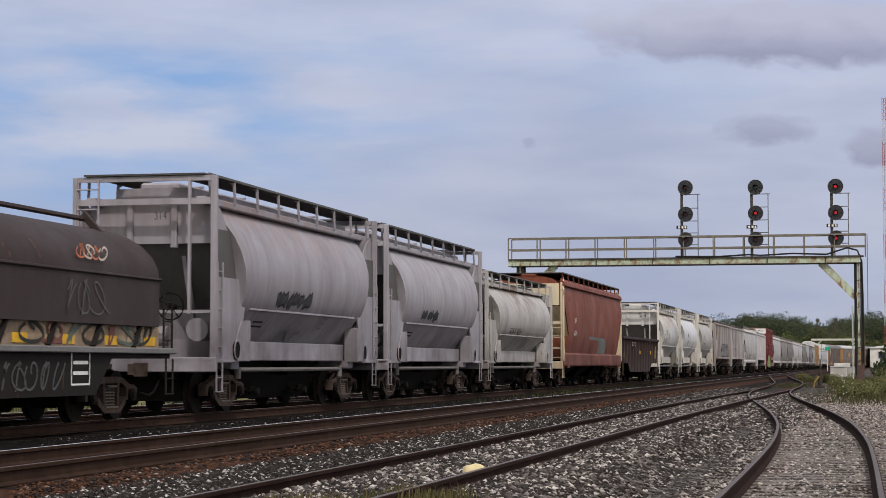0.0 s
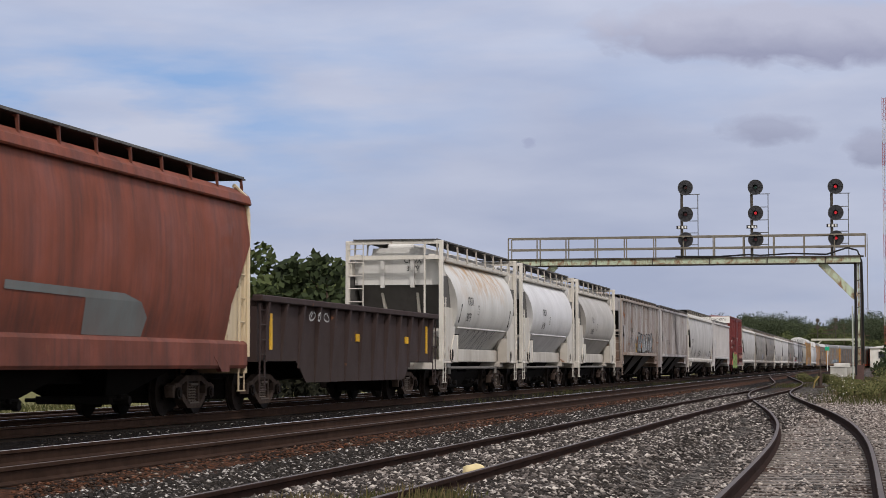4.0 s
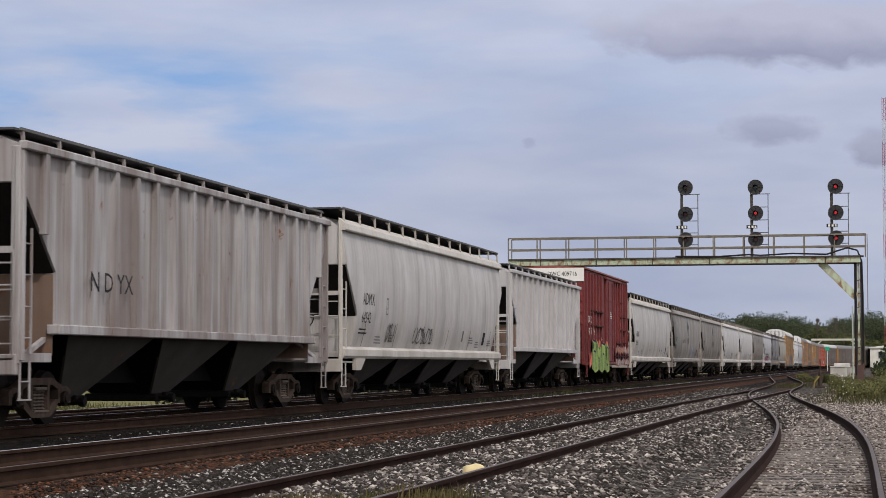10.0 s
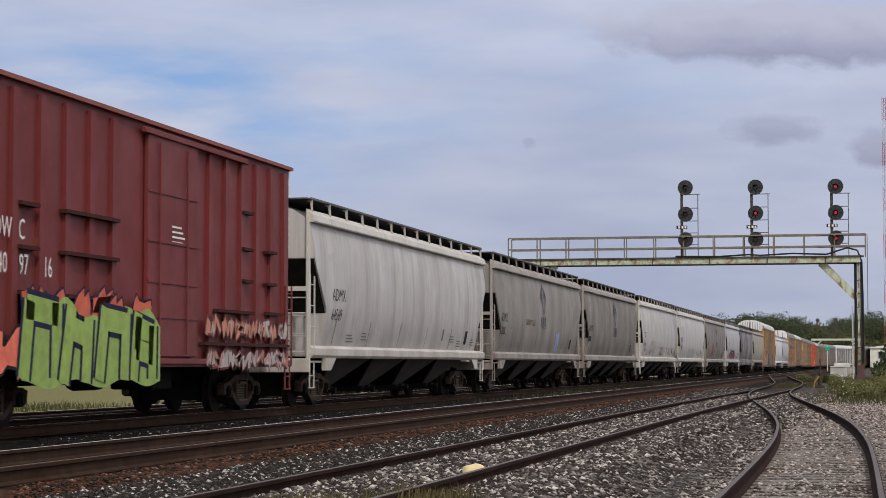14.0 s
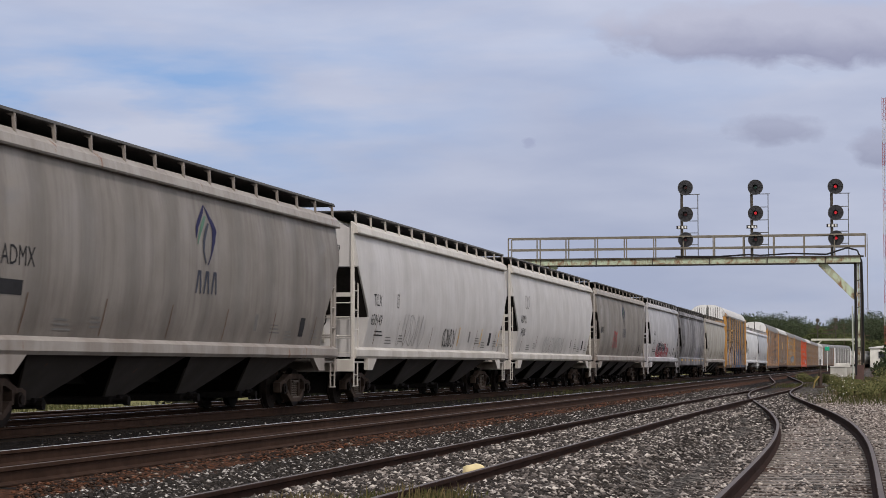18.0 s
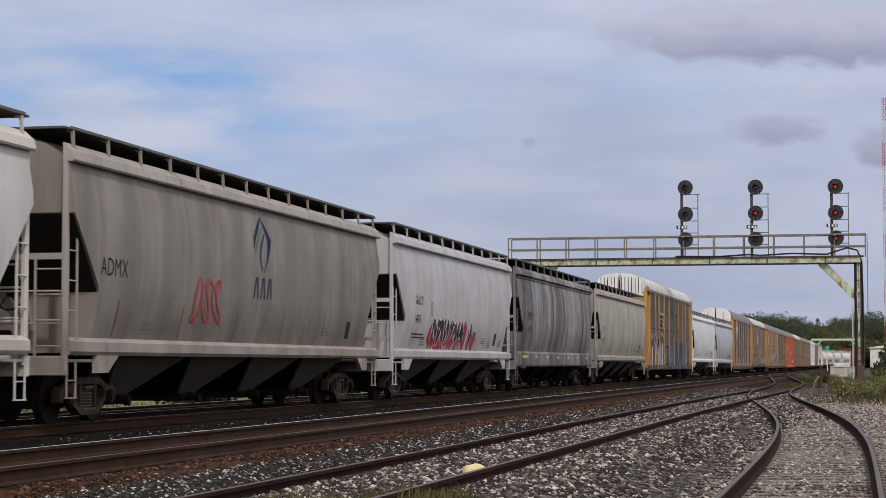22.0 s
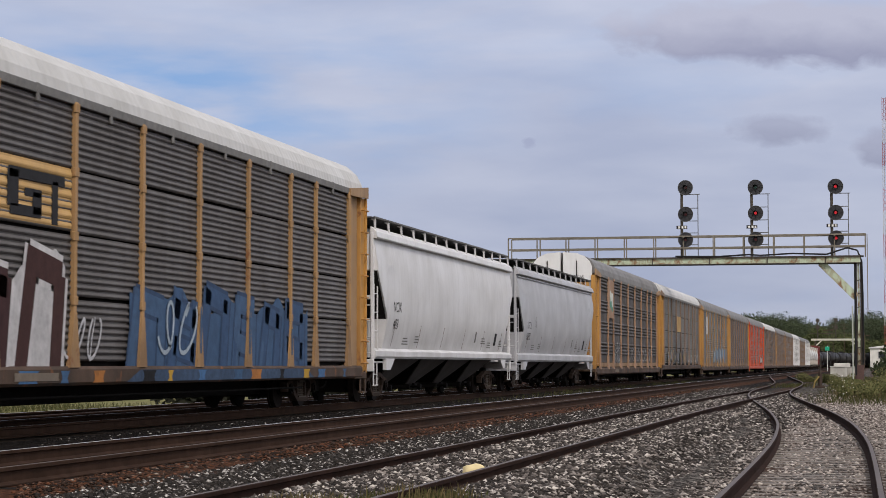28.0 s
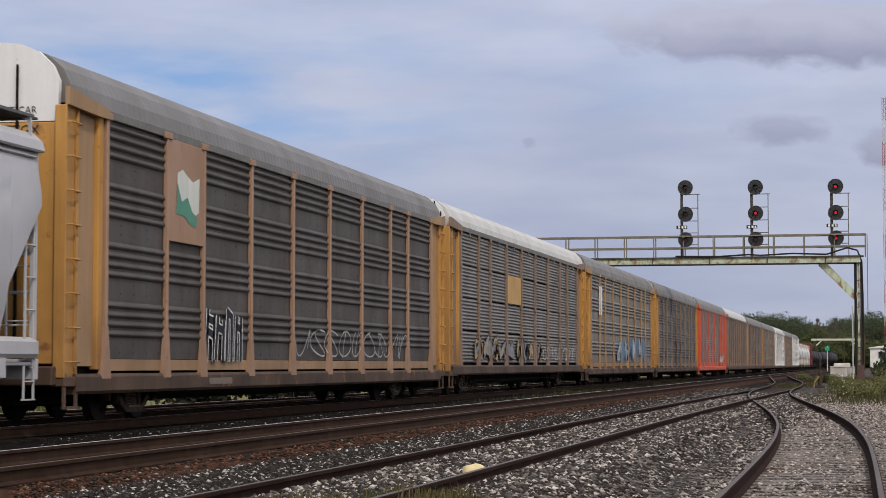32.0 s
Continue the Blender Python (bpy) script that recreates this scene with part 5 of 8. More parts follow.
def boxcar(label, length, mat, mat2):
    car = thing("boxcar", label, "boxcar")
    h = length / 2
    z0, z1 = 0.93, 5.08
    part("body", Build().box(-1.49, 1.49, -h + 0.06, h - 0.06, z0 + 0.05, z1), mat, car)
    rf = Build()
    rf.loft([[(-1.58, y, z1 - 0.02), (-1.58, y, z1 + 0.05), (0, y, z1 + 0.14), (1.58, y, z1 + 0.05), (1.58, y, z1 - 0.02)] for y in (-h, h)])
    part("roof", rf, paint("faded_roof_red", (0.24, 0.07, 0.055), 0.6, 0.5, seed=3), car)
    for sx in (-1, 1):
        for k in range(16):
            y = -h + 0.5 + k * (length - 1.0) / 15
            if -1.55 < y < 2.05 and sx:
                continue
            part("side_post", Build().prism([(y - 0.10, z0 + 0.08), (y + 0.10, z0 + 0.08), (y + 0.10, z1 - 0.12), (y - 0.10, z1 - 0.12)], sx * 1.488, sx * 1.56), mat, car)
        part("side_sill", Build().box(sx * 1.40, sx * 1.58, -h + 0.05, h - 0.05, z0 - 0.03, z0 + 0.10, 0.01), mat, car)
        door = part("door", Build().box(sx * 1.50, sx * 1.585, -0.95, 1.55, z0 + 0.15, z1 - 0.18, 0.012), mat, car, "sliding plug door in the same red")
        bars = Build()
        for y in (-0.45, 0.95):
            bars.rod((sx * 1.62, y, z0 + 0.2), (sx * 1.62, y, z1 - 0.3), 0.022, 6)
        for z in (1.75, 2.35, 3.05, 3.9):
            bars.box(sx * 1.58, sx * 1.605, -0.95, 1.55, z, z + 0.05)
        part("locking_bar", bars, mat, door)
        for z in (z0 + 0.02, z1 - 0.2):
            part("door_track", Build().box(sx * 1.54, sx * 1.63, -1.2, 4.4, z, z + 0.1, 0.01), mat, car)
        # the strips' dark red carries the shadow beneath each of them
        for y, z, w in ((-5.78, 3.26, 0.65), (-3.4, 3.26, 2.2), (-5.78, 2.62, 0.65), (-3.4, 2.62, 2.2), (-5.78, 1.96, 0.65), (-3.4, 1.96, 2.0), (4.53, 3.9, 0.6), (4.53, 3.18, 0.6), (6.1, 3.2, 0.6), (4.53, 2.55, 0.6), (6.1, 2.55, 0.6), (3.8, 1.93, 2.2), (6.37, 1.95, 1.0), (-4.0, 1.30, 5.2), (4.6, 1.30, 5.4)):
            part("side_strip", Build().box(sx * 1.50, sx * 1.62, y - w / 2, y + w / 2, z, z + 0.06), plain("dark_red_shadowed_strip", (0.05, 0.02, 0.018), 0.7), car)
        for s in (-1, 1):
            ladder(car, mat, sx * 1.58, s * (h - 0.1) - (0 if s < 0 else 0.42), 0.95, 2.6, (0, 1), 0.42, 5)
            stirrup(car, mat, sx * 1.56, s * (h - 0.1) - (0 if s < 0 else 0.4), 0.95)
    for s in (-1, 1):
        e = s * (h - 0.06)
        for k in range(7):
            z = 1.15 + k * 0.5
            part("end_rib", Build().loft([[(-1.42, e, z), (1.42, e, z), (1.42, e, z + 0.38), (-1.42, e, z + 0.38)], [(-1.36, e + s * 0.06, z + 0.06), (1.36, e + s * 0.06, z + 0.06), (1.36, e + s * 0.06, z + 0.30), (-1.36, e + s * 0.06, z + 0.30)]]), mat, car)
        part("end_panel", Build().box(-1.49, 1.49, min(e, e + s * 0.07), max(e, e + s * 0.07), z1 - 0.55, z1 + 0.03), mat2, car, "white-painted top panel of the end")
        ladder(car, mat, 1.0, e + s * 0.10, 0.95, 2.6, (1, 0), 0.42, 5, "end_ladder")
        part("end_platform", Build().box(-1.3, 1.3, min(e, e + s * 0.35), max(e, e + s * 0.35), 1.0, 1.04), mat, car)
    part("center_sill", Build().box(-0.25, 0.25, -h + 0.2, h - 0.2, 0.6, 0.95), STEEL_DARK, car)
    part("brake_cylinder", Build().rod((0.5, -1.5, 0.68), (0.5, -0.5, 0.68), 0.18, 10), STEEL_DARK, car)
    part("brake_reservoir", Build().box(0.3, 1.1, 0.6, 1.6, 0.5, 0.9, 0.03), STEEL_DARK, car)
    add_trucks(car, h, 1.85)
    add_couplers(car, h + 0.2)
    return car, h


def ridged_screen(y0, y1, z0, z1, x, n, depth, flat):
    """A steel screen panel rolled into n rounded horizontal ridges above a flat band."""
    zf = z0 + (z1 - z0) * flat
    prof = [(0.0, z0)] + ([(0.0, zf - 0.01)] if flat else [])
    step = (z1 - zf) / n
    for k in range(n):
        z = zf + k * step
        prof += [(0.0, z + 0.001), (depth * 0.55, z + step * 0.10), (depth, z + step * 0.28), (depth, z + step * 0.40), (depth * 0.5, z + step * 0.62), (0.0, z + step * 0.78)]
    prof.append((0.0, z1))
    s = 1 if x > 0 else -1
    ring = [(x + s * d, z) for d, z in prof] + [(x - s * 0.02, z1), (x - s * 0.02, z0)]
    return Build().loft([[(a, y0, z) for a, z in ring], [(a, y1, z) for a, z in ring]])


AR_CACHE = {}
AR_BAYS = (-12.0, -9.2, -7.25, -4.38, -1.47, 1.44, 4.35, 7.25, 9.2, 12.0)


def autorack(label, post, screen, roof_mat, sill, white=None, key="smooth", ends=None, sheet=None):
    """A tall enclosed car carrier: four rows of ridged screens between posts, ribbed roof, folding end doors.
    key "gapped": close ridges, open slits between rows; "smooth": few broad ridges over flat bands."""
    car = thing("autorack_car", label, "autorack car", "autoracks")
    h, rows = 13.70, 4
    gapped = key == "gapped"
    za, zb = (0.98, 4.98) if gapped else (1.04, 4.93)
    ends, sheet = ends or post, sheet or post
    first = key not in AR_CACHE
    store = AR_CACHE.setdefault(key, [])
    todo = iter(list(store))

    def piece(name, make, mat, label="", smooth=None, parent=None):
        # the same shapes serve every car of the kind; paint goes on the object
        if first:
            me = make().mesh(name, smooth)
            me.materials.append(mat)
            store.append(me)
        else:
            me = next(todo)
        ob = new(name, me)
        ob.parent = parent or car
        ob.material_slots[0].link = "OBJECT"
        ob.material_slots[0].material = mat
        if label:
            tagged(ob, label)
        return ob

    rnd = random.Random(7)
    rail_grey = plain("galvanised_eave_rail", (0.16, 0.155, 0.15), 0.65, 0.1, 0.3, 6)
    for sx in (-1, 1):
        dz = (zb - za) / rows
        for k in range(len(AR_BAYS) - 1):
            for r in range(rows):
                ga, gb = (rnd.uniform(0.010, 0.030), rnd.uniform(0.010, 0.028)) if gapped else (0.001, 0.001)
                piece("screen_panel", lambda: ridged_screen(AR_BAYS[k] + 0.02, AR_BAYS[k + 1] - 0.02, za + r * dz + ga, za + (r + 1) * dz - gb, sx * 1.455, 9 if gapped else 4, 0.030 if gapped else 0.050, 0.0 if gapped else 0.36), screen, smooth=None if gapped else 40)
            if not gapped:
                piece("rub_strip", lambda: Build().box(sx * 1.45, sx * 1.475, AR_BAYS[k] + 0.1, AR_BAYS[k + 1] - 0.1, 0.84, 1.03, 0.006), sheet)
            elif k % 2 == 0 or k in (3, 5):
                ym = (AR_BAYS[k] + AR_BAYS[k + 1]) / 2
                piece("hanger", lambda: Build().box(sx * 1.49, sx * 1.53, ym - 0.05, ym + 0.05, zb - 0.12, zb + 0.16, 0.01), rail_grey)
        if not gapped:
            rv = Build()
            for k in range(len(AR_BAYS) - 1):
                for r in range(rows):
                    for q in range(5):
                        y = AR_BAYS[k] + 0.2 + q * (AR_BAYS[k + 1] - AR_BAYS[k] - 0.4) / 4
                        for u in (0.09, 0.24):
                            rv.box(sx * 1.455, sx * 1.462, y - 0.013, y + 0.013, za + r * dz + u, za + r * dz + u + 0.026)
            tagged(piece("rivets", lambda: rv, screen), kind="stuff")
        # added dark sheet behind the panels, standing for the unlit inside
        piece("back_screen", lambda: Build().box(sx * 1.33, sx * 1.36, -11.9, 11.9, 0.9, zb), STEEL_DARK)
        for y in AR_BAYS:
            zc = 0.72 if not gapped else 0.90
            pb = Build().box(sx * 1.46, sx * 1.545, y - 0.055, y + 0.055, zc, zb + 0.05, 0.012)
            pb.loft([[(sx * 1.47, y - 0.19, zc), (sx * 1.55, y - 0.19, zc), (sx * 1.55, y + 0.19, zc), (sx * 1.47, y + 0.19, zc)], [(sx * 1.47, y - 0.058, zc + 0.85), (sx * 1.548, y - 0.058, zc + 0.85), (sx * 1.548, y + 0.058, zc + 0.85), (sx * 1.47, y + 0.058, zc + 0.85)]])
            if gapped:
                for q in range(4):
                    z = za + (q + 0.97) * dz
                    pb.box(sx * 1.50, sx * 1.552, y - 0.085, y + 0.085, z - 0.09, z + 0.06, 0.01)
            else:
                pb.box(sx * 1.49, sx * 1.56, y - 0.17, y + 0.17, zb - 0.02, zb + 0.10, 0.012)
            piece("side_post", lambda: pb, post)
        piece("top_rail", lambda: Build().box(sx * 1.42, sx * 1.525, -h + 1.0, h - 1.0, zb + 0.004, zb + 0.15, 0.01), rail_grey)
        st, sb = (0.92, 0.62) if gapped else (0.80, 0.48)
        piece("side_sill", lambda: Build().loft([[(sx * 1.30, y, sb), (sx * 1.50, y, sb), (sx * 1.545, y, sb + 0.05), (sx * 1.545, y, st - 0.05), (sx * 1.50, y, st), (sx * 1.30, y, st)] for y in (-h + 0.5, h - 0.5)]), sill)
        for s in (-1, 1):
            # ladder column, recessed end sheet and edge post at each corner
            span = lambda a, b_: (min(s * a, s * b_), max(s * a, s * b_))
            piece("end_sheet", lambda: Build().box(sx * 1.36, sx * 1.42, *span(12.30, 13.15), 0.92, zb + 0.10), sheet)
            piece("edge_post", lambda: Build().box(sx * 1.36, sx * 1.50, *span(12.10, 12.30), 0.86, zb + 0.08, 0.015), ends)
            piece("ladder_column", lambda: Build().box(sx * 1.34, sx * 1.47, *span(13.18, 13.62), 0.74, zb + 0.02, 0.01), ends)
            piece("column_edge", lambda: Build().box(sx * 1.34, sx * 1.53, *span(13.625, 13.68), 0.74, zb + 0.02, 0.008), ends)
            piece("column_edge", lambda: Build().box(sx * 1.34, sx * 1.51, *span(13.12, 13.175), 0.74, zb + 0.02, 0.008), ends)
            piece("corner_gusset", lambda: Build().prism([(s * 13.66, zb + 0.30), (s * 12.0, zb + 0.14), (s * 12.0, zb - 0.02), (s * 12.4, zb - 0.02), (s * 13.66, zb + 0.02)], sx * 1.50, sx * 1.57), sheet)
            rungs = Build()
            for k in range(8):
                z = 0.98 + k * 0.53
                rungs.pipe([(sx * 1.48, s * 13.20, z), (sx * 1.58, s * 13.20, z), (sx * 1.58, s * 13.62, z), (sx * 1.48, s * 13.62, z)], 0.017, 5)
            for yr in (13.20, 13.62):
                rungs.bar((sx * 1.49, s * yr, 0.9), (sx * 1.49, s * yr, zb - 0.1), 0.03, 0.03)
            piece("ladder", lambda: rungs, ends)
            piece("step", lambda: Build().bar((sx * 1.5, s * 13.6, 0.26), (sx * 1.5, s * 13.6, 0.80), 0.09, 0.03).bar((sx * 1.5, s * 13.15, 0.26), (sx * 1.5, s * 13.15, 0.80), 0.09, 0.03).bar((sx * 1.5, s * 13.6, 0.28), (sx * 1.5, s * 13.15, 0.28), 0.10, 0.04), sill)
            piece("end_bracket", lambda: Build().box(sx * 1.20, sx * 1.53, *span(12.55, 13.66), 0.60, 0.76, 0.015), sill)
    arc = [(1.505, 5.06), (1.46, 5.34), (1.34, 5.61), (1.10, 5.84), (0.76, 5.99), (0.38, 6.05), (0.0, 6.06)]
    arc = [(x, 5.06 + (z - 5.06) * 0.90) for x, z in arc]
    full = arc + [(-x, z) for x, z in reversed(arc[:-1])]
    rings = []
    for k in range(2 * 118):
        y, g = -h + 0.30 + k * (2 * h - 0.6) / (2 * 118 - 1), 1.0 if k % 2 else 1.005
        rings.append([(x * g, y, 5.0 + (z - 5.0) * g) for x, z in full] + [(-1.45, y, 5.02), (1.45, y, 5.02)])
    piece("roof", lambda: Build().loft(rings), roof_mat)
    for s in (-1, 1):
        y = s * (h - 0.16)
        for sx in (-1, 1):
            # folding end doors in two leaves, coloured below and white above
            for xa, xb in ((0.05, 0.66), (0.69, 1.32)):
                piece("end_door", lambda: Build().box(sx * xa, sx * xb, y - 0.05, y + 0.05, 0.95, 4.70, 0.015), ends)
            hi = [(sx * 0.06, 4.71), (sx * 1.34, 4.71), (sx * 1.36, 5.34), (sx * 1.25, 5.58), (sx * 1.02, 5.80), (sx * 0.70, 5.93), (sx * 0.06, 5.99)]
            piece("door_top", lambda: Build().loft([[(x, y - s * 0.05, z) for x, z in hi], [(x, y + s * 0.05, z) for x, z in hi]]), white or post, "white upper end panel" if white else "")
        for xc in (-0.66, 0.0, 0.675):
            piece("door_bar", lambda: Build().rod((xc, y + s * 0.07, 0.9), (xc, y + s * 0.07, 5.6), 0.022, 6), STEEL_DARK)
        if gapped:
            slots = Build()
            for q in range(14):
                xq = -1.24 + q * 0.19
                slots.box(xq, xq + 0.035, min(y + s * 0.05, y + s * 0.056), max(y + s * 0.05, y + s * 0.056), 4.85, 5.45 if abs(xq) > 1.05 else 5.75)
            tagged(piece("door_slots", lambda: slots, STEEL_DARK), "narrow dark slots in the upper door", kind="stuff")
        piece("end_sill", lambda: Build().box(-1.4, 1.4, min(y, y + s * 0.30), max(y, y + s * 0.30), 0.62, 0.92, 0.02), sill)
    piece("deck", lambda: Build().box(-1.30, 1.30, -h + 0.5, h - 0.5, 0.80, 0.90), STEEL_DARK)
    piece("center_sill", lambda: Build().box(-0.48, 0.48, -h + 0.6, h - 0.6, 0.30, 0.79, 0.02), STEEL_DARK)
    piece("air_line", lambda: Build().rod((1.25, -9.0, 0.44), (1.25, 9.0, 0.44), 0.02, 6), STEEL_DARK)
    add_trucks(car, h, 4.1)
    add_couplers(car, h + 0.1)
    return car, h


def tank_car(label, length, mat):
    car = thing("tank_car", label, "tank car", "tank cars")
    h, r, zc = length / 2, 1.48, 2.55
    n = 24
    ring = lambda y, k: [(r * k * math.cos(6.2832 * i / n), y, zc + r * k * math.sin(6.2832 * i / n)) for i in range(n)]
    part("tank", Build().loft([ring(-h + 0.5, 0.3), ring(-h + 0.58, 0.7), ring(-h + 0.8, 0.93), ring(-h + 1.1, 1), ring(h - 1.1, 1), ring(h - 0.8, 0.93), ring(h - 0.58, 0.7), ring(h - 0.5, 0.3)]), mat, car, smooth=40)
    part("dome", Build().rod((0, 0, 3.95), (0, 0, 4.35), 0.5, 16), mat, car)
    part("platform", Build().box(-1.2, 1.2, -1.2, 1.2, 4.02, 4.06), STEEL_DARK, car)
    pl = Build()
    for sx in (-1, 1):
        pl.pipe([(sx * 1.2, -1.2, 4.06), (sx * 1.2, -1.2, 4.7), (sx * 1.2, 1.2, 4.7), (sx * 1.2, 1.2, 4.06)], 0.03, 5)
    part("handrail", pl, STEEL_DARK, car)
    for s in (-1, 1):
        part("end_sill", Build().box(-1.4, 1.4, min(s * h, s * (h - 1.4)), max(s * h, s * (h - 1.4)), 0.85, 1.1), mat, car)
        part("saddle", Build().box(-1.1, 1.1, s * (h - 2.2) - 0.3, s * (h - 2.2) + 0.3, 0.8, 1.8), mat, car)
        ladder(car, STEEL_DARK, 1.5, s * (h - 0.2) - 0.2, 0.5, 2.0, (0, 1), 0.4, 4)
    part("ladder", Build().bar((1.52, -0.25, 1.0), (1.52, -0.25, 4.0), 0.06, 0.03).bar((1.52, 0.25, 1.0), (1.52, 0.25, 4.0), 0.06, 0.03), STEEL_DARK, car)
    add_trucks(car, h, 1.95)
    add_couplers(car, h)
    return car, h
# ---------------- the train ----------------
SPEED = 14.8
TRAIN = []                      # (car, distance of its middle along the track at the start, half length)


def couple(made, s0, s1):
    car, h = made
    TRAIN.append((car, (s0 + s1) / 2, h))
    return car


P = {
    "grey": paint("fleet_grey_paint", (0.32, 0.298, 0.325), 0.5, 0.9, (0.075, 0.06, 0.064), streak=0.35, seed=2, stain=(-5.8, 3.5, 3.4, 4.3, (0.29, 0.21, 0.195))),
    "grey2": paint("light_grey_paint", (0.365, 0.345, 0.372), 0.5, 0.9, (0.085, 0.068, 0.07), streak=0.35, seed=5),
    "stained": paint("stained_white_paint", (0.47, 0.45, 0.43), 0.5, 0.8, (0.11, 0.09, 0.08), 0.15, seed=6, stain=(-2.6, 2.6, 2.7, 4.2, (0.20, 0.135, 0.10))),
    "brown": paint("oxide_brown_paint", (0.215, 0.056, 0.028), 0.6, 0.85, (0.055, 0.024, 0.019), 0.06, seed=7, streak=0.8),
    "cream": paint("cream_end_paint", (0.62, 0.52, 0.36), 0.5, 0.5, (0.16, 0.09, 0.05), 0.25, seed=8),
    "gond": paint("dark_gondola_paint", (0.038, 0.023, 0.022), 0.8, 0.6, (0.035, 0.023, 0.019), 0.05, seed=9),
    "coil": paint("black_brown_paint", (0.020, 0.018, 0.018), 0.75, 0.5, (0.032, 0.026, 0.022), 0.03, seed=10),
    "hood": paint("hood_brown_paint", (0.036, 0.023, 0.021), 0.7, 0.5, (0.05, 0.038, 0.034), 0.05, seed=11),
    "crdx": paint("white_rust_washed_paint", (0.62, 0.61, 0.59), 0.45, 0.35, (0.18, 0.15, 0.12), seed=12, stain=(-4.0, 3.8, 3.0, 4.25, (0.42, 0.265, 0.125))),
    "white": paint("clean_white_paint", (0.64, 0.635, 0.65), 0.42, 0.30, (0.22, 0.2, 0.18), seed=13),
    "white2": paint("soft_white_paint", (0.44, 0.43, 0.45), 0.45, 0.4, (0.2, 0.17, 0.16), seed=29, panel=1.7),
    "dull": paint("dull_white_paint", (0.43, 0.41, 0.39), 0.5, 0.45, (0.17, 0.145, 0.12), seed=14),
    "frame": paint("cream_white_frame", (0.60, 0.57, 0.52), 0.5, 0.35, (0.17, 0.12, 0.08), 0.05, seed=15),
    "rib1": paint("weathered_grey_ribbed", (0.385, 0.375, 0.385), 0.6, 0.7, (0.13, 0.085, 0.065), 0.28, streak=0.9, seed=16),
    "rib2": paint("dusty_grey_ribbed", (0.43, 0.42, 0.43), 0.6, 0.7, (0.14, 0.10, 0.085), 0.12, streak=0.9, seed=17),
    "rib3": paint("pale_grey_ribbed", (0.50, 0.487, 0.50), 0.55, 0.32, (0.22, 0.19, 0.16), streak=0.7, seed=18),
    "red": paint("boxcar_red_paint", (0.160, 0.026, 0.026), 0.55, 0.6, (0.09, 0.035, 0.028), 0.05, seed=19, streak=0.6),
    "tan": paint("tan_grey_paint", (0.27, 0.25, 0.23), 0.55, 0.7, (0.11, 0.09, 0.075), seed=20, panel=2.1),
    # strong low dirt here also paints the shade on the side's under-curve
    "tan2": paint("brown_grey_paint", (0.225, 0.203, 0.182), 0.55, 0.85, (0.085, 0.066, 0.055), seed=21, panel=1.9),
    "offw": paint("off_white_paint", (0.51, 0.492, 0.485), 0.48, 0.5, (0.18, 0.155, 0.125), seed=22, streak=0.75, panel=2.0),
    "offw2": paint("chalk_white_paint", (0.52, 0.502, 0.50), 0.48, 0.3, (0.18, 0.155, 0.125), seed=23, panel=1.8),
    "dark": paint("sooty_grey_paint", (0.30, 0.287, 0.298), 0.6, 1.0, (0.045, 0.040, 0.040), seed=24, streak=0.95, panel=1.3),
    "beige": paint("beige_paint", (0.35, 0.325, 0.285), 0.52, 0.5, (0.17, 0.14, 0.11), seed=25, panel=2.0),
    "cool": paint("pale_blue_grey_paint", (0.42, 0.42, 0.445), 0.4, 0.15, (0.3, 0.29, 0.28), seed=26),
    "cream2": paint("pale_cream_trim", (0.33, 0.305, 0.282), 0.55, 0.7, (0.13, 0.095, 0.075), 0.15, seed=27),
    "ivory": paint("ivory_trim", (0.54, 0.515, 0.48), 0.5, 0.4, (0.18, 0.13, 0.09), 0.05, seed=28),
}

# coil car and the first cylindrical hoppers
c = couple(coil_car("black and brown coil car with curved hoods", 18.4, P["coil"], P["hood"]), 14.8, 33.2)
flat = lambda z: 1.462
side_frame_box(c, 4.6, 0.62, 0.75, 0.55, flat, WHITE_INK)
scribble(c, 1.5, 4.3, 0.55, 1.0, flat, [(0.09, 0.09, 0.09)], 31, 6, fill=False)
scribble(c, 4.2, 6.0, 1.72, 2.3, lambda z: 1.47, [(0.10, 0.10, 0.10)], 32, 3, fill=False, bold=0.012)
scribble(c, 4.8, 6.0, 2.62, 2.85, lambda z: 1.46, [(0.5, 0.16, 0.08), (0.6, 0.5, 0.42)], 33, 4, fill=False)
scribble(c, 3.0, 8.4, 1.27, 1.62, lambda z: 1.37, [(0.04, 0.04, 0.035), (0.16, 0.06, 0.045), (0.10, 0.12, 0.10)], 34, 7, fill=False, bold=0.03)

c = couple(round_hopper("grey two-bay cylindrical covered hopper, pinkish rust wash", 12.5, P["grey"]), 35.45, 47.95)
scribble(c, -2.65, -0.1, 2.16, 2.46, ROUND, [(0.07, 0.07, 0.08)], 41, 6, fill=True)
side_frame_box(c, 1.6, 1.75, 0.3, 0.35, ROUND)
scribble(c, -1.3, 0.4, 1.2, 1.7, ROUND, [(0.1, 0.1, 0.1)], 42, 3, fill=False)
end_text(c, "314", 0.15, -5.72, 3.75, 0.16)
side_bars(c, -3.3, 1.8, 2, 0.9, ROUND)
c = couple(round_hopper("light grey two-bay cylindrical hopper, dusty sides", 12.6, P["grey2"]), 49.0, 61.6)
scribble(c, -2.6, -0.6, 2.18, 2.42, ROUND, [(0.07, 0.07, 0.08)], 43, 6, fill=True)
side_bars(c, -3.3, 1.8, 2, 0.9, ROUND)
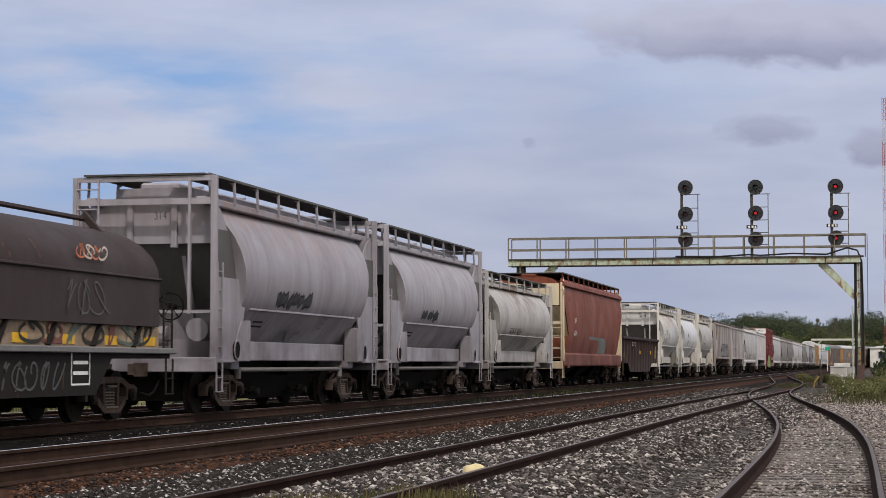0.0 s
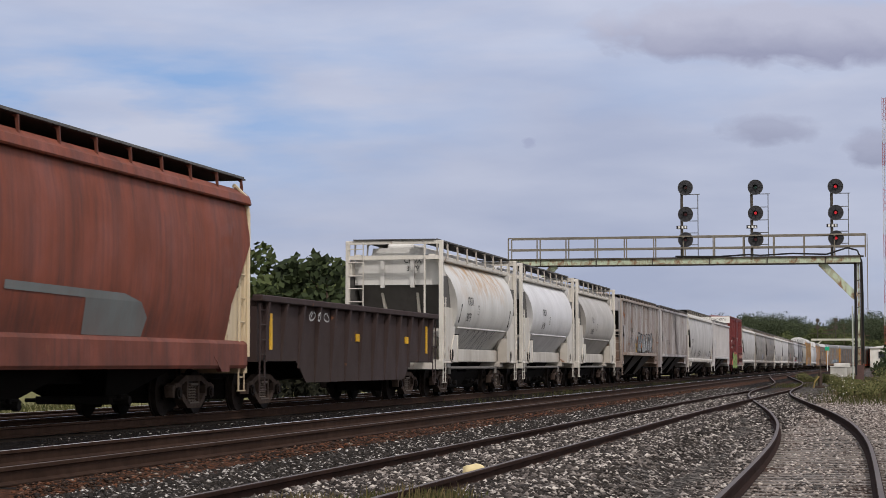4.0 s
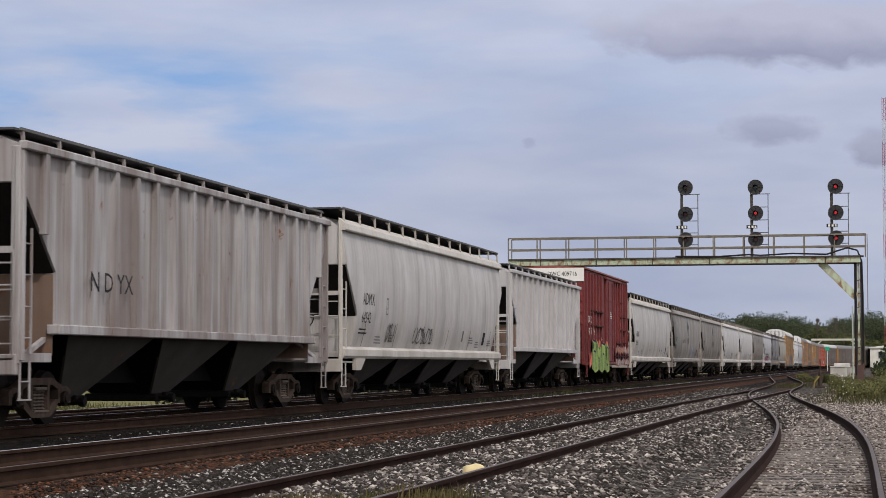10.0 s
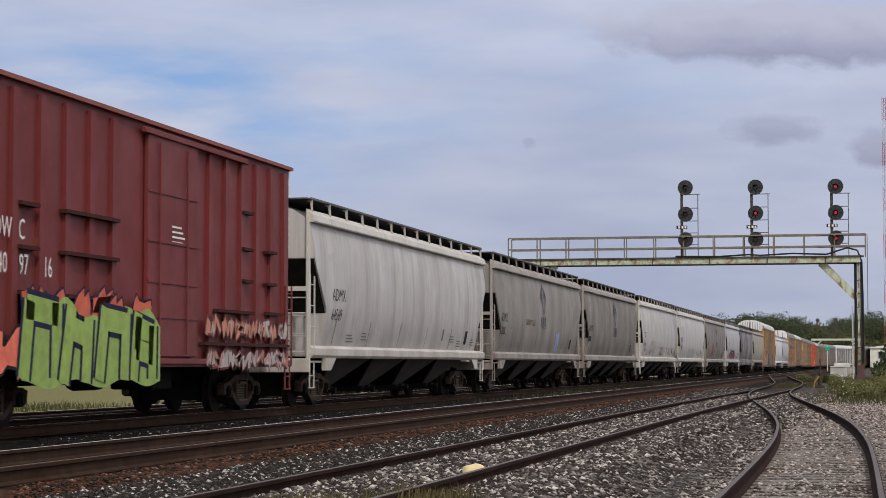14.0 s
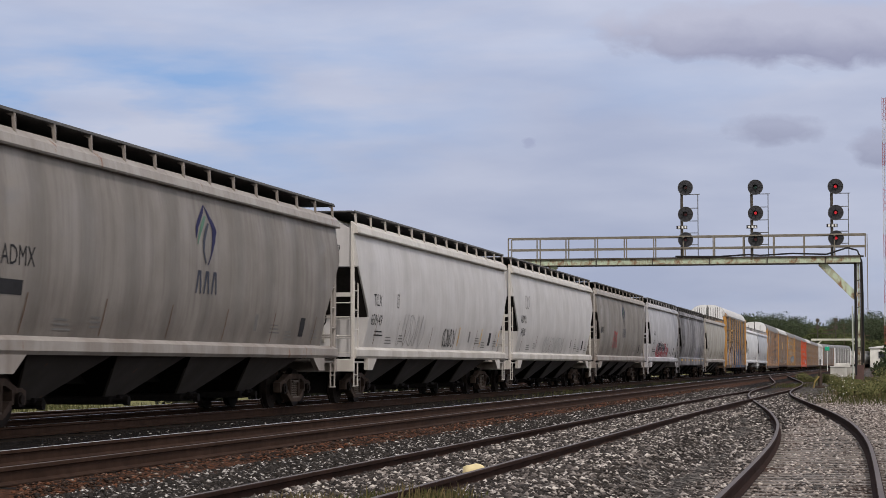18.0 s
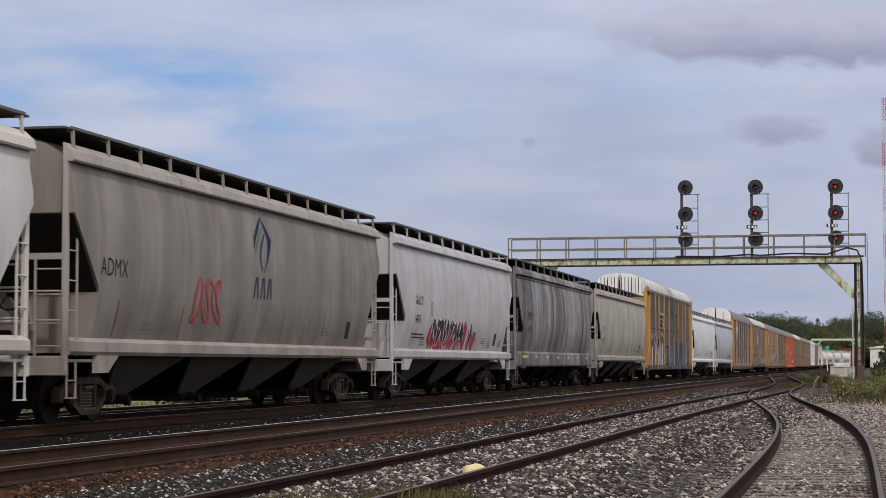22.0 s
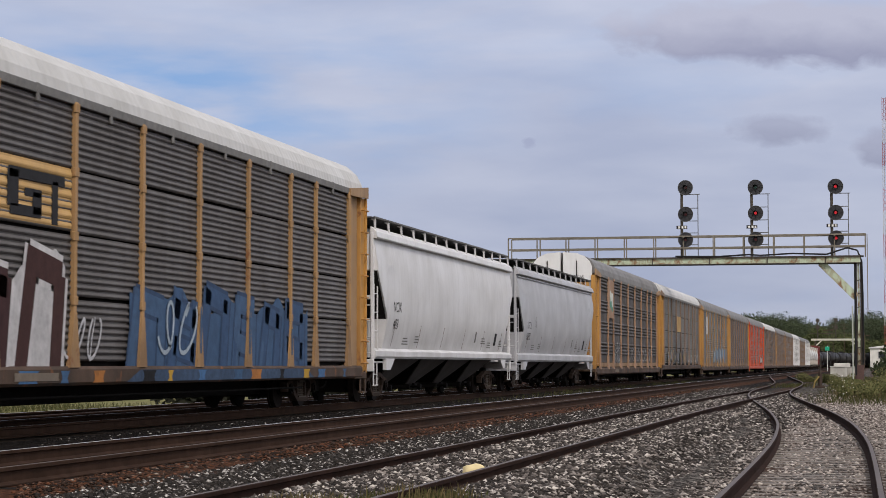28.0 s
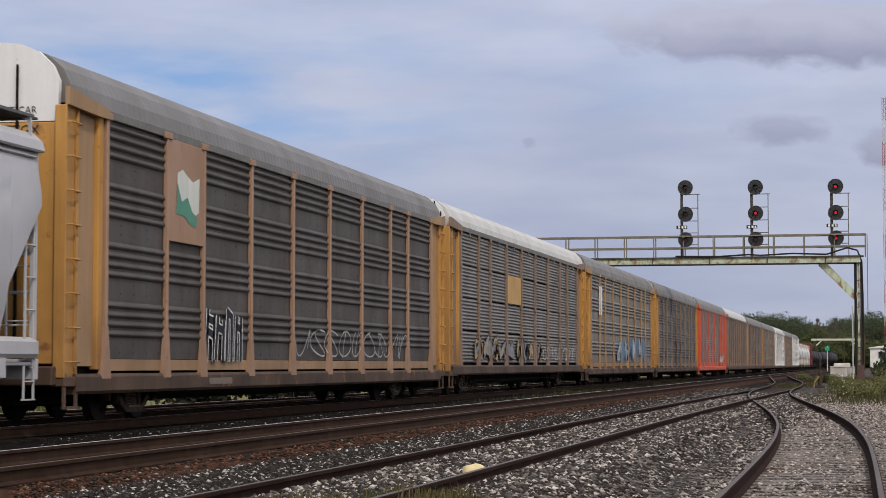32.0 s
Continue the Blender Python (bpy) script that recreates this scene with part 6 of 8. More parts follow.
c = couple(round_hopper("stained white cylindrical hopper with rust on its side", 13.2, P["stained"], P["stained"]), 62.5, 75.7)
side_text(c, "NAHX 94258", -1.74, 2.09, 0.27, ROUND, stretch=0.8)
scribble(c, -0.6, 2.2, 1.2, 2.0, ROUND, [(0.22, 0.2, 0.24)], 44, 5, fill=False)
part("reflector", Build().box(1.437, 1.444, -6.15, -6.02, 1.5, 2.3), YELLOW, c, "orange-yellow strip")



def squat(ob, k, base=1.45):
    """Lowers everything of a car above its sill by one factor, for a smaller car of the same kind."""
    for ch in ob.children:
        if ch.type == "MESH" and ch.data.users == 1:
            for v in ch.data.vertices:
                if v.co.z > base:
                    v.co.z = base + (v.co.z - base) * k
        elif ch.matrix_basis.translation.z > base:
            m = ch.matrix_basis.copy()
            m.translation.z = base + (m.translation.z - base) * k
            ch.matrix_basis = m
        squat(ch, k, base)


squat(c, 0.82)

# long oxide-brown hopper with cream ends
c, hb = flow_hopper("rust-brown covered hopper with cream ends", 18.5, P["brown"], P["brown"], 3, heavy_sill=True, slats=False, end_mat=P["cream"], slope_mat=P["cream"])
couple((c, hb), 78.0, 96.5)
for s in (-1, 1):
    b = Build()
    for sx in (-1, 1):
        b.pipe([(sx * 1.40, s * (hb - 0.6), 4.45), (sx * 1.50, s * (hb - 0.15), 4.25), (sx * 1.52, s * (hb - 0.05), 3.9), (sx * 1.52, s * (hb - 0.05), 1.1)], 0.045, 8)
    part("grab_rail", b, P["cream"], c, "cream bent-pipe rail")
    part("end_plate", Build().box(-1.35, 1.35, s * (hb - 0.1) - 0.015, s * (hb - 0.1) + 0.015, 3.32, 4.2), P["cream"], c, "cream end plate")
    for sx in (-1, 1):
        part("end_gusset", Build().prism([(s * (hb - 0.12), 1.36), (s * (hb - 1.1), 1.36), (s * (hb - 0.75), 2.3), (s * (hb - 0.12), 2.5)], sx * 1.38, sx * 1.42), P["cream"], c, "cream end gusset")
side_text(c, "SHP", -6.35, 2.62, 0.24, FLOW, WHITE_INK)
side_text(c, "4503", -6.3, 2.10, 0.24, FLOW, WHITE_INK)
blue = Build().add([(FLOW(z) + 0.01, y, z) for y, z in ((1.0, 1.42), (3.6, 1.42), (3.68, 1.75), (3.3, 2.0), (2.5, 2.12), (-2.1, 2.16), (-2.1, 2.03), (0.9, 2.0))], [tuple(range(8))])
part("paint_patch", blue, paint("faded_blue_patch", (0.15, 0.17, 0.17), 0.6, 0.4, (0.16, 0.07, 0.05), 0.2, seed=30), c, "faded grey-blue paint patch")

c = couple(gondola("low dark brown gondola with ribbed sides", 16.6, P["gond"]), 97.2, 113.8)
scribble(c, -5.0, -3.2, 1.9, 2.1, lambda z: 1.575, [(0.3, 0.3, 0.3)], 45, 3, fill=False)

# white cylindrical hoppers
c = couple(round_hopper("white cylindrical hopper washed with orange rust", 12.2, P["crdx"], P["frame"]), 114.82, 127.02)
side_text(c, "CRDX", -2.62, 2.74, 0.25, ROUND, stretch=0.72)
side_text(c, "3079", -2.75, 2.25, 0.25, ROUND, stretch=0.78)
side_frame_box(c, -1.5, 2.48, 0.24, 0.3, ROUND)
side_bars(c, -3.7, 1.83, 2, 1.1, ROUND)
end_text(c, "CRDX", 0.45, -5.58, 3.92, 0.17)
end_text(c, "3079", 0.45, -5.58, 3.68, 0.17)
scribble(c, -2.4, 2.2, 1.15, 2.05, ROUND, [(0.12, 0.12, 0.13)], 46, 6, fill=False)
part("wear_strip", Build().bar((ROUND(2.6) + 0.01, -4.0, 2.75), (ROUND(2.2) + 0.01, -4.1, 2.2), 0.03, 0.05).bar((ROUND(2.6) + 0.01, 4.0, 2.75), (ROUND(2.2) + 0.01, 4.0, 2.2), 0.03, 0.05), BLACK_INK, c)
c = couple(round_hopper("clean white cylindrical hopper", 12.5, P["white"], P["frame"]), 128.1, 140.6)
side_text(c, "CRDX", -2.1, 2.76, 0.23, ROUND, stretch=0.72)
side_text(c, "3108", -2.2, 2.27, 0.23, ROUND)
side_frame_box(c, -1.0, 2.45, 0.24, 0.3, ROUND)
side_bars(c, -3.6, 1.83, 2, 1.0, ROUND)
c = couple(round_hopper("dull white cylindrical hopper with tan dirt", 12.3, P["dull"], P["frame"]), 141.7, 154.0)
side_text(c, "TILX", -2.5, 2.76, 0.23, ROUND)
side_text(c, "31503", -2.5, 2.27, 0.23, ROUND)
side_frame_box(c, -1.3, 2.45, 0.24, 0.3, ROUND)

# ribbed three-bay hoppers
c = couple(ribbed_hopper("weathered grey ribbed hopper with bright spray paint", 16.9, P["rib1"], trim=paint("rusty_grey_trim", (0.34, 0.30, 0.27), 0.6, 0.7, (0.16, 0.09, 0.06), 0.3, seed=31)), 156.0, 172.9)
rib = lambda z: 1.602
end_text(c, "WFRX", 0.55, -8.365, 3.90, 0.15)
end_text(c, "836156", 0.55, -8.365, 3.68, 0.15)
side_text(c, "WF RX", -4.9, 2.56, 0.24, rib)
side_text(c, "80 15", -4.9, 2.2, 0.24, rib)
scribble(c, -2.6, 4.9, 1.62, 2.45, rib, [(0.46, 0.16, 0.03), (0.40, 0.22, 0.07)], 79, 9, outline=(0.42, 0.15, 0.03), label="orange sprayed flames behind grey shapes", off=0.004)
scribble(c, -2.45, 4.6, 1.58, 2.5, rib, [(0.22, 0.22, 0.225), (0.26, 0.26, 0.265), (0.19, 0.19, 0.195)], 47, 6, label="silver-grey spray-painted shapes edged in black", block=0.15, outline=(0.03, 0.03, 0.035), off=0.012)
for k in range(6):
    y = -1.65 + k * 1.0
    side_patch(c, "spray_paint", [(1.62 + 0.12 * (k % 3), y, y + 0.13), (2.2 + 0.1 * (k % 2), y, y + 0.13)], rib, plain("spray_white_bar", (0.6, 0.6, 0.61), 0.6), "white sprayed highlight on a post", 0.026)
scribble(c, -6.0, -2.2, 1.75, 2.3, rib, [(0.10, 0.10, 0.10)], 48, 5, fill=False)
part("reflector", Build().box(1.602, 1.610, -3.2, -3.05, 1.6, 2.05), YELLOW, c)
c = couple(ribbed_hopper("dusty grey ribbed covered hopper", 16.6, P["rib2"], ribs=17), 174.5, 191.1)
end_text(c, "YX", 0.75, -8.215, 3.86, 0.18)
end_text(c, "08", 0.75, -8.215, 3.64, 0.15)
side_text(c, "N D YX", -4.9, 2.1, 0.30, rib, stretch=1.0)

c = couple(flow_hopper("off-white smooth-sided covered hopper, streaked", 20.0, P["offw"], P["ivory"]), 192.4, 212.4)
side_text(c, "ADMX", -7.8, 2.40, 0.27, FLOW)
side_text(c, "64542", -7.93, 1.96, 0.25, FLOW)
side_bars(c, -8.5, 1.78, 2, 0.9, FLOW)
end_text(c, "ADMX", 0.85, -9.89, 3.95, 0.17)
end_text(c, "64542", 0.85, -9.89, 3.68, 0.17)
scribble(c, -5.7, -4.85, 1.5, 2.0, FLOW, [(0.08, 0.08, 0.08)], 50, 3, fill=False)
scribble(c, -2.76, -0.3, 1.5, 1.95, FLOW, [(0.06, 0.06, 0.06)], 51, 5, fill=False)
side_frame_box(c, -6.0, 2.2, 0.2, 0.42, FLOW)
c = couple(ribbed_hopper("pale grey ribbed hopper with broad posts", 16.3, P["rib3"], ribs=14), 214.2, 230.5)
end_text(c, "MWAX", 0.6, -8.065, 3.9, 0.14)

# boxcar
c = couple(boxcar("red ribbed boxcar with white end panel and green spray paint", 15.3, P["red"], paint("white_end_panel", (0.78, 0.77, 0.74), 0.5, 0.2, seed=32)), 232.05, 247.35)
end_text(c, "DWC 409716", 0.55, -7.665, 4.76, 0.20, stretch=0.8)
bx = lambda z: 1.565
for word, y, z in (("DW", -6.63, 2.76), ("C", -6.0, 2.76), ("40", -6.64, 2.25), ("97", -5.92, 2.25), ("16", -5.06, 2.25)):
    side_text(c, word, y, z, 0.29, bx, WHITE_INK, stretch=0.62)
side_bars(c, 0.2, 3.35, 4, 0.65, lambda z: 1.59, WHITE_INK)
scribble(c, -6.1, -0.45, 0.58, 1.98, lambda z: 1.63, [(0.27, 0.38, 0.09), (0.24, 0.35, 0.08)], 52, 4, outline=(0.02, 0.02, 0.05), label="lime green spray-painted shapes edged in navy", wash=(0.25, 0.36, 0.09), block=0.13)
scribble(c, -6.2, -1.0, 1.55, 2.1, lambda z: 1.622, [(0.5, 0.11, 0.06)], 84, 6, outline=(0.03, 0.02, 0.05), label="orange-red spray-painted shapes", off=0.004)
scribble(c, -6.9, -6.0, 0.72, 1.5, lambda z: 1.622, [(0.7, 0.16, 0.10)], 53, 1, label="coral spray paint")
scribble(c, 1.9, 7.2, 1.42, 1.85, lambda z: 1.622, [(0.42, 0.36, 0.34), (0.45, 0.20, 0.14)], 54, 12, outline=(0.12, 0.04, 0.035), label="pink and grey spray-painted shapes")
scribble(c, 1.9, 7.2, 0.85, 1.25, lambda z: 1.622, [(0.40, 0.35, 0.34), (0.38, 0.16, 0.12)], 55, 12, outline=(0.12, 0.04, 0.035), label="pink and grey spray-painted shapes")
b = Build().box(-0.2, 0.9, -7.72, -7.70, 1.9, 2.2).box(-0.2, 0.9, -7.72, -7.70, 1.2, 1.55)
part("spray_paint", b, plain("spray_blue", (0.06, 0.22, 0.55), 0.6), c, "blue spray paint on the end")

# smooth-sided hoppers


def leaf_mark(c, y, z):
    """A pointed leaf sign with an unreadable short word below it."""
    navy, slate, green = plain("mark_navy", (0.022, 0.022, 0.065), 0.6), plain("mark_slate", (0.05, 0.055, 0.075), 0.6), plain("mark_green", (0.07, 0.15, 0.10), 0.6)
    lay = lambda mat, rows, off: side_patch(c, "painted_mark", [(z + v * 0.56, y + a * 0.6, y + b * 0.6) for v, a, b in rows], FLOW, mat, "dark leaf-shaped mark", off)
    # right blade, left edge, and the green and grey lobes inside
    lay(navy, [(-1.0, 0.06, 0.12), (-0.6, 0.36, 0.50), (-0.2, 0.52, 0.80), (0.2, 0.55, 0.98), (0.45, 0.38, 0.74), (0.75, 0.16, 0.36), (1.0, -0.02, 0.02)], 0.008)
    lay(navy, [(-0.15, -0.98, -0.90), (0.2, -0.98, -0.72), (0.45, -0.74, -0.42), (0.75, -0.36, -0.10), (1.0, -0.02, 0.02)], 0.008)
    lay(green, [(-0.35, -0.86, -0.78), (0.0, -0.72, -0.52), (0.35, -0.46, -0.16), (0.62, -0.08, 0.10)], 0.010)
    lay(slate, [(-0.95, -0.16, -0.04), (-0.6, -0.36, -0.22), (-0.2, -0.34, -0.14), (0.15, -0.14, 0.10), (0.4, 0.12, 0.30)], 0.010)
    for k in range(3):
        lay(slate, [(-1.95, -0.98 + k * 0.72, -0.86 + k * 0.72), (-1.2, -0.80 + k * 0.72, -0.62 + k * 0.72)], 0.008)
        lay(slate, [(-1.95, -0.56 + k * 0.72, -0.44 + k * 0.72), (-1.2, -0.66 + k * 0.72, -0.50 + k * 0.72)], 0.009)


c = couple(flow_hopper("streaky off-white smooth-sided hopper with ivory ends", 19.9, P["offw"], P["ivory"], bays=4), 248.9, 268.8)
side_text(c, "ADMX", -7.8, 2.40, 0.27, FLOW)
side_text(c, "64569", -7.9, 1.96, 0.25, FLOW)
c = couple(flow_hopper("tan-grey smooth-sided hopper with leaf mark", 19.6, P["tan"], P["cream2"]), 270.3, 289.9)
leaf_mark(c, -0.16, 3.37)
side_text(c, "ADMX", -8.15, 2.38, 0.28, FLOW)
side_text(c, "63808", -8.3, 1.95, 0.25, FLOW)
side_frame_box(c, -6.9, 2.15, 0.2, 0.36, FLOW)
scribble(c, -4.0, -1.9, 2.35, 2.55, FLOW, [(0.13, 0.08, 0.05)], 56, 5, fill=False)
scribble(c, 3.0, 4.0, 1.3, 2.2, FLOW, [(0.30, 0.35, 0.55)], 57, 2, outline=(0.3, 0.34, 0.46), label="pale lilac spray paint")
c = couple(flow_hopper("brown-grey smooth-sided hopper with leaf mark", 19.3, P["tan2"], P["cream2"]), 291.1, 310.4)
leaf_mark(c, 0.2, 3.34)
side_text(c, "ADMX", -8.0, 2.38, 0.28, FLOW)
side_bars(c, -8.6, 1.95, 1, 1.1, FLOW, h=0.22)
c = couple(flow_hopper("chalky white smooth-sided hopper with scribbles", 19.9, P["offw2"], P["ivory"]), 311.9, 331.8)
side_text(c, "TILX", -7.95, 2.40, 0.28, FLOW)
side_text(c, "650149", -7.95, 1.92, 0.26, FLOW)
end_text(c, "TILX", 0.85, -9.85, 3.92, 0.17)
end_text(c, "650149", 0.85, -9.85, 3.66, 0.17)
side_frame_box(c, -5.9, 2.4, 0.2, 0.36, FLOW)
for y in (2.1, 5.5, 8.4):
    side_patch(c, "reflector", [(1.5, y, y + 0.07), (2.05, y + 0.07, y + 0.14)], FLOW, YELLOW, "orange-yellow strip", 0.014)
side_bars(c, -8.0, 1.75, 2, 1.0, FLOW)
scribble(c, -5.5, -2.6, 1.4, 2.3, FLOW, [(0.33, 0.32, 0.31)], 58, 5, fill=False)
scribble(c, 0.0, 1.6, 1.45, 1.98, FLOW, [(0.05, 0.05, 0.05)], 59, 4, fill=False)
c = couple(flow_hopper("chalky white smooth-sided hopper, scratched", 19.8, P["offw2"], P["ivory"]), 332.8, 352.6)
side_text(c, "ADMX", -7.8, 2.40, 0.27, FLOW)
side_text(c, "64580", -7.8, 1.96, 0.25, FLOW)
end_text(c, "ADMX", 0.9, -9.86, 3.92, 0.17)
end_text(c, "64580", 0.9, -9.86, 3.66, 0.17)
scribble(c, -7.6, -6.6, 2.9, 3.4, FLOW, [(0.2, 0.2, 0.2)], 60, 2, fill=False)
scribble(c, -3.0, 1.6, 1.4, 2.0, FLOW, [(0.3, 0.3, 0.29)], 61, 7, fill=False)
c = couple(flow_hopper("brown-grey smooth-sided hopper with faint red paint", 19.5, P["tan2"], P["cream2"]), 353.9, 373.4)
leaf_mark(c, -0.05, 3.36)
side_text(c, "ADMX", -8.0, 2.38, 0.28, FLOW)
scribble(c, -4.2, -2.5, 1.7, 2.55, FLOW, [(0.33, 0.06, 0.06)], 62, 3, fill=False, bold=0.035)
c = couple(flow_hopper("white covered hopper with red and black spray paint", 16.9, P["white2"], P["white2"], bays=3), 375.0, 391.9)
side_text(c, "GACX", -5.75, 2.57, 0.23, FLOW)
side_text(c, "14076", -5.85, 2.06, 0.23, FLOW)
side_frame_box(c, -4.3, 2.3, 0.2, 0.36, FLOW)
scribble(c, -3.9, 1.7, 1.5, 2.3, FLOW, [(0.035, 0.035, 0.045), (0.05, 0.05, 0.06)], 63, 8, outline=(0.62, 0.58, 0.58), label="black and crimson spray-painted shapes")
scribble(c, -4.3, 2.0, 1.36, 2.1, FLOW, [(0.36, 0.03, 0.05)], 83, 7, outline=(0.30, 0.03, 0.05), label="black and crimson spray-painted shapes", off=0.005)
side_bars(c, -6.3, 1.75, 2, 1.8, FLOW)
c, hd = flow_hopper("sooty grey streaked hopper with deep side sill", 18.9, P["dark"], P["dark"], heavy_sill=True, slats=False)
couple((c, hd), 393.0, 411.9)
side_text(c, "DMIX", -7.0, 2.55, 0.26, FLOW)
side_text(c, "6034", -7.0, 2.08, 0.25, FLOW)
side_frame_box(c, -5.2, 2.4, 0.25, 0.36, FLOW)
scribble(c, -3.4, -1.4, 1.5, 2.5, FLOW, [(0.12, 0.12, 0.12)], 64, 4, fill=False)
scribble(c, 3.0, 6.0, 1.4, 2.1, FLOW, [(0.12, 0.13, 0.2)], 65, 4, fill=False)
b = Build()
for k in range(7):
    y = -hd + 1.2 + k * 2.6
    b.box(1.531, 1.54, y, y + (0.9 if k == 0 else 0.4), 1.17, 1.27)
part("reflector", b, YELLOW, c, "yellow reflective strips")
for dz in (0.0, 0.13, 0.26):
    part("roof_bead", Build().rod((1.50 - dz * 0.55, -hd + 0.2, 4.02 + dz), (1.50 - dz * 0.55, hd - 0.2, 4.02 + dz), 0.035, 6), P["dark"], c)
c = couple(flow_hopper("beige smooth-sided covered hopper with rusty roof edge", 19.4, P["beige"], P["cream2"]), 413.4, 432.8)
side_text(c, "CEFX", -7.65, 2.45, 0.23, FLOW)
side_text(c, "201217", -7.65, 1.96, 0.23, FLOW)
side_frame_box(c, -5.3, 2.4, 0.2, 0.36, FLOW)
end_text(c, "201217", 0.7, -9.62, 3.74, 0.16)

# autoracks and the two pale hoppers between them
AR_YELLOW = paint("autorack_yellow", (0.49, 0.255, 0.065), 0.55, 0.7, (0.13, 0.065, 0.035), 0.3, seed=40)
AR_POST = paint("autorack_dull_yellow_post", (0.36, 0.215, 0.095), 0.6, 0.75, (0.12, 0.075, 0.05), 0.2, seed=54)
AR_TAN = paint("autorack_faded_tan", (0.33, 0.205, 0.135), 0.6, 0.5, (0.16, 0.10, 0.07), 0.08, seed=41)
AR_BROWN = paint("autorack_dusty_brown", (0.22, 0.15, 0.108), 0.6, 0.5, (0.13, 0.085, 0.06), 0.1, seed=59)
AR_SHEET = paint("autorack_tan_end_sheet", (0.34, 0.215, 0.115), 0.6, 0.7, (0.17, 0.105, 0.065), 0.08, seed=57)
AR_SCREEN_D = paint("sooty_screen_brown_grey", (0.085, 0.075, 0.070), 0.6, 0.7, (0.036, 0.029, 0.026), seed=58, metal=0.1)
AR_SCREEN = paint("galvanised_screen_grey", (0.118, 0.109, 0.107), 0.6, 0.7, (0.045, 0.038, 0.034), seed=42, metal=0.1)
AR_SCREEN2 = paint("galvanised_screen_pale", (0.185, 0.175, 0.168), 0.55, 0.5, (0.08, 0.066, 0.056), seed=43, metal=0.1)
AR_ROOF_W = paint("autorack_roof_white", (0.52, 0.515, 0.51), 0.5, 0.3, seed=44)
AR_ROOF_G = paint("autorack_roof_grey", (0.175, 0.17, 0.17), 0.55, 0.3, seed=45)
AR_WHITE = paint("autorack_white_door", (0.70, 0.70, 0.71), 0.5, 0.2, (0.25, 0.22, 0.2), 0.1, seed=46)
AR_SILL = paint("autorack_sill_brown", (0.085, 0.050, 0.030), 0.7, 0.8, (0.035, 0.025, 0.02), 0.35, seed=47)
AR_RED = paint("autorack_red", (0.56, 0.075, 0.022), 0.5, 0.3, seed=48)
ARP = lambda z: 1.517

ar_a, ha = autorack("yellow-posted autorack with grey ridged screens", AR_POST, AR_SCREEN, AR_ROOF_W, AR_SILL, AR_WHITE, "gapped", AR_YELLOW, AR_SHEET)
couple((ar_a, ha), 433.95, 460.75)
sign = part("sign_panel", ridged_screen(-7.18, -4.46, 3.03, 3.98, 1.475, 6, 0.02, 0.0), paint("sign_tan", (0.50, 0.31, 0.12), 0.6, 0.3, seed=49), ar_a, "tan ridged sign panel with plain dark bars")
b = Build()
for y0, y1, z0, z1 in ((-6.75, -4.75, 3.66, 3.82), (-6.80, -6.42, 3.24, 3.78), (-6.70, -5.62, 3.12, 3.28), (-5.92, -5.60, 3.16, 3.50), (-6.2, -5.60, 3.42, 3.54), (-5.22, -5.00, 3.06, 3.72)):
    b.box(1.49, 1.502, y0, y1, z0, z1, 0.004)
part("sign_shape", b, BLACK_INK, sign, "plain dark bars")
ARG = lambda z: 1.49
scribble(ar_a, -11.75, -4.7, 0.66, 2.72, ARG, [(0.055, 0.028, 0.026), (0.05, 0.026, 0.026)], 66, 4, outline=(0.47, 0.46, 0.47), label="white and maroon spray-painted shapes", wash=(0.43, 0.42, 0.43), block=0.12, off=0.01)
for y, c0, c1, top in ((-12.0, "spray_post_white", (0.45, 0.44, 0.45), 2.3), (-9.2, "spray_post_white", (0.45, 0.44, 0.45), 2.5), (-7.25, "spray_post_maroon", (0.07, 0.035, 0.03), 2.45), (1.44, "spray_post_blue", (0.05, 0.085, 0.15), 2.0), (4.35, "spray_post_blue", (0.05, 0.085, 0.15), 2.1), (7.25, "spray_post_blue", (0.05, 0.085, 0.15), 1.7)):
    side_patch(ar_a, "spray_paint", [(1.15, y - 0.05, y + 0.05), (1.6, y - 0.052, y + 0.05), (top, y - 0.03, y + 0.04)], lambda z: 1.552, plain(c0, c1, 0.6, 0, 0.4), "spray paint over a post", 0.003)
scribble(ar_a, -13.0, -12.35, 1.35, 2.3, lambda z: 1.425, [(0.03, 0.03, 0.04)], 76, 3, fill=False, label="small tag on a pale ground")
side_patch(ar_a, "spray_paint", [(0.95, -12.6, -12.2), (1.35, -13.0, -12.3), (1.7, -13.1, -12.3), (2.1, -13.05, -12.35), (2.4, -12.85, -12.55)], lambda z: 1.421, plain("spray_pale", (0.5, 0.5, 0.5), 0.6), "pale sprayed ground", 0.002)
scribble(ar_a, -2.0, 8.6, 0.66, 2.35, ARG, [(0.030, 0.065, 0.14), (0.042, 0.085, 0.165)], 67, 6, outline=(0.022, 0.046, 0.10), label="blue spray-painted shapes", wash=(0.038, 0.080, 0.16), block=0.10, off=0.01)
scribble(ar_a, -0.6, 1.2, 1.1, 2.1, lambda z: 1.505, [(0.30, 0.36, 0.42)], 77, 2, fill=False, label="pale blue strokes", bold=0.04)
scribble(ar_a, -4.6, -3.2, 1.0, 1.7, ARG, [(0.42, 0.42, 0.44)], 78, 2, fill=False, bold=0.03)
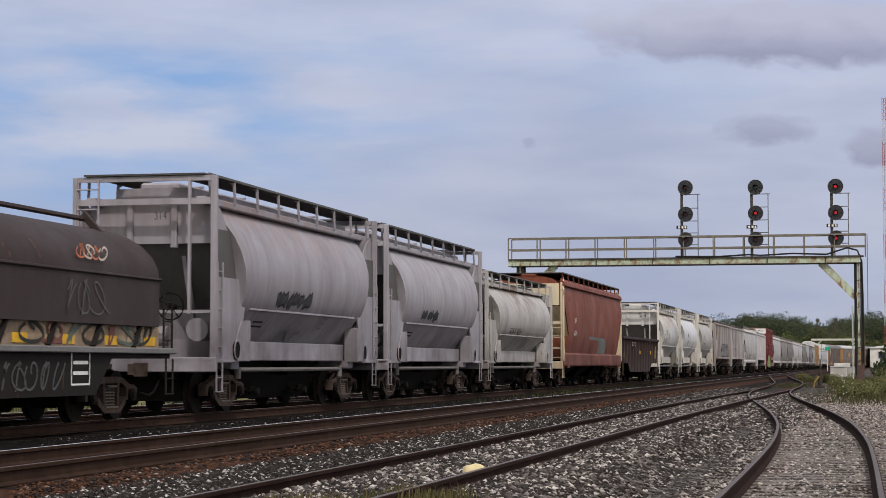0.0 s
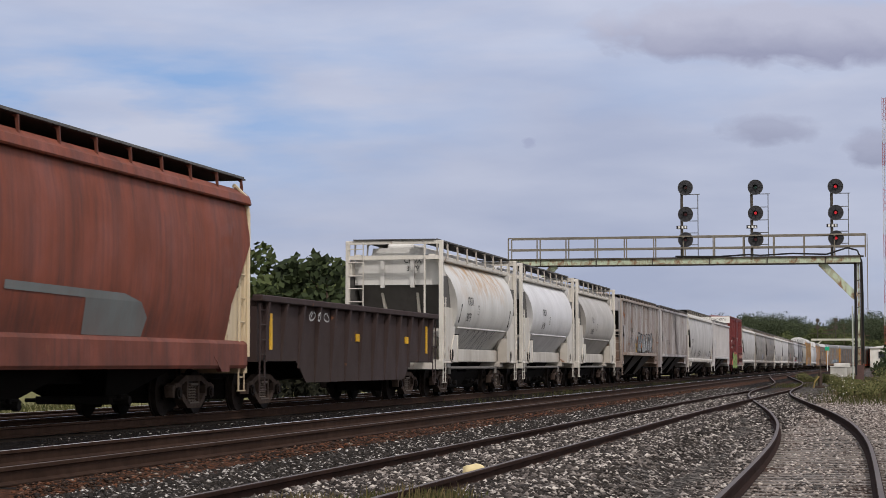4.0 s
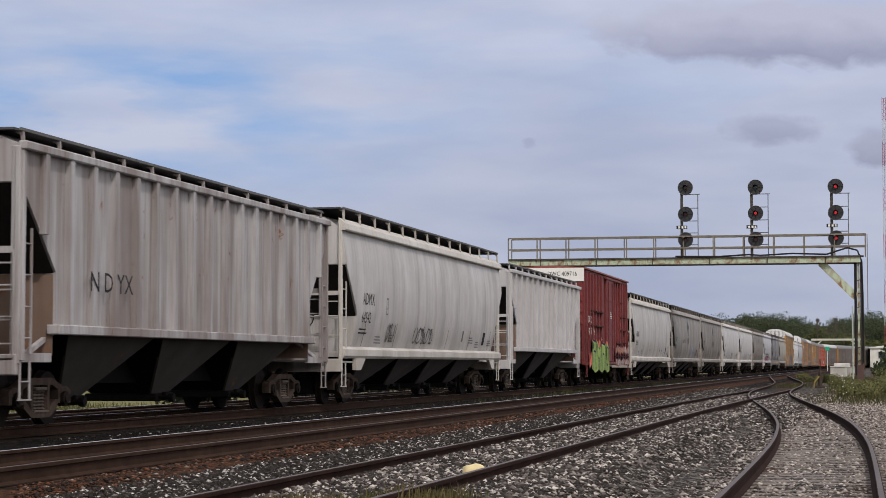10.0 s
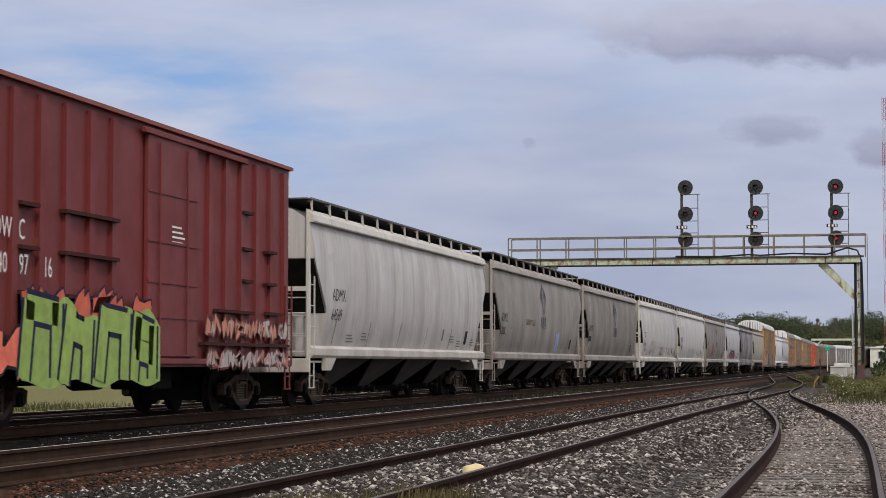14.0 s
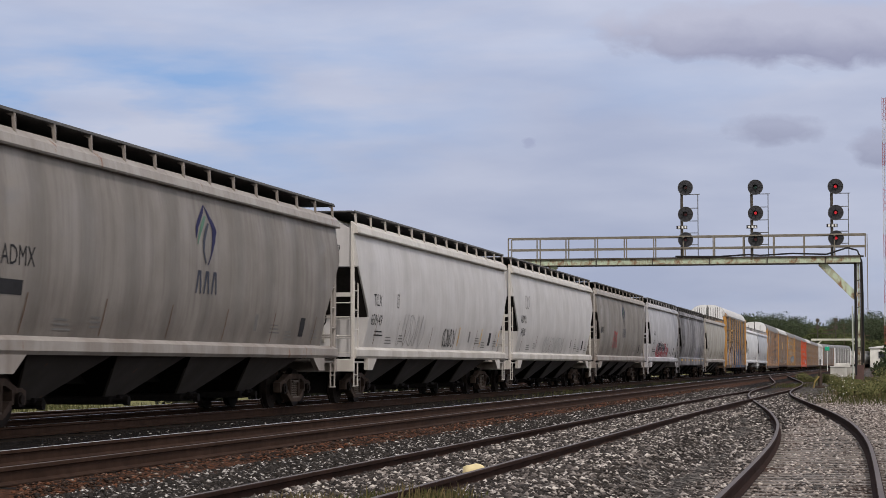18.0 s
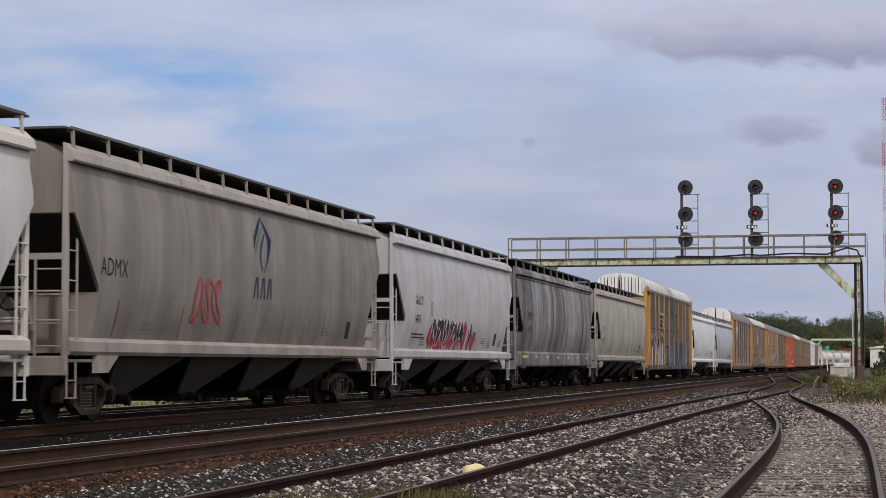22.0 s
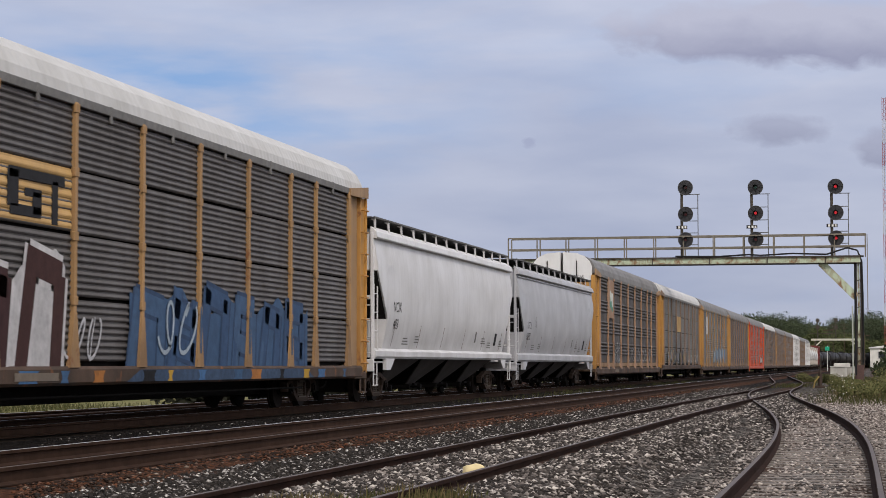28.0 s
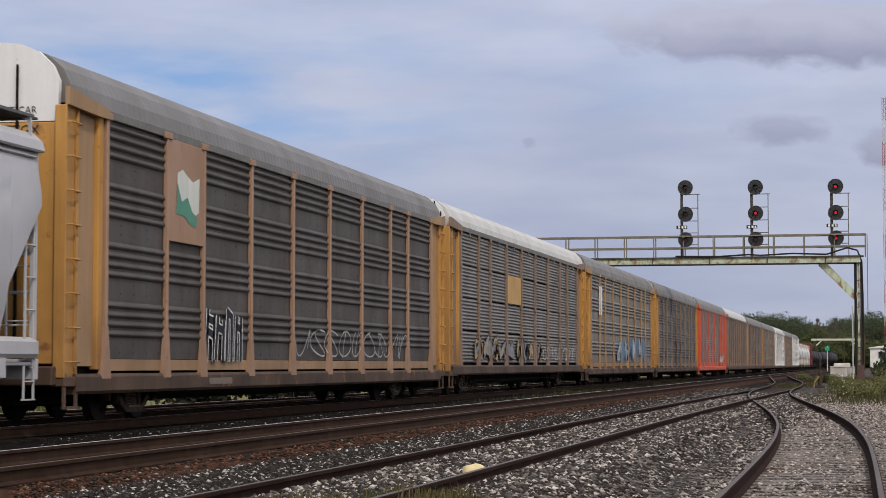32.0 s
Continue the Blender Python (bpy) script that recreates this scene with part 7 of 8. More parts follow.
for k in range(15):
    y = -11.5 + k * 1.62 + 0.3 * math.sin(k * 2.3)
    w = 0.25 + 0.5 * ((k * 37) % 7) / 7
    shade = ((0.30, 0.12, 0.03), (0.42, 0.25, 0.03), (0.04, 0.09, 0.18), (0.02, 0.02, 0.022), (0.05, 0.12, 0.25))[(k * 3) % 5]
    side_patch(ar_a, "spray_paint", [(0.66, y, y + w), (0.74, y + 0.1, y + w - 0.06), (0.85, y + 0.02, y + w + 0.05)], lambda z: 1.546, plain("sill_dab_%d" % ((k * 3) % 5), shade, 0.7, 0, 0.4), "coloured dabs on the sill", 0.003)
side_patch(ar_a, "spray_paint", [(0.66, -2.2, 9.0), (0.86, -1.6, 8.4)], lambda z: 1.546, plain("sill_blue", (0.035, 0.06, 0.11), 0.7, 0, 0.45), "blue paint on the sill", 0.002)
side_bars(ar_a, -6.6, 0.70, 1, 2.1, lambda z: 1.550, plain("faint_sill_print", (0.16, 0.13, 0.10)), h=0.12)

c = couple(flow_hopper("clean white covered hopper with four outlets", 19.0, P["white"], P["white"], sill=(1.03, 1.30)), 461.8, 480.8)
side_text(c, "NCIX", -7.3, 2.3, 0.25, FLOW)
side_text(c, "483", -7.35, 1.86, 0.25, FLOW)
end_text(c, "NCIX", 0.95, -9.46, 3.80, 0.17)
end_text(c, "483", 0.95, -9.46, 3.56, 0.17)
c, hu = flow_hopper("pale blue-grey covered hopper with beaded roof edge", 19.0, P["cool"], P["cool"], sill=(0.98, 1.30))
couple((c, hu), 481.9, 500.9)
side_text(c, "UTCX", -7.25, 2.22, 0.24, FLOW, stretch=0.7)
side_text(c, "51278", -7.3, 1.82, 0.25, FLOW, stretch=0.7)
side_frame_box(c, -6.0, 2.3, 0.2, 0.36, FLOW)
for dz in (0.0, 0.12):
    part("roof_bead", Build().rod((1.505 - dz * 0.5, -hu + 0.2, 4.02 + dz), (1.505 - dz * 0.5, hu - 0.2, 4.02 + dz), 0.03, 6), P["cool"], c)

ar_b, hb_ = autorack("tan-posted autorack with dark ridged screens and grey roof", AR_TAN, AR_SCREEN_D, AR_ROOF_G, AR_SILL, AR_WHITE, "smooth", AR_YELLOW, AR_SHEET)
couple((ar_b, hb_), 502.0, 528.9)
sign = part("sign_panel", Build().box(1.50, 1.53, -9.18, -7.27, 3.12, 4.94, 0.01), AR_TAN, ar_b, "tan sign panel")
part("sign_shape", Build().add([(1.534, y, z) for y, z in ((-8.72, 4.36), (-8.45, 4.44), (-8.2, 4.34), (-7.9, 4.26), (-7.55, 4.36), (-7.58, 3.72), (-7.9, 3.62), (-8.3, 3.72), (-8.78, 3.62))], [tuple(range(9))]), paint("pale_sign_white", (0.6, 0.62, 0.58), 0.6, 0.3, seed=51), sign, "white and green flag-like mark")
part("sign_shape", Build().add([(1.538, y, z) for y, z in ((-8.74, 4.20), (-8.62, 4.02), (-8.50, 3.86), (-8.2, 3.96), (-7.95, 3.72), (-7.68, 3.62), (-7.75, 3.44), (-8.0, 3.46), (-8.4, 3.62), (-8.78, 3.62))], [tuple(range(10))]), paint("sign_green", (0.08, 0.25, 0.18), 0.6, 0.3, seed=52), sign, "white and green flag-like mark")
end_text(ar_b, "EXCESS HEIGHT CAR", 0.25, -13.598, 4.83, 0.12, stretch=0.95)
end_text(ar_b, "TTGX", 0.75, -13.598, 4.50, 0.16, stretch=1.0)
part("number_bar", Build().box(0.5, 1.0, -13.600, -13.594, 4.26, 4.40), BLACK_INK, ar_b)
scribble(ar_b, -7.1, -4.9, 0.98, 2.0, lambda z: 1.512, [(0.03, 0.03, 0.032)], 68, 4, outline=(0.60, 0.60, 0.60), label="white-edged black spray-painted shapes", block=0.13)
scribble(ar_b, -1.2, 9.0, 1.1, 1.75, lambda z: 1.512, [(0.32, 0.32, 0.33)], 69, 9, fill=False)
side_bars(ar_b, -7.0, 0.58, 1, 1.8, lambda z: 1.552, plain("faint_sill_print", (0.16, 0.13, 0.10)), h=0.12)

kinds = [("pale-screened autorack with white roof and yellow ends", AR_BROWN, AR_SCREEN2, AR_ROOF_W, "gapped"), ("blue-tagged autorack with dark screens and yellow ends", AR_POST, AR_SCREEN2, AR_ROOF_G, "smooth"), ("yellow-ended autorack with brown posts and dark screens", AR_BROWN, AR_SCREEN, AR_ROOF_G, "smooth"), ("red autorack with grey screens", AR_RED, AR_SCREEN2, AR_ROOF_G, "smooth"), ("tan autorack with white roof", AR_BROWN, AR_SCREEN, AR_ROOF_W, "smooth"), ("yellow-posted autorack with dusty screens", AR_BROWN, AR_SCREEN, AR_ROOF_G, "smooth"), ("brown autorack with dusty screens", AR_BROWN, AR_SCREEN2, AR_ROOF_G, "smooth"), ("pale autorack with white posts", AR_WHITE, AR_SCREEN2, AR_ROOF_W, "smooth"), ("tan autorack with dusty screens", AR_BROWN, AR_SCREEN2, AR_ROOF_G, "smooth"), ("grey autorack with white end posts", AR_WHITE, AR_SCREEN2, AR_ROOF_G, "smooth")]
s = 530.1
for k, (lab, post, scr, rf, key) in enumerate(kinds):
    car, hh = autorack(lab, post, scr, rf, AR_SILL if post is not AR_RED else AR_RED, AR_WHITE, key, AR_YELLOW if k in (0, 1, 2, 5) else None)
    couple((car, hh), s, s + 26.9)
    if k == 0:
        part("sign_panel", Build().box(1.50, 1.522, -4.2, -1.65, 3.02, 3.98), paint("sign_tan", (0.42, 0.27, 0.11)), car, "tan sign panel")
        scribble(car, -10, 2.5, 1.1, 1.75, ARP, [(0.34, 0.25, 0.14), (0.2, 0.2, 0.22)], 70, 9, label="tan spray-painted shapes")
        scribble(car, 3, 11, 1.1, 1.6, ARP, [(0.5, 0.5, 0.5)], 71, 9, fill=False)
    elif k == 1:
        scribble(car, -3, 9, 1.1, 2.3, ARP, [(0.10, 0.17, 0.26), (0.3, 0.36, 0.42)], 72, 8, outline=(0.12, 0.16, 0.22), label="blue spray-painted shapes")
        part("sign_panel", Build().box(1.50, 1.52, -9.4, -8.4, 3.2, 4.5), AR_WHITE, car, "small white sign panel")
    elif k == 3:
        scribble(car, 6, 10, 1.0, 1.8, ARP, [(0.6, 0.6, 0.6)], 73, 4, label="white spray paint")
    s += 28.15
for k in range(4):
    couple(round_hopper("white cylindrical hopper far down the train", 13.6, P["white"], P["frame"]), s, s + 13.6)
    s += 14.7
couple(boxcar("dark red boxcar far down the train", 15.3, P["red"], P["red"]), s, s + 15.3)
s += 16.6
TANK = paint("black_tank_paint", (0.022, 0.021, 0.022), 0.45, 0.3, (0.06, 0.05, 0.045), seed=53)
for k in range(6):
    couple(tank_car("black tank car far down the train", 17.5, TANK), s, s + 17.5)
    s += 18.6
# ---------------- signal bridge ----------------
BRIDGE_Y = 120.0
GREEN_PAINT = paint("peeling_pale_green", (0.48, 0.56, 0.42), 0.6, 0.6, (0.14, 0.06, 0.03), 1.0, seed=60)
DARK_STEEL = plain("weathered_bridge_steel", (0.075, 0.065, 0.055), 0.7, 0.2, 0.4, 5)
RAIL_STEEL = plain("bridge_handrail", (0.19, 0.17, 0.14), 0.7, 0.2, 0.4, 5)


def signal_bridge():
    x0, x1, y = -21.9, -0.33, BRIDGE_Y
    zb, zt, zr = 6.97, 7.38, 8.70
    br = thing("signal_bridge", "pale green rusting steel signal bridge across the tracks", "signal bridge")
    for k, dy in enumerate((-0.55, 0.55)):
        g = Build().box(x0, x1 - 0.3, y + dy - 0.03, y + dy + 0.03, zb + 0.03, zt - 0.03)
        for z in (zb, zt - 0.04):
            part("flange", Build().box(x0, x1 - 0.3, y + dy - 0.12, y + dy + 0.12, z, z + 0.04), DARK_STEEL, br)
        gd = part("girder", g, GREEN_PAINT, br, "pale green girder with rust patches")
        for i in range(13):
            x = x0 + 0.3 + i * (x1 - x0 - 0.9) / 12
            part("stiffener", Build().box(x - 0.03, x + 0.03, y + dy - 0.09, y + dy + 0.09, zb + 0.04, zt - 0.05), DARK_STEEL if i % 2 else GREEN_PAINT, gd)
    part("deck", Build().box(x0, x1 - 0.1, y - 0.6, y + 0.6, zt, zt + 0.05), DARK_STEEL, br)
    for dy in (-0.58, 0.58):
        hr = Build()
        for z in (zt + 0.62, zr):
            hr.bar((x0, y + dy, z), (x1 + 0.05, y + dy, z), 0.06, 0.08)
        part("handrail", hr, RAIL_STEEL, br)
        n = 12
        for i in range(n + 1):
            x = x0 + i * (x1 - x0) / n
            part("rail_post", Build().bar((x, y + dy, zt), (x, y + dy, zr), 0.07, 0.07), RAIL_STEEL, br)
    # posts: a pair of lattice legs at each end, brown painted foot
    for x, s in ((-0.75, 1), (-21.2, -1)):
        for dx in (-0.16, 0.16):
            for dy in (-0.3, 0.3):
                part("leg", Build().box(x + dx - 0.07, x + dx + 0.07, y + dy - 0.07, y + dy + 0.07, 0.85, zb + 0.1), DARK_STEEL, br)
        part("leg_web", Build().box(x - 0.06, x + 0.06, y - 0.31, y + 0.31, 0.85, zb), GREEN_PAINT, br)
        part("leg_foot", Build().box(x - 0.26, x + 0.26, y - 0.38, y + 0.38, -0.35, 0.92, 0.03), plain("brown_leg_foot", (0.085, 0.05, 0.045), 0.7), br, "dark brown painted leg foot")
        part("knee_brace", Build().bar((x - s * 0.15, y - 0.32, 4.95), (x - s * 2.2, y - 0.32, zb + 0.05), 0.44, 0.14, (0, 1, 0)), GREEN_PAINT, br)
        lat = Build()
        for k in range(7):
            z = 1.1 + k * 0.8
            lat.bar((x - 0.17, y - 0.37, z), (x + 0.17, y - 0.37, z + 0.1), 0.03, 0.05)
        part("lattice", lat, DARK_STEEL, br)
    cab = Build()
    cab.pipe([(-11.6, y - 0.62, zt + 0.10), (-9.0, y - 0.62, zt + 0.06), (-7.2, y - 0.62, zt + 0.16), (-6.5, y - 0.62, zt + 0.10), (-4.6, y - 0.62, zt + 0.2), (-2.6, y - 0.62, zt + 0.12), (-1.4, y - 0.6, zt + 0.5), (-0.8, y - 0.55, zt + 0.35), (-0.55, y - 0.5, zt - 0.3), (-0.5, y - 0.45, 5.0), (-0.5, y - 0.45, 1.0)], 0.05, 7)
    cab.pipe([(-0.95, y - 0.45, zt), (-0.95, y - 0.45, 0.3)], 0.06, 6)
    part("cable", cab, plain("black_cable", (0.02, 0.02, 0.022), 0.6), br, "black cable bundle running down the leg")
    part("conduit", Build().rod((-1.12, y - 0.4, -0.3), (-1.12, y - 0.4, 4.4), 0.045, 8), plain("pale_conduit", (0.42, 0.44, 0.40), 0.6), br)
    part("brace_rod", Build().bar((-0.22, y - 0.3, 4.0), (-0.22, y - 0.3, zr), 0.05, 0.05), RAIL_STEEL, br)


signal_bridge()
LENS_RED = plain("lit_red_lens", (1.0, 0.03, 0.05), 0.3, 0, 0.0, 3, glow=0.3)
LENS_DIM = plain("dim_red_lens", (0.12, 0.02, 0.025), 0.2, 0, 0.1, 3)
LENS_GREEN = plain("dark_green_lens", (0.03, 0.13, 0.10), 0.2, 0, 0.1, 3)
DISC = plain("black_target_disc", (0.045, 0.045, 0.05), 0.55, 0.2, 0.3, 6)
SIG_GREY = plain("signal_grey_pipe", (0.11, 0.11, 0.115), 0.6, 0.3, 0.3, 6)


def signal_mast(x, zs, lights, label):
    y = BRIDGE_Y - 0.35
    sg = thing("railway_signal", label, "railway signal", "signals on the bridge")
    part("mast", Build().rod((x - 0.24, y, 7.35), (x - 0.24, y, zs[0] + 0.1), 0.085, 10), DARK_STEEL, sg)
    for z, lens in zip(zs, lights):
        hd = Build().rod((x, y - 0.18, z), (x, y - 0.14, z), 0.45, 28)
        for k in range(8):
            a = k * 0.785
            hd.bar((x + 0.16 * math.cos(a), y - 0.19, z + 0.16 * math.sin(a)), (x + 0.42 * math.cos(a), y - 0.19, z + 0.42 * math.sin(a)), 0.015, 0.015, (0, 1, 0))
        hd.rod((x, y - 0.14, z), (x, y + 0.28, z), 0.22, 14)
        head = part("signal_head", hd, DISC, sg, "black round target disc")
        part("rim", Build().pipe([(x + 0.45 * math.cos(6.2832 * k / 28), y - 0.18, z + 0.45 * math.sin(6.2832 * k / 28)) for k in range(29)], 0.018, 5), SIG_GREY, head)
        hood = Build().loft([[(x + 0.15 * math.cos(t), yy, z + 0.15 * math.sin(t)) for t in np.linspace(-0.5, 3.64, 12)] for yy in (y - 0.46, y - 0.18)], close=False, caps=False)
        part("hood", hood, DISC, head)
        part("lens", Build().rod((x, y - 0.20, z), (x, y - 0.185, z), 0.09, 16), lens, head, {"lit_red_lens": "lit red lens", "dim_red_lens": "unlit red lens"}.get(lens.name, "dark green lens"))
    # ladder frame beside the heads
    xl = x + 0.74
    lf = Build().bar((xl, y, 7.35), (xl, y, zs[0] - 0.38), 0.05, 0.05)
    for z in (zs[0] - 0.40, zs[1] + 0.38, zs[1] - 0.40, zs[2] + 0.42, zs[2] - 0.3):
        lf.bar((x - 0.24, y, z), (xl + (0.12 if z == zs[0] - 0.40 else 0), y, z), 0.045, 0.045)
    part("ladder_frame", lf, SIG_GREY, sg)
    plate = part("number_plate", Build().box(x - 0.55, x + 0.10, y - 0.16, y - 0.14, zs[2] + 0.66, zs[2] + 0.86), BLACK_INK, sg, "small black plate with white bars")
    part("bars", Build().box(x - 0.45, x - 0.34, y - 0.165, y - 0.158, zs[2] + 0.69, zs[2] + 0.83).box(x - 0.24, x - 0.13, y - 0.165, y - 0.158, zs[2] + 0.69, zs[2] + 0.83).box(x - 0.06, x + 0.04, y - 0.165, y - 0.158, zs[2] + 0.69, zs[2] + 0.83), WHITE_INK, plate)


signal_mast(-10.98, (11.66, 10.04, 8.49), (LENS_DIM, LENS_DIM, LENS_DIM), "three-head signal mast with dark round discs, unlit")
signal_mast(-6.77, (11.61, 10.04, 8.46), (LENS_GREEN, LENS_RED, LENS_DIM), "three-head signal mast with middle red lit")
signal_mast(-2.03, (11.57, 10.00, 8.47), (LENS_RED, LENS_RED, LENS_RED), "three-head signal mast showing three red lights")

# ---------------- distance: trees, poles, tower, buildings ----------------


def leaf_mat(name, a, b_, c_):
    return islands(name, [(0.0, a), (0.5, b_), (1.0, c_)], 0.75)


LEAF_DARK = leaf_mat("dark_green_leaves", (0.012, 0.020, 0.009), (0.022, 0.034, 0.014), (0.036, 0.05, 0.02))
LEAF_MID = leaf_mat("green_leaves", (0.026, 0.040, 0.013), (0.042, 0.060, 0.02), (0.065, 0.08, 0.03))
LEAF_LIGHT = leaf_mat("yellow_green_leaves", (0.036, 0.048, 0.017), (0.055, 0.068, 0.024), (0.075, 0.085, 0.032))
LEAF_FAR = leaf_mat("far_green_leaves", (0.030, 0.042, 0.022), (0.038, 0.052, 0.027), (0.050, 0.064, 0.034))
# leaf colour lowered to near black, to pass for shade behind the cars
LEAF_WEED = leaf_mat("dark_weed_leaves", (0.005, 0.007, 0.0035), (0.009, 0.011, 0.006), (0.016, 0.017, 0.008))
BARK = plain("tree_bark", (0.08, 0.06, 0.045), 0.9, 0, 0.4, 6)


def leaf_cloud(b, centre, radius, count, leaf, rnd, squash=0.8):
    for _ in range(count):
        u = Vector((rnd.gauss(0, 1), rnd.gauss(0, 1), rnd.gauss(0, 1))).normalized() * radius * (rnd.random() ** 0.4)
        p = Vector(centre) + Vector((u.x, u.y, u.z * squash))
        d = Vector((rnd.gauss(0, 1), rnd.gauss(0, 1), rnd.gauss(0, 1))).normalized()
        e = d.orthogonal().normalized()
        s = leaf * rnd.uniform(0.6, 1.3)
        b.add([p - d * s, p + e * s * 0.7, p + d * s, p - e * s * 0.7], [(0, 1, 2, 3)])


def quick_mesh(b, name):
    me = bpy.data.meshes.new(name)
    me.from_pydata(b.v, [], b.f)
    return me


def tree(x, y, z, height, spread, mat, seed, leaf=0.28, count=1500, label="leafy broadleaf tree beside the line"):
    rnd = random.Random(seed)
    tr = thing("tree", label, "tree", "lineside trees")
    tr.matrix_basis = pose(x, y, z)
    t = Build()
    t.rod((0, 0, 0), (0.1, 0, height * 0.45), 0.03 * height, 8, 0.018 * height)
    t.rod((0.1, 0, height * 0.45), (0, 0.1, height * 0.85), 0.018 * height, 7, 0.004 * height)
    cl = Build()
    tips = [(0, 0, height * 0.86, spread * 0.42)]
    for k in range(12):
        a, hz = rnd.uniform(0, 6.28), rnd.uniform(0.28, 0.8)
        r = spread * rnd.uniform(0.45, 0.9) * (1.1 - 0.6 * abs(hz - 0.5))
        q = (r * math.cos(a), r * math.sin(a), height * (hz + 0.1))
        t.rod((0, 0, height * hz * 0.8), q, 0.009 * height, 5, 0.002 * height)
        tips.append((*q, spread * rnd.uniform(0.28, 0.48)))
    for q in tips:
        leaf_cloud(cl, q[:3], q[3], count // len(tips), leaf, rnd)
    part("trunk", t, BARK, tr)
    part("crown", quick_mesh(cl, "crown"), mat, tr)


rnd = random.Random(11)
for k in range(26):
    y = 112 + k * 6.2 + rnd.uniform(-2, 2)
    x = -0.232 * y - rnd.uniform(1.0, 9.0) - (5 if k % 2 else 0)
    hgt = rnd.uniform(7.6, 11.0) * (0.8 if k < 3 else 1.0)
    tree(x, y, -0.9, hgt, hgt * 0.33, (LEAF_DARK, LEAF_MID, LEAF_MID)[k % 3], 100 + k, 0.30, 1100)


def far_wood(name, label, x0, x1, y0, y1, n, hmin, hmax, mat, seed, profile=None):
    rnd = random.Random(seed)
    b = Build()
    for k in range(n):
        x, y = rnd.uniform(x0, x1), rnd.uniform(y0, y1)
        hgt = rnd.uniform(hmin, hmax) * (profile((x - x0) / (x1 - x0)) if profile else 1)
        for j in range(8):
            r = hgt * rnd.uniform(0.16, 0.28)
            leaf_cloud(b, (x + rnd.uniform(-0.3, 0.3) * hgt, y + rnd.uniform(-0.2, 0.2) * hgt, -1 + hgt * rnd.uniform(0.12, 0.85)), r, 300, 0.36, rnd, 0.85)
    me = quick_mesh(b, name)
    me.materials.append(mat)
    tagged(new(name, me), label, "woodland", kind="stuff")


far_wood("far_woods", "dark green wooded hill behind the yard", -66, 45, 830, 900, 135, 21, 26, LEAF_FAR, 5, curve_at([(0, 0.62), (0.06, 0.9), (0.2, 1.0), (0.32, 0.92), (0.38, 0.80), (0.44, 0.88), (0.52, 1.02), (0.62, 1.05), (0.75, 1.0), (0.85, 0.95), (1, 0.9)]))
far_wood("far_woods", "dark green woods beyond the train", -330, -72, 830, 900, 50, 14, 19, LEAF_FAR, 6)
far_wood("far_woods", "yellow-green trees below the wooded hill", -34, 26, 640, 700, 46, 8, 14, LEAF_LIGHT, 7)


# the next bridge down the line
b2 = thing("signal_bridge", "distant white-railed signal bridge over the curve", "signal bridge")
yb = 470.0
part("girder", Build().box(-14.0, -2.6, yb - 0.3, yb + 0.3, 6.5, 6.95), plain("pale_bridge_paint", (0.5, 0.5, 0.42), 0.6), b2)
for x in (-13.0, -3.4):
    part("knee_brace", Build().bar((x, yb, 5.2), (x + (1.3 if x < -8 else -1.3), yb, 6.4), 0.25, 0.25), plain("pale_bridge_paint", (0.5, 0.5, 0.42)), b2)
    part("leg", Build().box(x - 0.2, x + 0.2, yb - 0.2, yb + 0.2, -0.6, 6.4), DARK_STEEL, b2)
part("handrail", Build().bar((-14.5, yb, 8.2), (-2.0, yb, 8.2), 0.1, 0.1), DARK_STEEL, b2)
for x in (-12.45, -8.3):
    part("mast", Build().rod((x, yb, 6.9), (x, yb, 11.6), 0.12, 6).rod((x, yb - 0.2, 11.2), (x, yb - 0.1, 11.2), 0.5, 12).rod((x, yb - 0.2, 9.6), (x, yb - 0.1, 9.6), 0.5, 12), DARK_STEEL, b2)

for x, y, hh in ((-9.9, 520, 11.5), (-11.4, 530, 10.5), (-7.6, 560, 12.5), (-1.6, 420, 7.5)):
    up = thing("utility_pole", "grey wooden utility pole with crossarms", "utility pole", "utility poles")
    part("pole", Build().rod((x, y, -1), (x, y, hh), 0.11, 7, 0.08), BARK, up)
    part("crossarm", Build().bar((x - 1.2, y, hh - 0.6), (x + 1.2, y, hh - 0.6), 0.12, 0.14).bar((x - 1.0, y, hh - 1.5), (x + 1.0, y, hh - 1.5), 0.12, 0.14), BARK, up)

# red and white lattice tower
tw = thing("lattice_tower", "tall red and white steel lattice radio tower", "radio tower")
TW_RED, TW_WHITE = plain("tower_red", (0.30, 0.06, 0.055), 0.6), plain("tower_white", (0.42, 0.40, 0.40), 0.6)
xt, yt = 3.55, 500.0
for k in range(12):
    z0 = -1 + k * 5.7
    b = Build()
    for dx, dy in ((-0.45, -0.4), (0.45, -0.4), (0, 0.5)):
        b.bar((xt + dx, yt + dy, z0), (xt + dx, yt + dy, z0 + 5.7), 0.10, 0.10)
    for j in range(4):
        za = z0 + j * 1.425
        b.bar((xt - 0.45, yt - 0.4, za), (xt + 0.45, yt - 0.4, za + 1.425), 0.06, 0.06)
        b.bar((xt + 0.45, yt - 0.4, za), (xt - 0.45, yt - 0.4, za + 1.425), 0.06, 0.06)
    part("tower_section", b, TW_RED if k % 2 else TW_WHITE, tw)

# low buildings and equipment past the bridge
WALL_W = paint("white_shed_wall", (0.66, 0.65, 0.62), 0.6, 0.3, seed=70)
ROOF_D = plain("shed_roof", (0.14, 0.13, 0.13), 0.7)


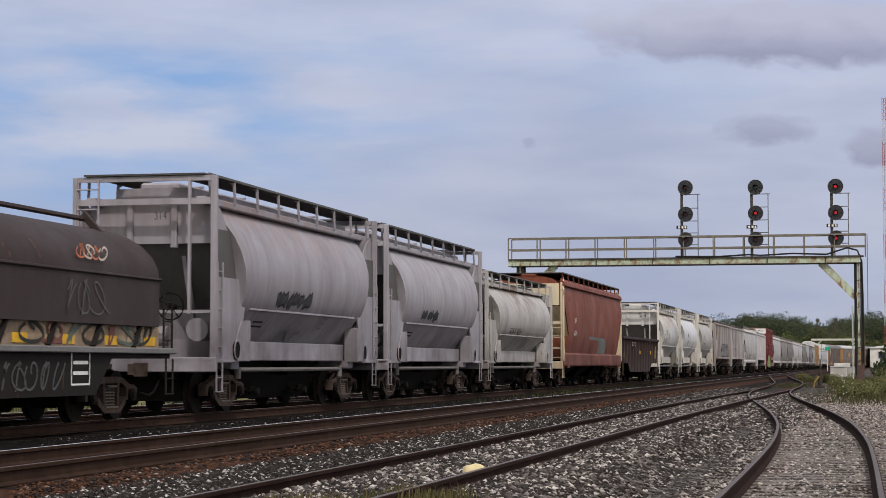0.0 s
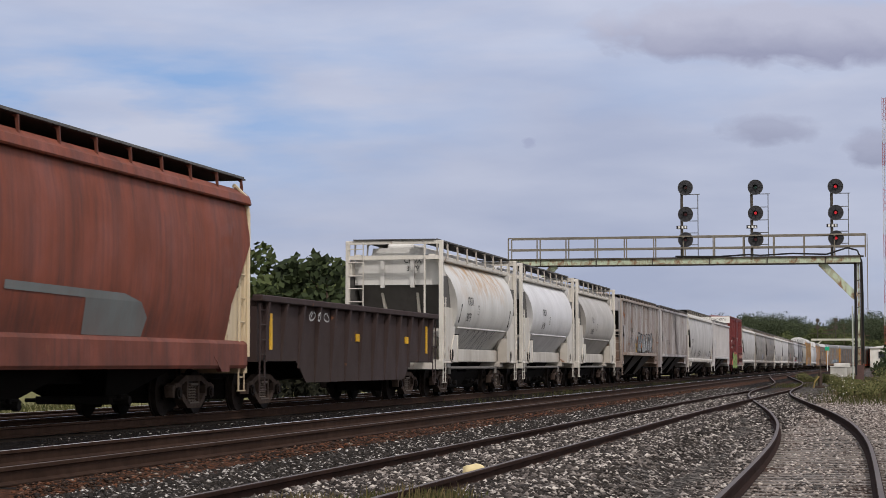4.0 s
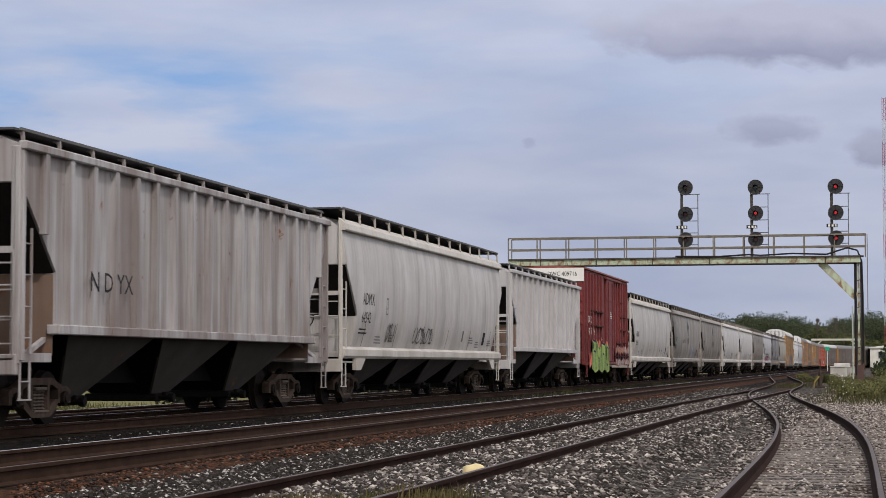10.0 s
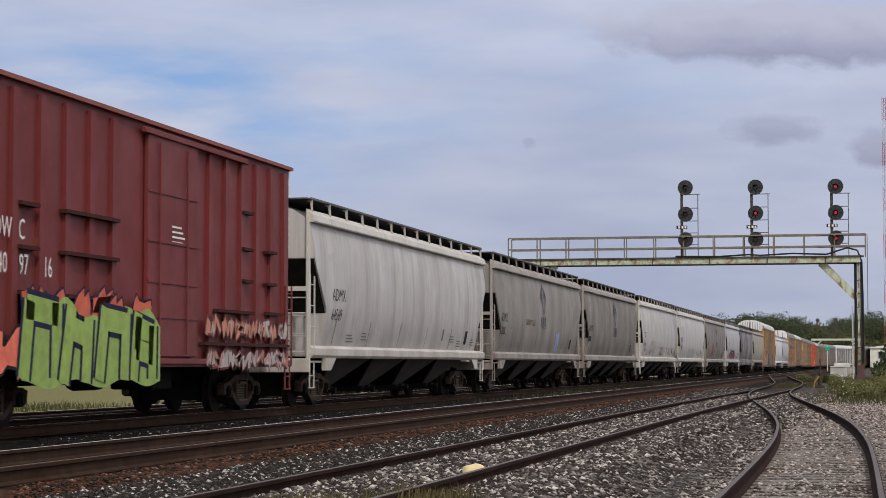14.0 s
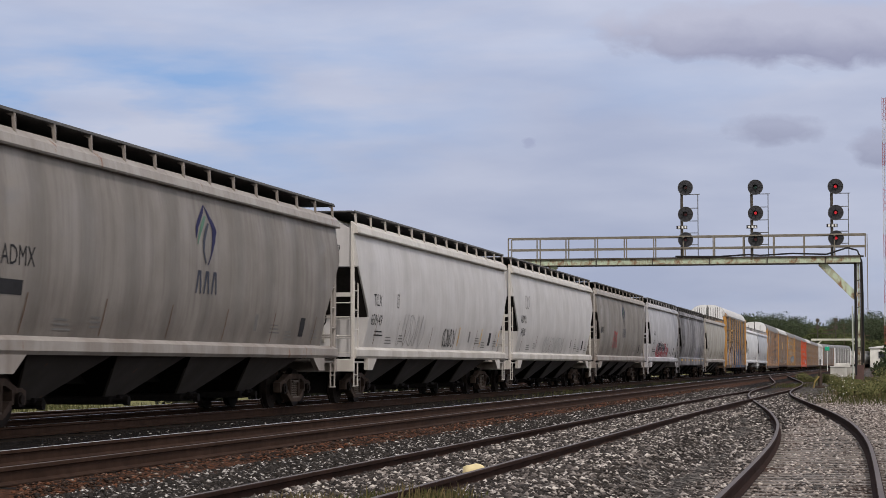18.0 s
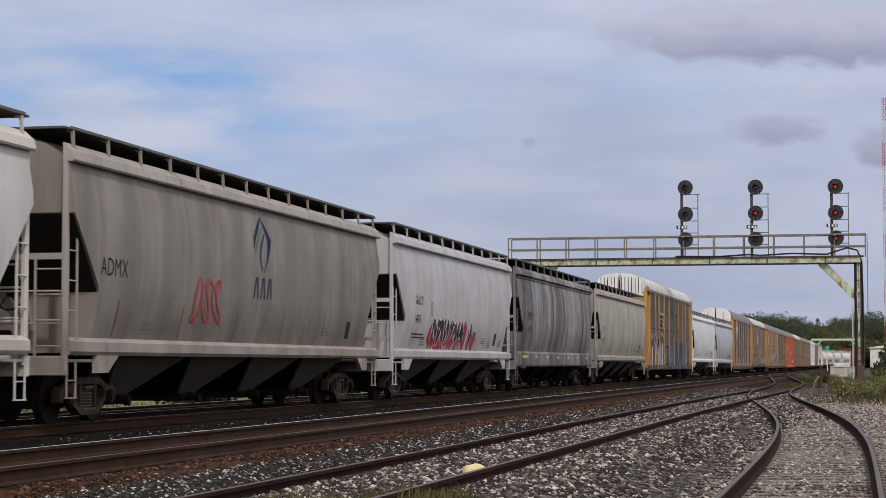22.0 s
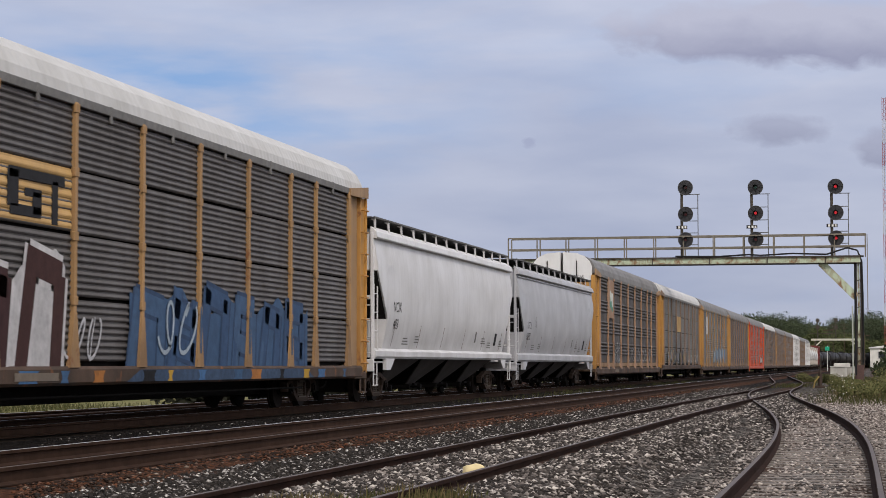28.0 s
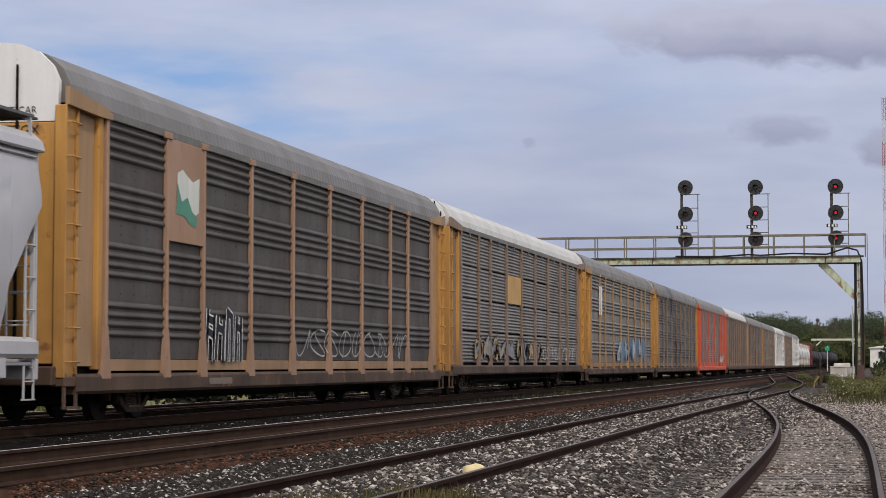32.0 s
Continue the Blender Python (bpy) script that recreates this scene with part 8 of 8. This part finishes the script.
def shed(x, y, w, d, h, label, mat=None, roof=None):
    sh = thing("shed", label, "building", "sheds past the yard")
    part("wall", Build().box(x, x + w, y, y + d, -0.8, h), mat or WALL_W, sh)
    part("roof", Build().loft([[(x - 0.4, yy, h), (x + w / 2, yy, h + 1.0), (x + w + 0.4, yy, h), (x + w + 0.4, yy, h - 0.2), (x - 0.4, yy, h - 0.2)] for yy in (y - 0.4, y + d + 0.4)]), roof or ROOF_D, sh)
    for k in range(3):
        wn = part("window", Build().box(x + w * (0.15 + 0.28 * k), x + w * (0.30 + 0.28 * k), y - 0.06, y + 0.02, h * 0.45, h * 0.8), plain("window_frame_grey", (0.3, 0.3, 0.3)), sh)
        part("pane", Build().box(x + w * (0.165 + 0.28 * k), x + w * (0.285 + 0.28 * k), y - 0.075, y - 0.055, h * 0.49, h * 0.76), plain("dark_glass", (0.03, 0.035, 0.04), 0.15), wn)


shed(-0.6, 560, 14, 20, 5.6, "long white flat shed beyond the yard", roof=plain("white_roof", (0.62, 0.62, 0.62), 0.5))
shed(4.5, 330, 9, 9, 3.6, "small pale building beside the yard")
CONC = paint("pale_concrete", (0.50, 0.49, 0.46), 0.8, 0.4, seed=71)
for x, y, w, h, lab in ((-3.45, 170, 1.25, 0.68, "pale concrete block with dirt streaks"), (-2.1, 171, 1.2, 0.66, "pale concrete block with dirt streaks")):
    cb = thing("concrete_block", lab, "concrete block", "blocks beside the spur")
    part("block", Build().box(x - 0.05, x + w, y, y + 0.9, -0.45, h, 0.05), CONC, cb)
    part("cap", Build().box(x - 0.1, x + w + 0.05, y - 0.05, y + 0.95, h, h + 0.1, 0.02), CONC, cb)
cabn = thing("relay_cabinet", "white metal relay cabinet", "cabinet")
part("body", Build().box(-3.3, -1.9, 176, 176.8, -0.4, 1.05, 0.03), WALL_W, cabn)
part("door", Build().box(-3.2, -2.0, 175.97, 176.0, -0.2, 0.95, 0.01), WALL_W, cabn)

# switch stand with a yellow lever beside the turnout
sw = thing("switch_stand", "rusty switch stand with a bent yellow lever and green target", "switch stand")
part("base", Build().box(-2.75, -2.25, 97.7, 98.3, -0.42, -0.1, 0.03).rod((-2.5, 98, -0.1), (-2.5, 98, 0.55), 0.10, 8), TRUCK_MAT, sw)
part("lever", Build().pipe([(-2.55, 97.8, 0.35), (-2.75, 97.6, 0.1), (-2.85, 97.5, -0.35)], 0.035, 7), plain("dull_lever_yellow", (0.20, 0.14, 0.045), 0.8), sw, "yellow lever")
part("target_mast", Build().rod((-2.5, 98, 0.5), (-2.5, 98, 1.2), 0.03, 6), DARK_STEEL, sw)
tgt = thing("signal_target", "small green target on a white post beside the curve", "signal target")
part("post", Build().rod((-7.24, 330, -0.5), (-7.24, 330, 4.0), 0.05, 8), plain("white_post", (0.7, 0.7, 0.68)), tgt)
part("target", Build().box(-7.6, -6.88, 329.85, 329.95, 3.2, 3.85, 0.05), plain("target_green", (0.02, 0.36, 0.22), 0.5), tgt)

# weeds: flowering clump, bushes and grass tufts


def bush(x, y, z, w, d, h, mat, seed, leaf=0.042, count=3600, label="low green weedy trackside bush"):
    rnd = random.Random(seed)
    b = Build()
    st = Build()
    for k in range(9):
        q = (x + rnd.uniform(-0.5, 0.5) * w, y + rnd.uniform(-0.5, 0.5) * d, z + h * rnd.uniform(0.3, 0.75))
        leaf_cloud(b, q, min(w, h) * rnd.uniform(0.3, 0.5), count // 9, leaf, rnd, 0.8)
        st.rod((x + rnd.uniform(-0.2, 0.2) * w, y, z), q, 0.012, 4)
    bu = thing("bush", label, "bush", "trackside bushes")
    part("leaves", quick_mesh(b, "leaves"), mat, bu)
    part("stems", st, BARK, bu)
    return bu


def tufts(name, label, spots, mat, seed, blade=(0.2, 0.5), n=40, spread=0.35):
    """Grass blades standing in clumps, one object."""
    rnd = random.Random(seed)
    b = Build()
    for x, y, z, k in spots:
        for _ in range(int(n * k)):
            px, py, hh = x + rnd.gauss(0, spread * k), y + rnd.gauss(0, spread * k), rnd.uniform(*blade)
            a, lean = rnd.uniform(0, 6.28), rnd.uniform(0.05, 0.45) * hh
            dx, dy, w = math.cos(a), math.sin(a), rnd.uniform(0.004, 0.009)
            b.add([(px - dy * w, py + dx * w, z), (px + dy * w, py - dx * w, z), (px + dy * w * 0.7 + dx * lean * 0.4, py - dx * w * 0.7 + dy * lean * 0.4, z + hh * 0.6), (px + dx * lean, py + dy * lean, z + hh), (px - dy * w * 0.7 + dx * lean * 0.4, py + dx * w * 0.7 + dy * lean * 0.4, z + hh * 0.6)], [(0, 1, 2, 3, 4)])
    me = quick_mesh(b, name)
    me.materials.append(mat)
    return tagged(new(name, me), label, "grass", kind="stuff")


WEED_OLIVE = leaf_mat("olive_weed_leaves", (0.058, 0.066, 0.022), (0.092, 0.098, 0.036), (0.14, 0.125, 0.056))
GRASS_DRY = leaf_mat("dry_grass", (0.11, 0.085, 0.04), (0.16, 0.125, 0.06), (0.075, 0.075, 0.028))
GRASS_GREEN = leaf_mat("green_grass", (0.035, 0.045, 0.014), (0.06, 0.066, 0.022), (0.10, 0.085, 0.035))
rnd = random.Random(21)
tufts("grass_tufts", "dry straw-coloured grass beside the siding", [(-4.35 + rnd.uniform(-0.2, 0.25), 14.9 + rnd.uniform(-0.2, 0.2), -0.24, 0.6) for _ in range(12)] + [(-3.75 + rnd.uniform(-0.25, 0.35), 16.0 + rnd.uniform(-0.3, 0.4), -0.24, 0.6) for _ in range(10)], GRASS_DRY, 3, (0.08, 0.22), 34, 0.14)
tufts("grass_tufts", "low green weeds between the siding rails", [(-3.85 + rnd.uniform(-0.35, 0.45), 16.2 + rnd.uniform(-0.4, 0.5), -0.24, 0.7) for _ in range(22)], GRASS_GREEN, 4, (0.05, 0.15), 46, 0.16)
tufts("grass_tufts", "thin weeds along the main line", [(-11.0 + rnd.uniform(-0.5, 0.5), rnd.uniform(26, 48), -0.25, 0.4) for _ in range(8)], GRASS_DRY, 5, (0.04, 0.13), 16, 0.12)
tufts("grass_tufts", "pale green mown grass beyond the far main line", [(rnd.uniform(-34, -21.6), rnd.uniform(34, 60), -0.42, 1.4) for _ in range(240)], GRASS_GREEN, 9, (0.08, 0.25), 26, 0.6)
tufts("grass_tufts", "green weeds in the turnout and along the far ballast", [(-4.0 + rnd.uniform(-0.5, 0.5), rnd.uniform(96, 112), -0.3, 1.0) for _ in range(40)] + [(-11.2 + rnd.uniform(-0.7, 0.7), rnd.uniform(55, 130), -0.28, 1.0) for _ in range(50)], GRASS_GREEN, 6, (0.1, 0.3), 24, 0.5)
tufts("grass_tufts", "rough grass and weeds past the spur", [(rnd.uniform(-1.6, 6.0), rnd.uniform(62, 130), -0.42, 1.2) for _ in range(420)] + [(rnd.uniform(-3.2, 0), rnd.uniform(118, 175), -0.4, 1.2) for _ in range(120)], GRASS_GREEN, 7, (0.12, 0.42), 30, 0.5)
tufts("grass_tufts", "tall dry grass past the spur", [(rnd.uniform(-1.2, 6.0), rnd.uniform(66, 120), -0.42, 1.2) for _ in range(160)], GRASS_DRY, 8, (0.2, 0.5), 18, 0.5)
for k, (x, y, w, hh) in enumerate(((-0.2, 72, 1.6, 0.8), (0.8, 78, 2.0, 1.0), (0.2, 84, 2.2, 0.9), (1.6, 88, 2.4, 1.3), (-1.0, 92, 1.6, 0.8), (-2.2, 124, 2.0, 0.9), (-3.6, 132, 2.0, 0.9))):
    bush(x, y, -0.5, w, 1.6, hh, WEED_OLIVE, 200 + k)
for k, (x, y, w, hh) in enumerate(((3.6, 175, 4.5, 3.4), (6.5, 180, 5.0, 4.2), (2.2, 205, 3.0, 2.4))):
    bush(x, y, -0.7, w, 3.0, hh, LEAF_DARK, 220 + k, 0.16, 2400, "dense dark green bush beside the yard")
# weeds added beyond the far main, near black to darken the view under cars
wb = Build()
rnd = random.Random(41)
for k in range(270):
    leaf_cloud(wb, (-21.6 + rnd.uniform(-0.6, 0.3), 60 + k * 0.45 + rnd.uniform(-0.4, 0.4), -0.3 + rnd.uniform(0.0, 1.2)), rnd.uniform(0.4, 0.7), 110, 0.12, rnd, 0.9)
me = quick_mesh(wb, "rank_weeds")
me.materials.append(LEAF_WEED)
tagged(new("rank_weeds", me), "added near-black weeds that darken the view under the train", "weeds", kind="stuff")
# white flower heads
fl = Build()
rnd = random.Random(31)
for _ in range(38):
    x, y = rnd.gauss(-0.9, 0.4), rnd.uniform(66, 94)
    z, r = rnd.uniform(-0.15, 0.45), rnd.uniform(0.010, 0.022)
    fl.add([(x + r * math.cos(a), y + r * 0.4 * math.sin(a), z + r * 0.55 * math.sin(a)) for a in np.linspace(0, 5.2, 6)], [tuple(range(6))])
me = quick_mesh(fl, "wildflowers")
me.materials.append(plain("white_petals", (0.75, 0.75, 0.70), 0.7))
tagged(new("wildflowers", me), "white wildflower heads over the weeds", "wildflowers", kind="stuff")

# pale yellow lumps beside the rails
STONE_Y = plain("pale_yellow_stone", (0.58, 0.48, 0.27), 0.85, 0, 0.2, 9)


def lump(x, y, z, w, d, h, seed, label):
    rnd = random.Random(seed)
    bm = bmesh.new()
    bmesh.ops.create_icosphere(bm, subdivisions=3, radius=1.0)
    for v in bm.verts:
        k = 1 + 0.22 * noise.noise(v.co * 1.4 + Vector((seed, 0, 0))) + 0.06 * noise.noise(v.co * 5)
        v.co = Vector((v.co.x * w * k, v.co.y * d * k, max(-0.35, v.co.z) * h * k))
    me = bpy.data.meshes.new("yellow_rock")
    bm.to_mesh(me)
    bm.free()
    for p in me.polygons:
        p.use_smooth = True
    me.materials.append(STONE_Y)
    ob = new("yellow_rock", me)
    ob.matrix_basis = pose(x, y, z)
    tagged(ob, label, "rock")


lump(-4.03, 20.0, -0.15, 0.135, 0.15, 0.075, 3, "pale yellow lump lying against the siding rail")
lump(0.10, 16.4, -0.36, 0.11, 0.14, 0.12, 5, "pale yellow lump beside the spur rail")

# ---------------- clouds ----------------


def cloud_material(name, top, low, seed, soft=0.32, dens=1.0, aspect=1.0):
    m, nt, b, n, l = graph(name)
    nt.nodes.remove(b)
    out = [k for k in nt.nodes if k.type == "OUTPUT_MATERIAL"][0]
    co, sp = n("ShaderNodeTexCoord"), n("ShaderNodeSeparateXYZ")
    l(co.outputs["Object"], sp.inputs[0])
    vec = stretched(nt, (aspect * 0.55, 1.0, 1.0), (seed, 0, seed * 0.7))
    puff = noise_node(nt, vec, 1.5, 7, 0.55, 0.25)
    # rounded body: dense in the middle, ragged at its rim
    ln = n("ShaderNodeVectorMath")
    ln.operation = "LENGTH"
    l(co.outputs["Object"], ln.inputs[0])
    body = ramped(nt, ln.outputs["Value"], 1.0, 0.25)
    add = n("ShaderNodeMath")
    add.operation = "MULTIPLY_ADD"
    l(puff, add.inputs[0])
    add.inputs[1].default_value = 1.15
    l(body, add.inputs[2])
    alpha = times(nt, ramped(nt, add.outputs[0], 0.78, 0.78 + soft), dens)
    shade = n("ShaderNodeMath")
    shade.operation = "MULTIPLY_ADD"
    l(puff, shade.inputs[0])
    shade.inputs[1].default_value = 0.9
    l(sp.outputs["Z"], shade.inputs[2])
    col = mixed(nt, ramped(nt, shade.outputs[0], -0.1, 0.8), low, top)
    em, tr, mx = n("ShaderNodeEmission"), n("ShaderNodeBsdfTransparent"), n("ShaderNodeMixShader")
    l(col, em.inputs["Color"])
    l(alpha, mx.inputs[0])
    l(tr.outputs[0], mx.inputs[1])
    l(em.outputs[0], mx.inputs[2])
    l(mx.outputs[0], out.inputs["Surface"])
    return m


CLOUDS = []


def cloud(u, v, w, h, top, low, seed, soft=0.32, dens=1.0, drift=1.0, dist=4200.0):
    """A far cloud bank (the lens smudge uses it too); u, v: its middle as tangents right of and above the camera's
    axis; w, h: half sizes likewise.
    """
    c = Vector(CAM_POSE.translation) + CAM_POSE.to_3x3() @ Vector((u * dist, v * dist, -dist))
    me = bpy.data.meshes.new("cloud")
    me.from_pydata([(-1, 0, -1), (1, 0, -1), (1, 0, 1), (-1, 0, 1)], [], [(0, 1, 2, 3)])
    me.materials.append(cloud_material("cloud_%d" % seed, top, low, seed * 1.7, soft, dens, w / h))
    for p in me.vertices:
        p.co = Vector((p.co.x, 0, p.co.z))
    ob = new("cloud", me)
    ob.scale = (w * dist, 1, h * dist)
    base = Matrix.Translation(c) @ pose(0, 0, 0, TILT, 0, TURN)
    ob.matrix_basis = base @ Matrix.Diagonal((w * dist, 1, h * dist, 1))
    tagged(ob, "drifting grey-bottomed cloud in a pale sky; the still one is lens dust", "cloud", "clouds", "structure")
    CLOUDS.append((ob, base, drift, dist))


K = 1 / 3480.0
cloud((1390 - 784) * K, (441 - 58) * K, 450 * K, 80 * K, (0.50, 0.515, 0.645), (0.315, 0.33, 0.465), 3, 0.34, 0.92, 36)
cloud((1355 - 784) * K, (441 - 230) * K, 118 * K, 38 * K, (0.37, 0.395, 0.53), (0.30, 0.32, 0.445), 5, 0.6, 0.75, 26)
cloud((1560 - 784) * K, (441 - 265) * K, 95 * K, 48 * K, (0.38, 0.40, 0.53), (0.29, 0.31, 0.43), 7, 0.45, 0.8, 20)
# no cloud: a dust spot on the lens, added as a small still card
cloud((936 - 784) * K, (441 - 253) * K, 16 * K, 14 * K, (0.33, 0.36, 0.52), (0.33, 0.36, 0.52), 9, 0.6, 0.5, 0)


# ---------------- movement ----------------
def motions():
    def car_pose(s, half, bogie):
        xa, ya, _ = main_path(s - bogie, X_TRAIN)
        xb, yb, _ = main_path(s + bogie, X_TRAIN)
        return pose((xa + xb) / 2, (ya + yb) / 2, 0, 0, 0, -math.degrees(math.atan2(xb - xa, yb - ya)))

    times_s = [0.0, 2.0, 4.0, 6.0, 8.0, 10.0, 12.0, 14.0, 16.0, 18.0, 20.0, 22.0, 24.0, 26.0, 28.0, 30.0, 32.0]
    for car, s, half in TRAIN:
        walk(car, [(t, car_pose(s - SPEED * t, half, half - 1.9)) for t in times_s])
    # wheels roll at the train's speed, a row for each thirtieth of a second; alike wheels share the rows
    turn = math.degrees(SPEED / WHEEL_R)
    lead = {}
    for w, wy in WHEELSETS:
        if wy not in lead:
            lead[wy] = w
            walk(w, [(k / 30, pose(0, wy, WHEEL_R, turn * k / 30)) for k in range(961)])
        else:
            w.rotation_mode = "QUATERNION"
            keys = w.animation_data_create()
            keys.action = lead[wy].animation_data.action
            keys.action_slot = lead[wy].animation_data.action_slot
    for ob, base, drift, dist in CLOUDS:
        keep = ob.scale.copy()
        right = CAM_POSE.to_3x3() @ Vector((1, 0, 0))
        walk(ob, [(t, Matrix.Translation(right * (drift * K * dist * t / 32.0)) @ base) for t in (0.0, 16.0, 32.0)])
        ob.scale = keep


motions()
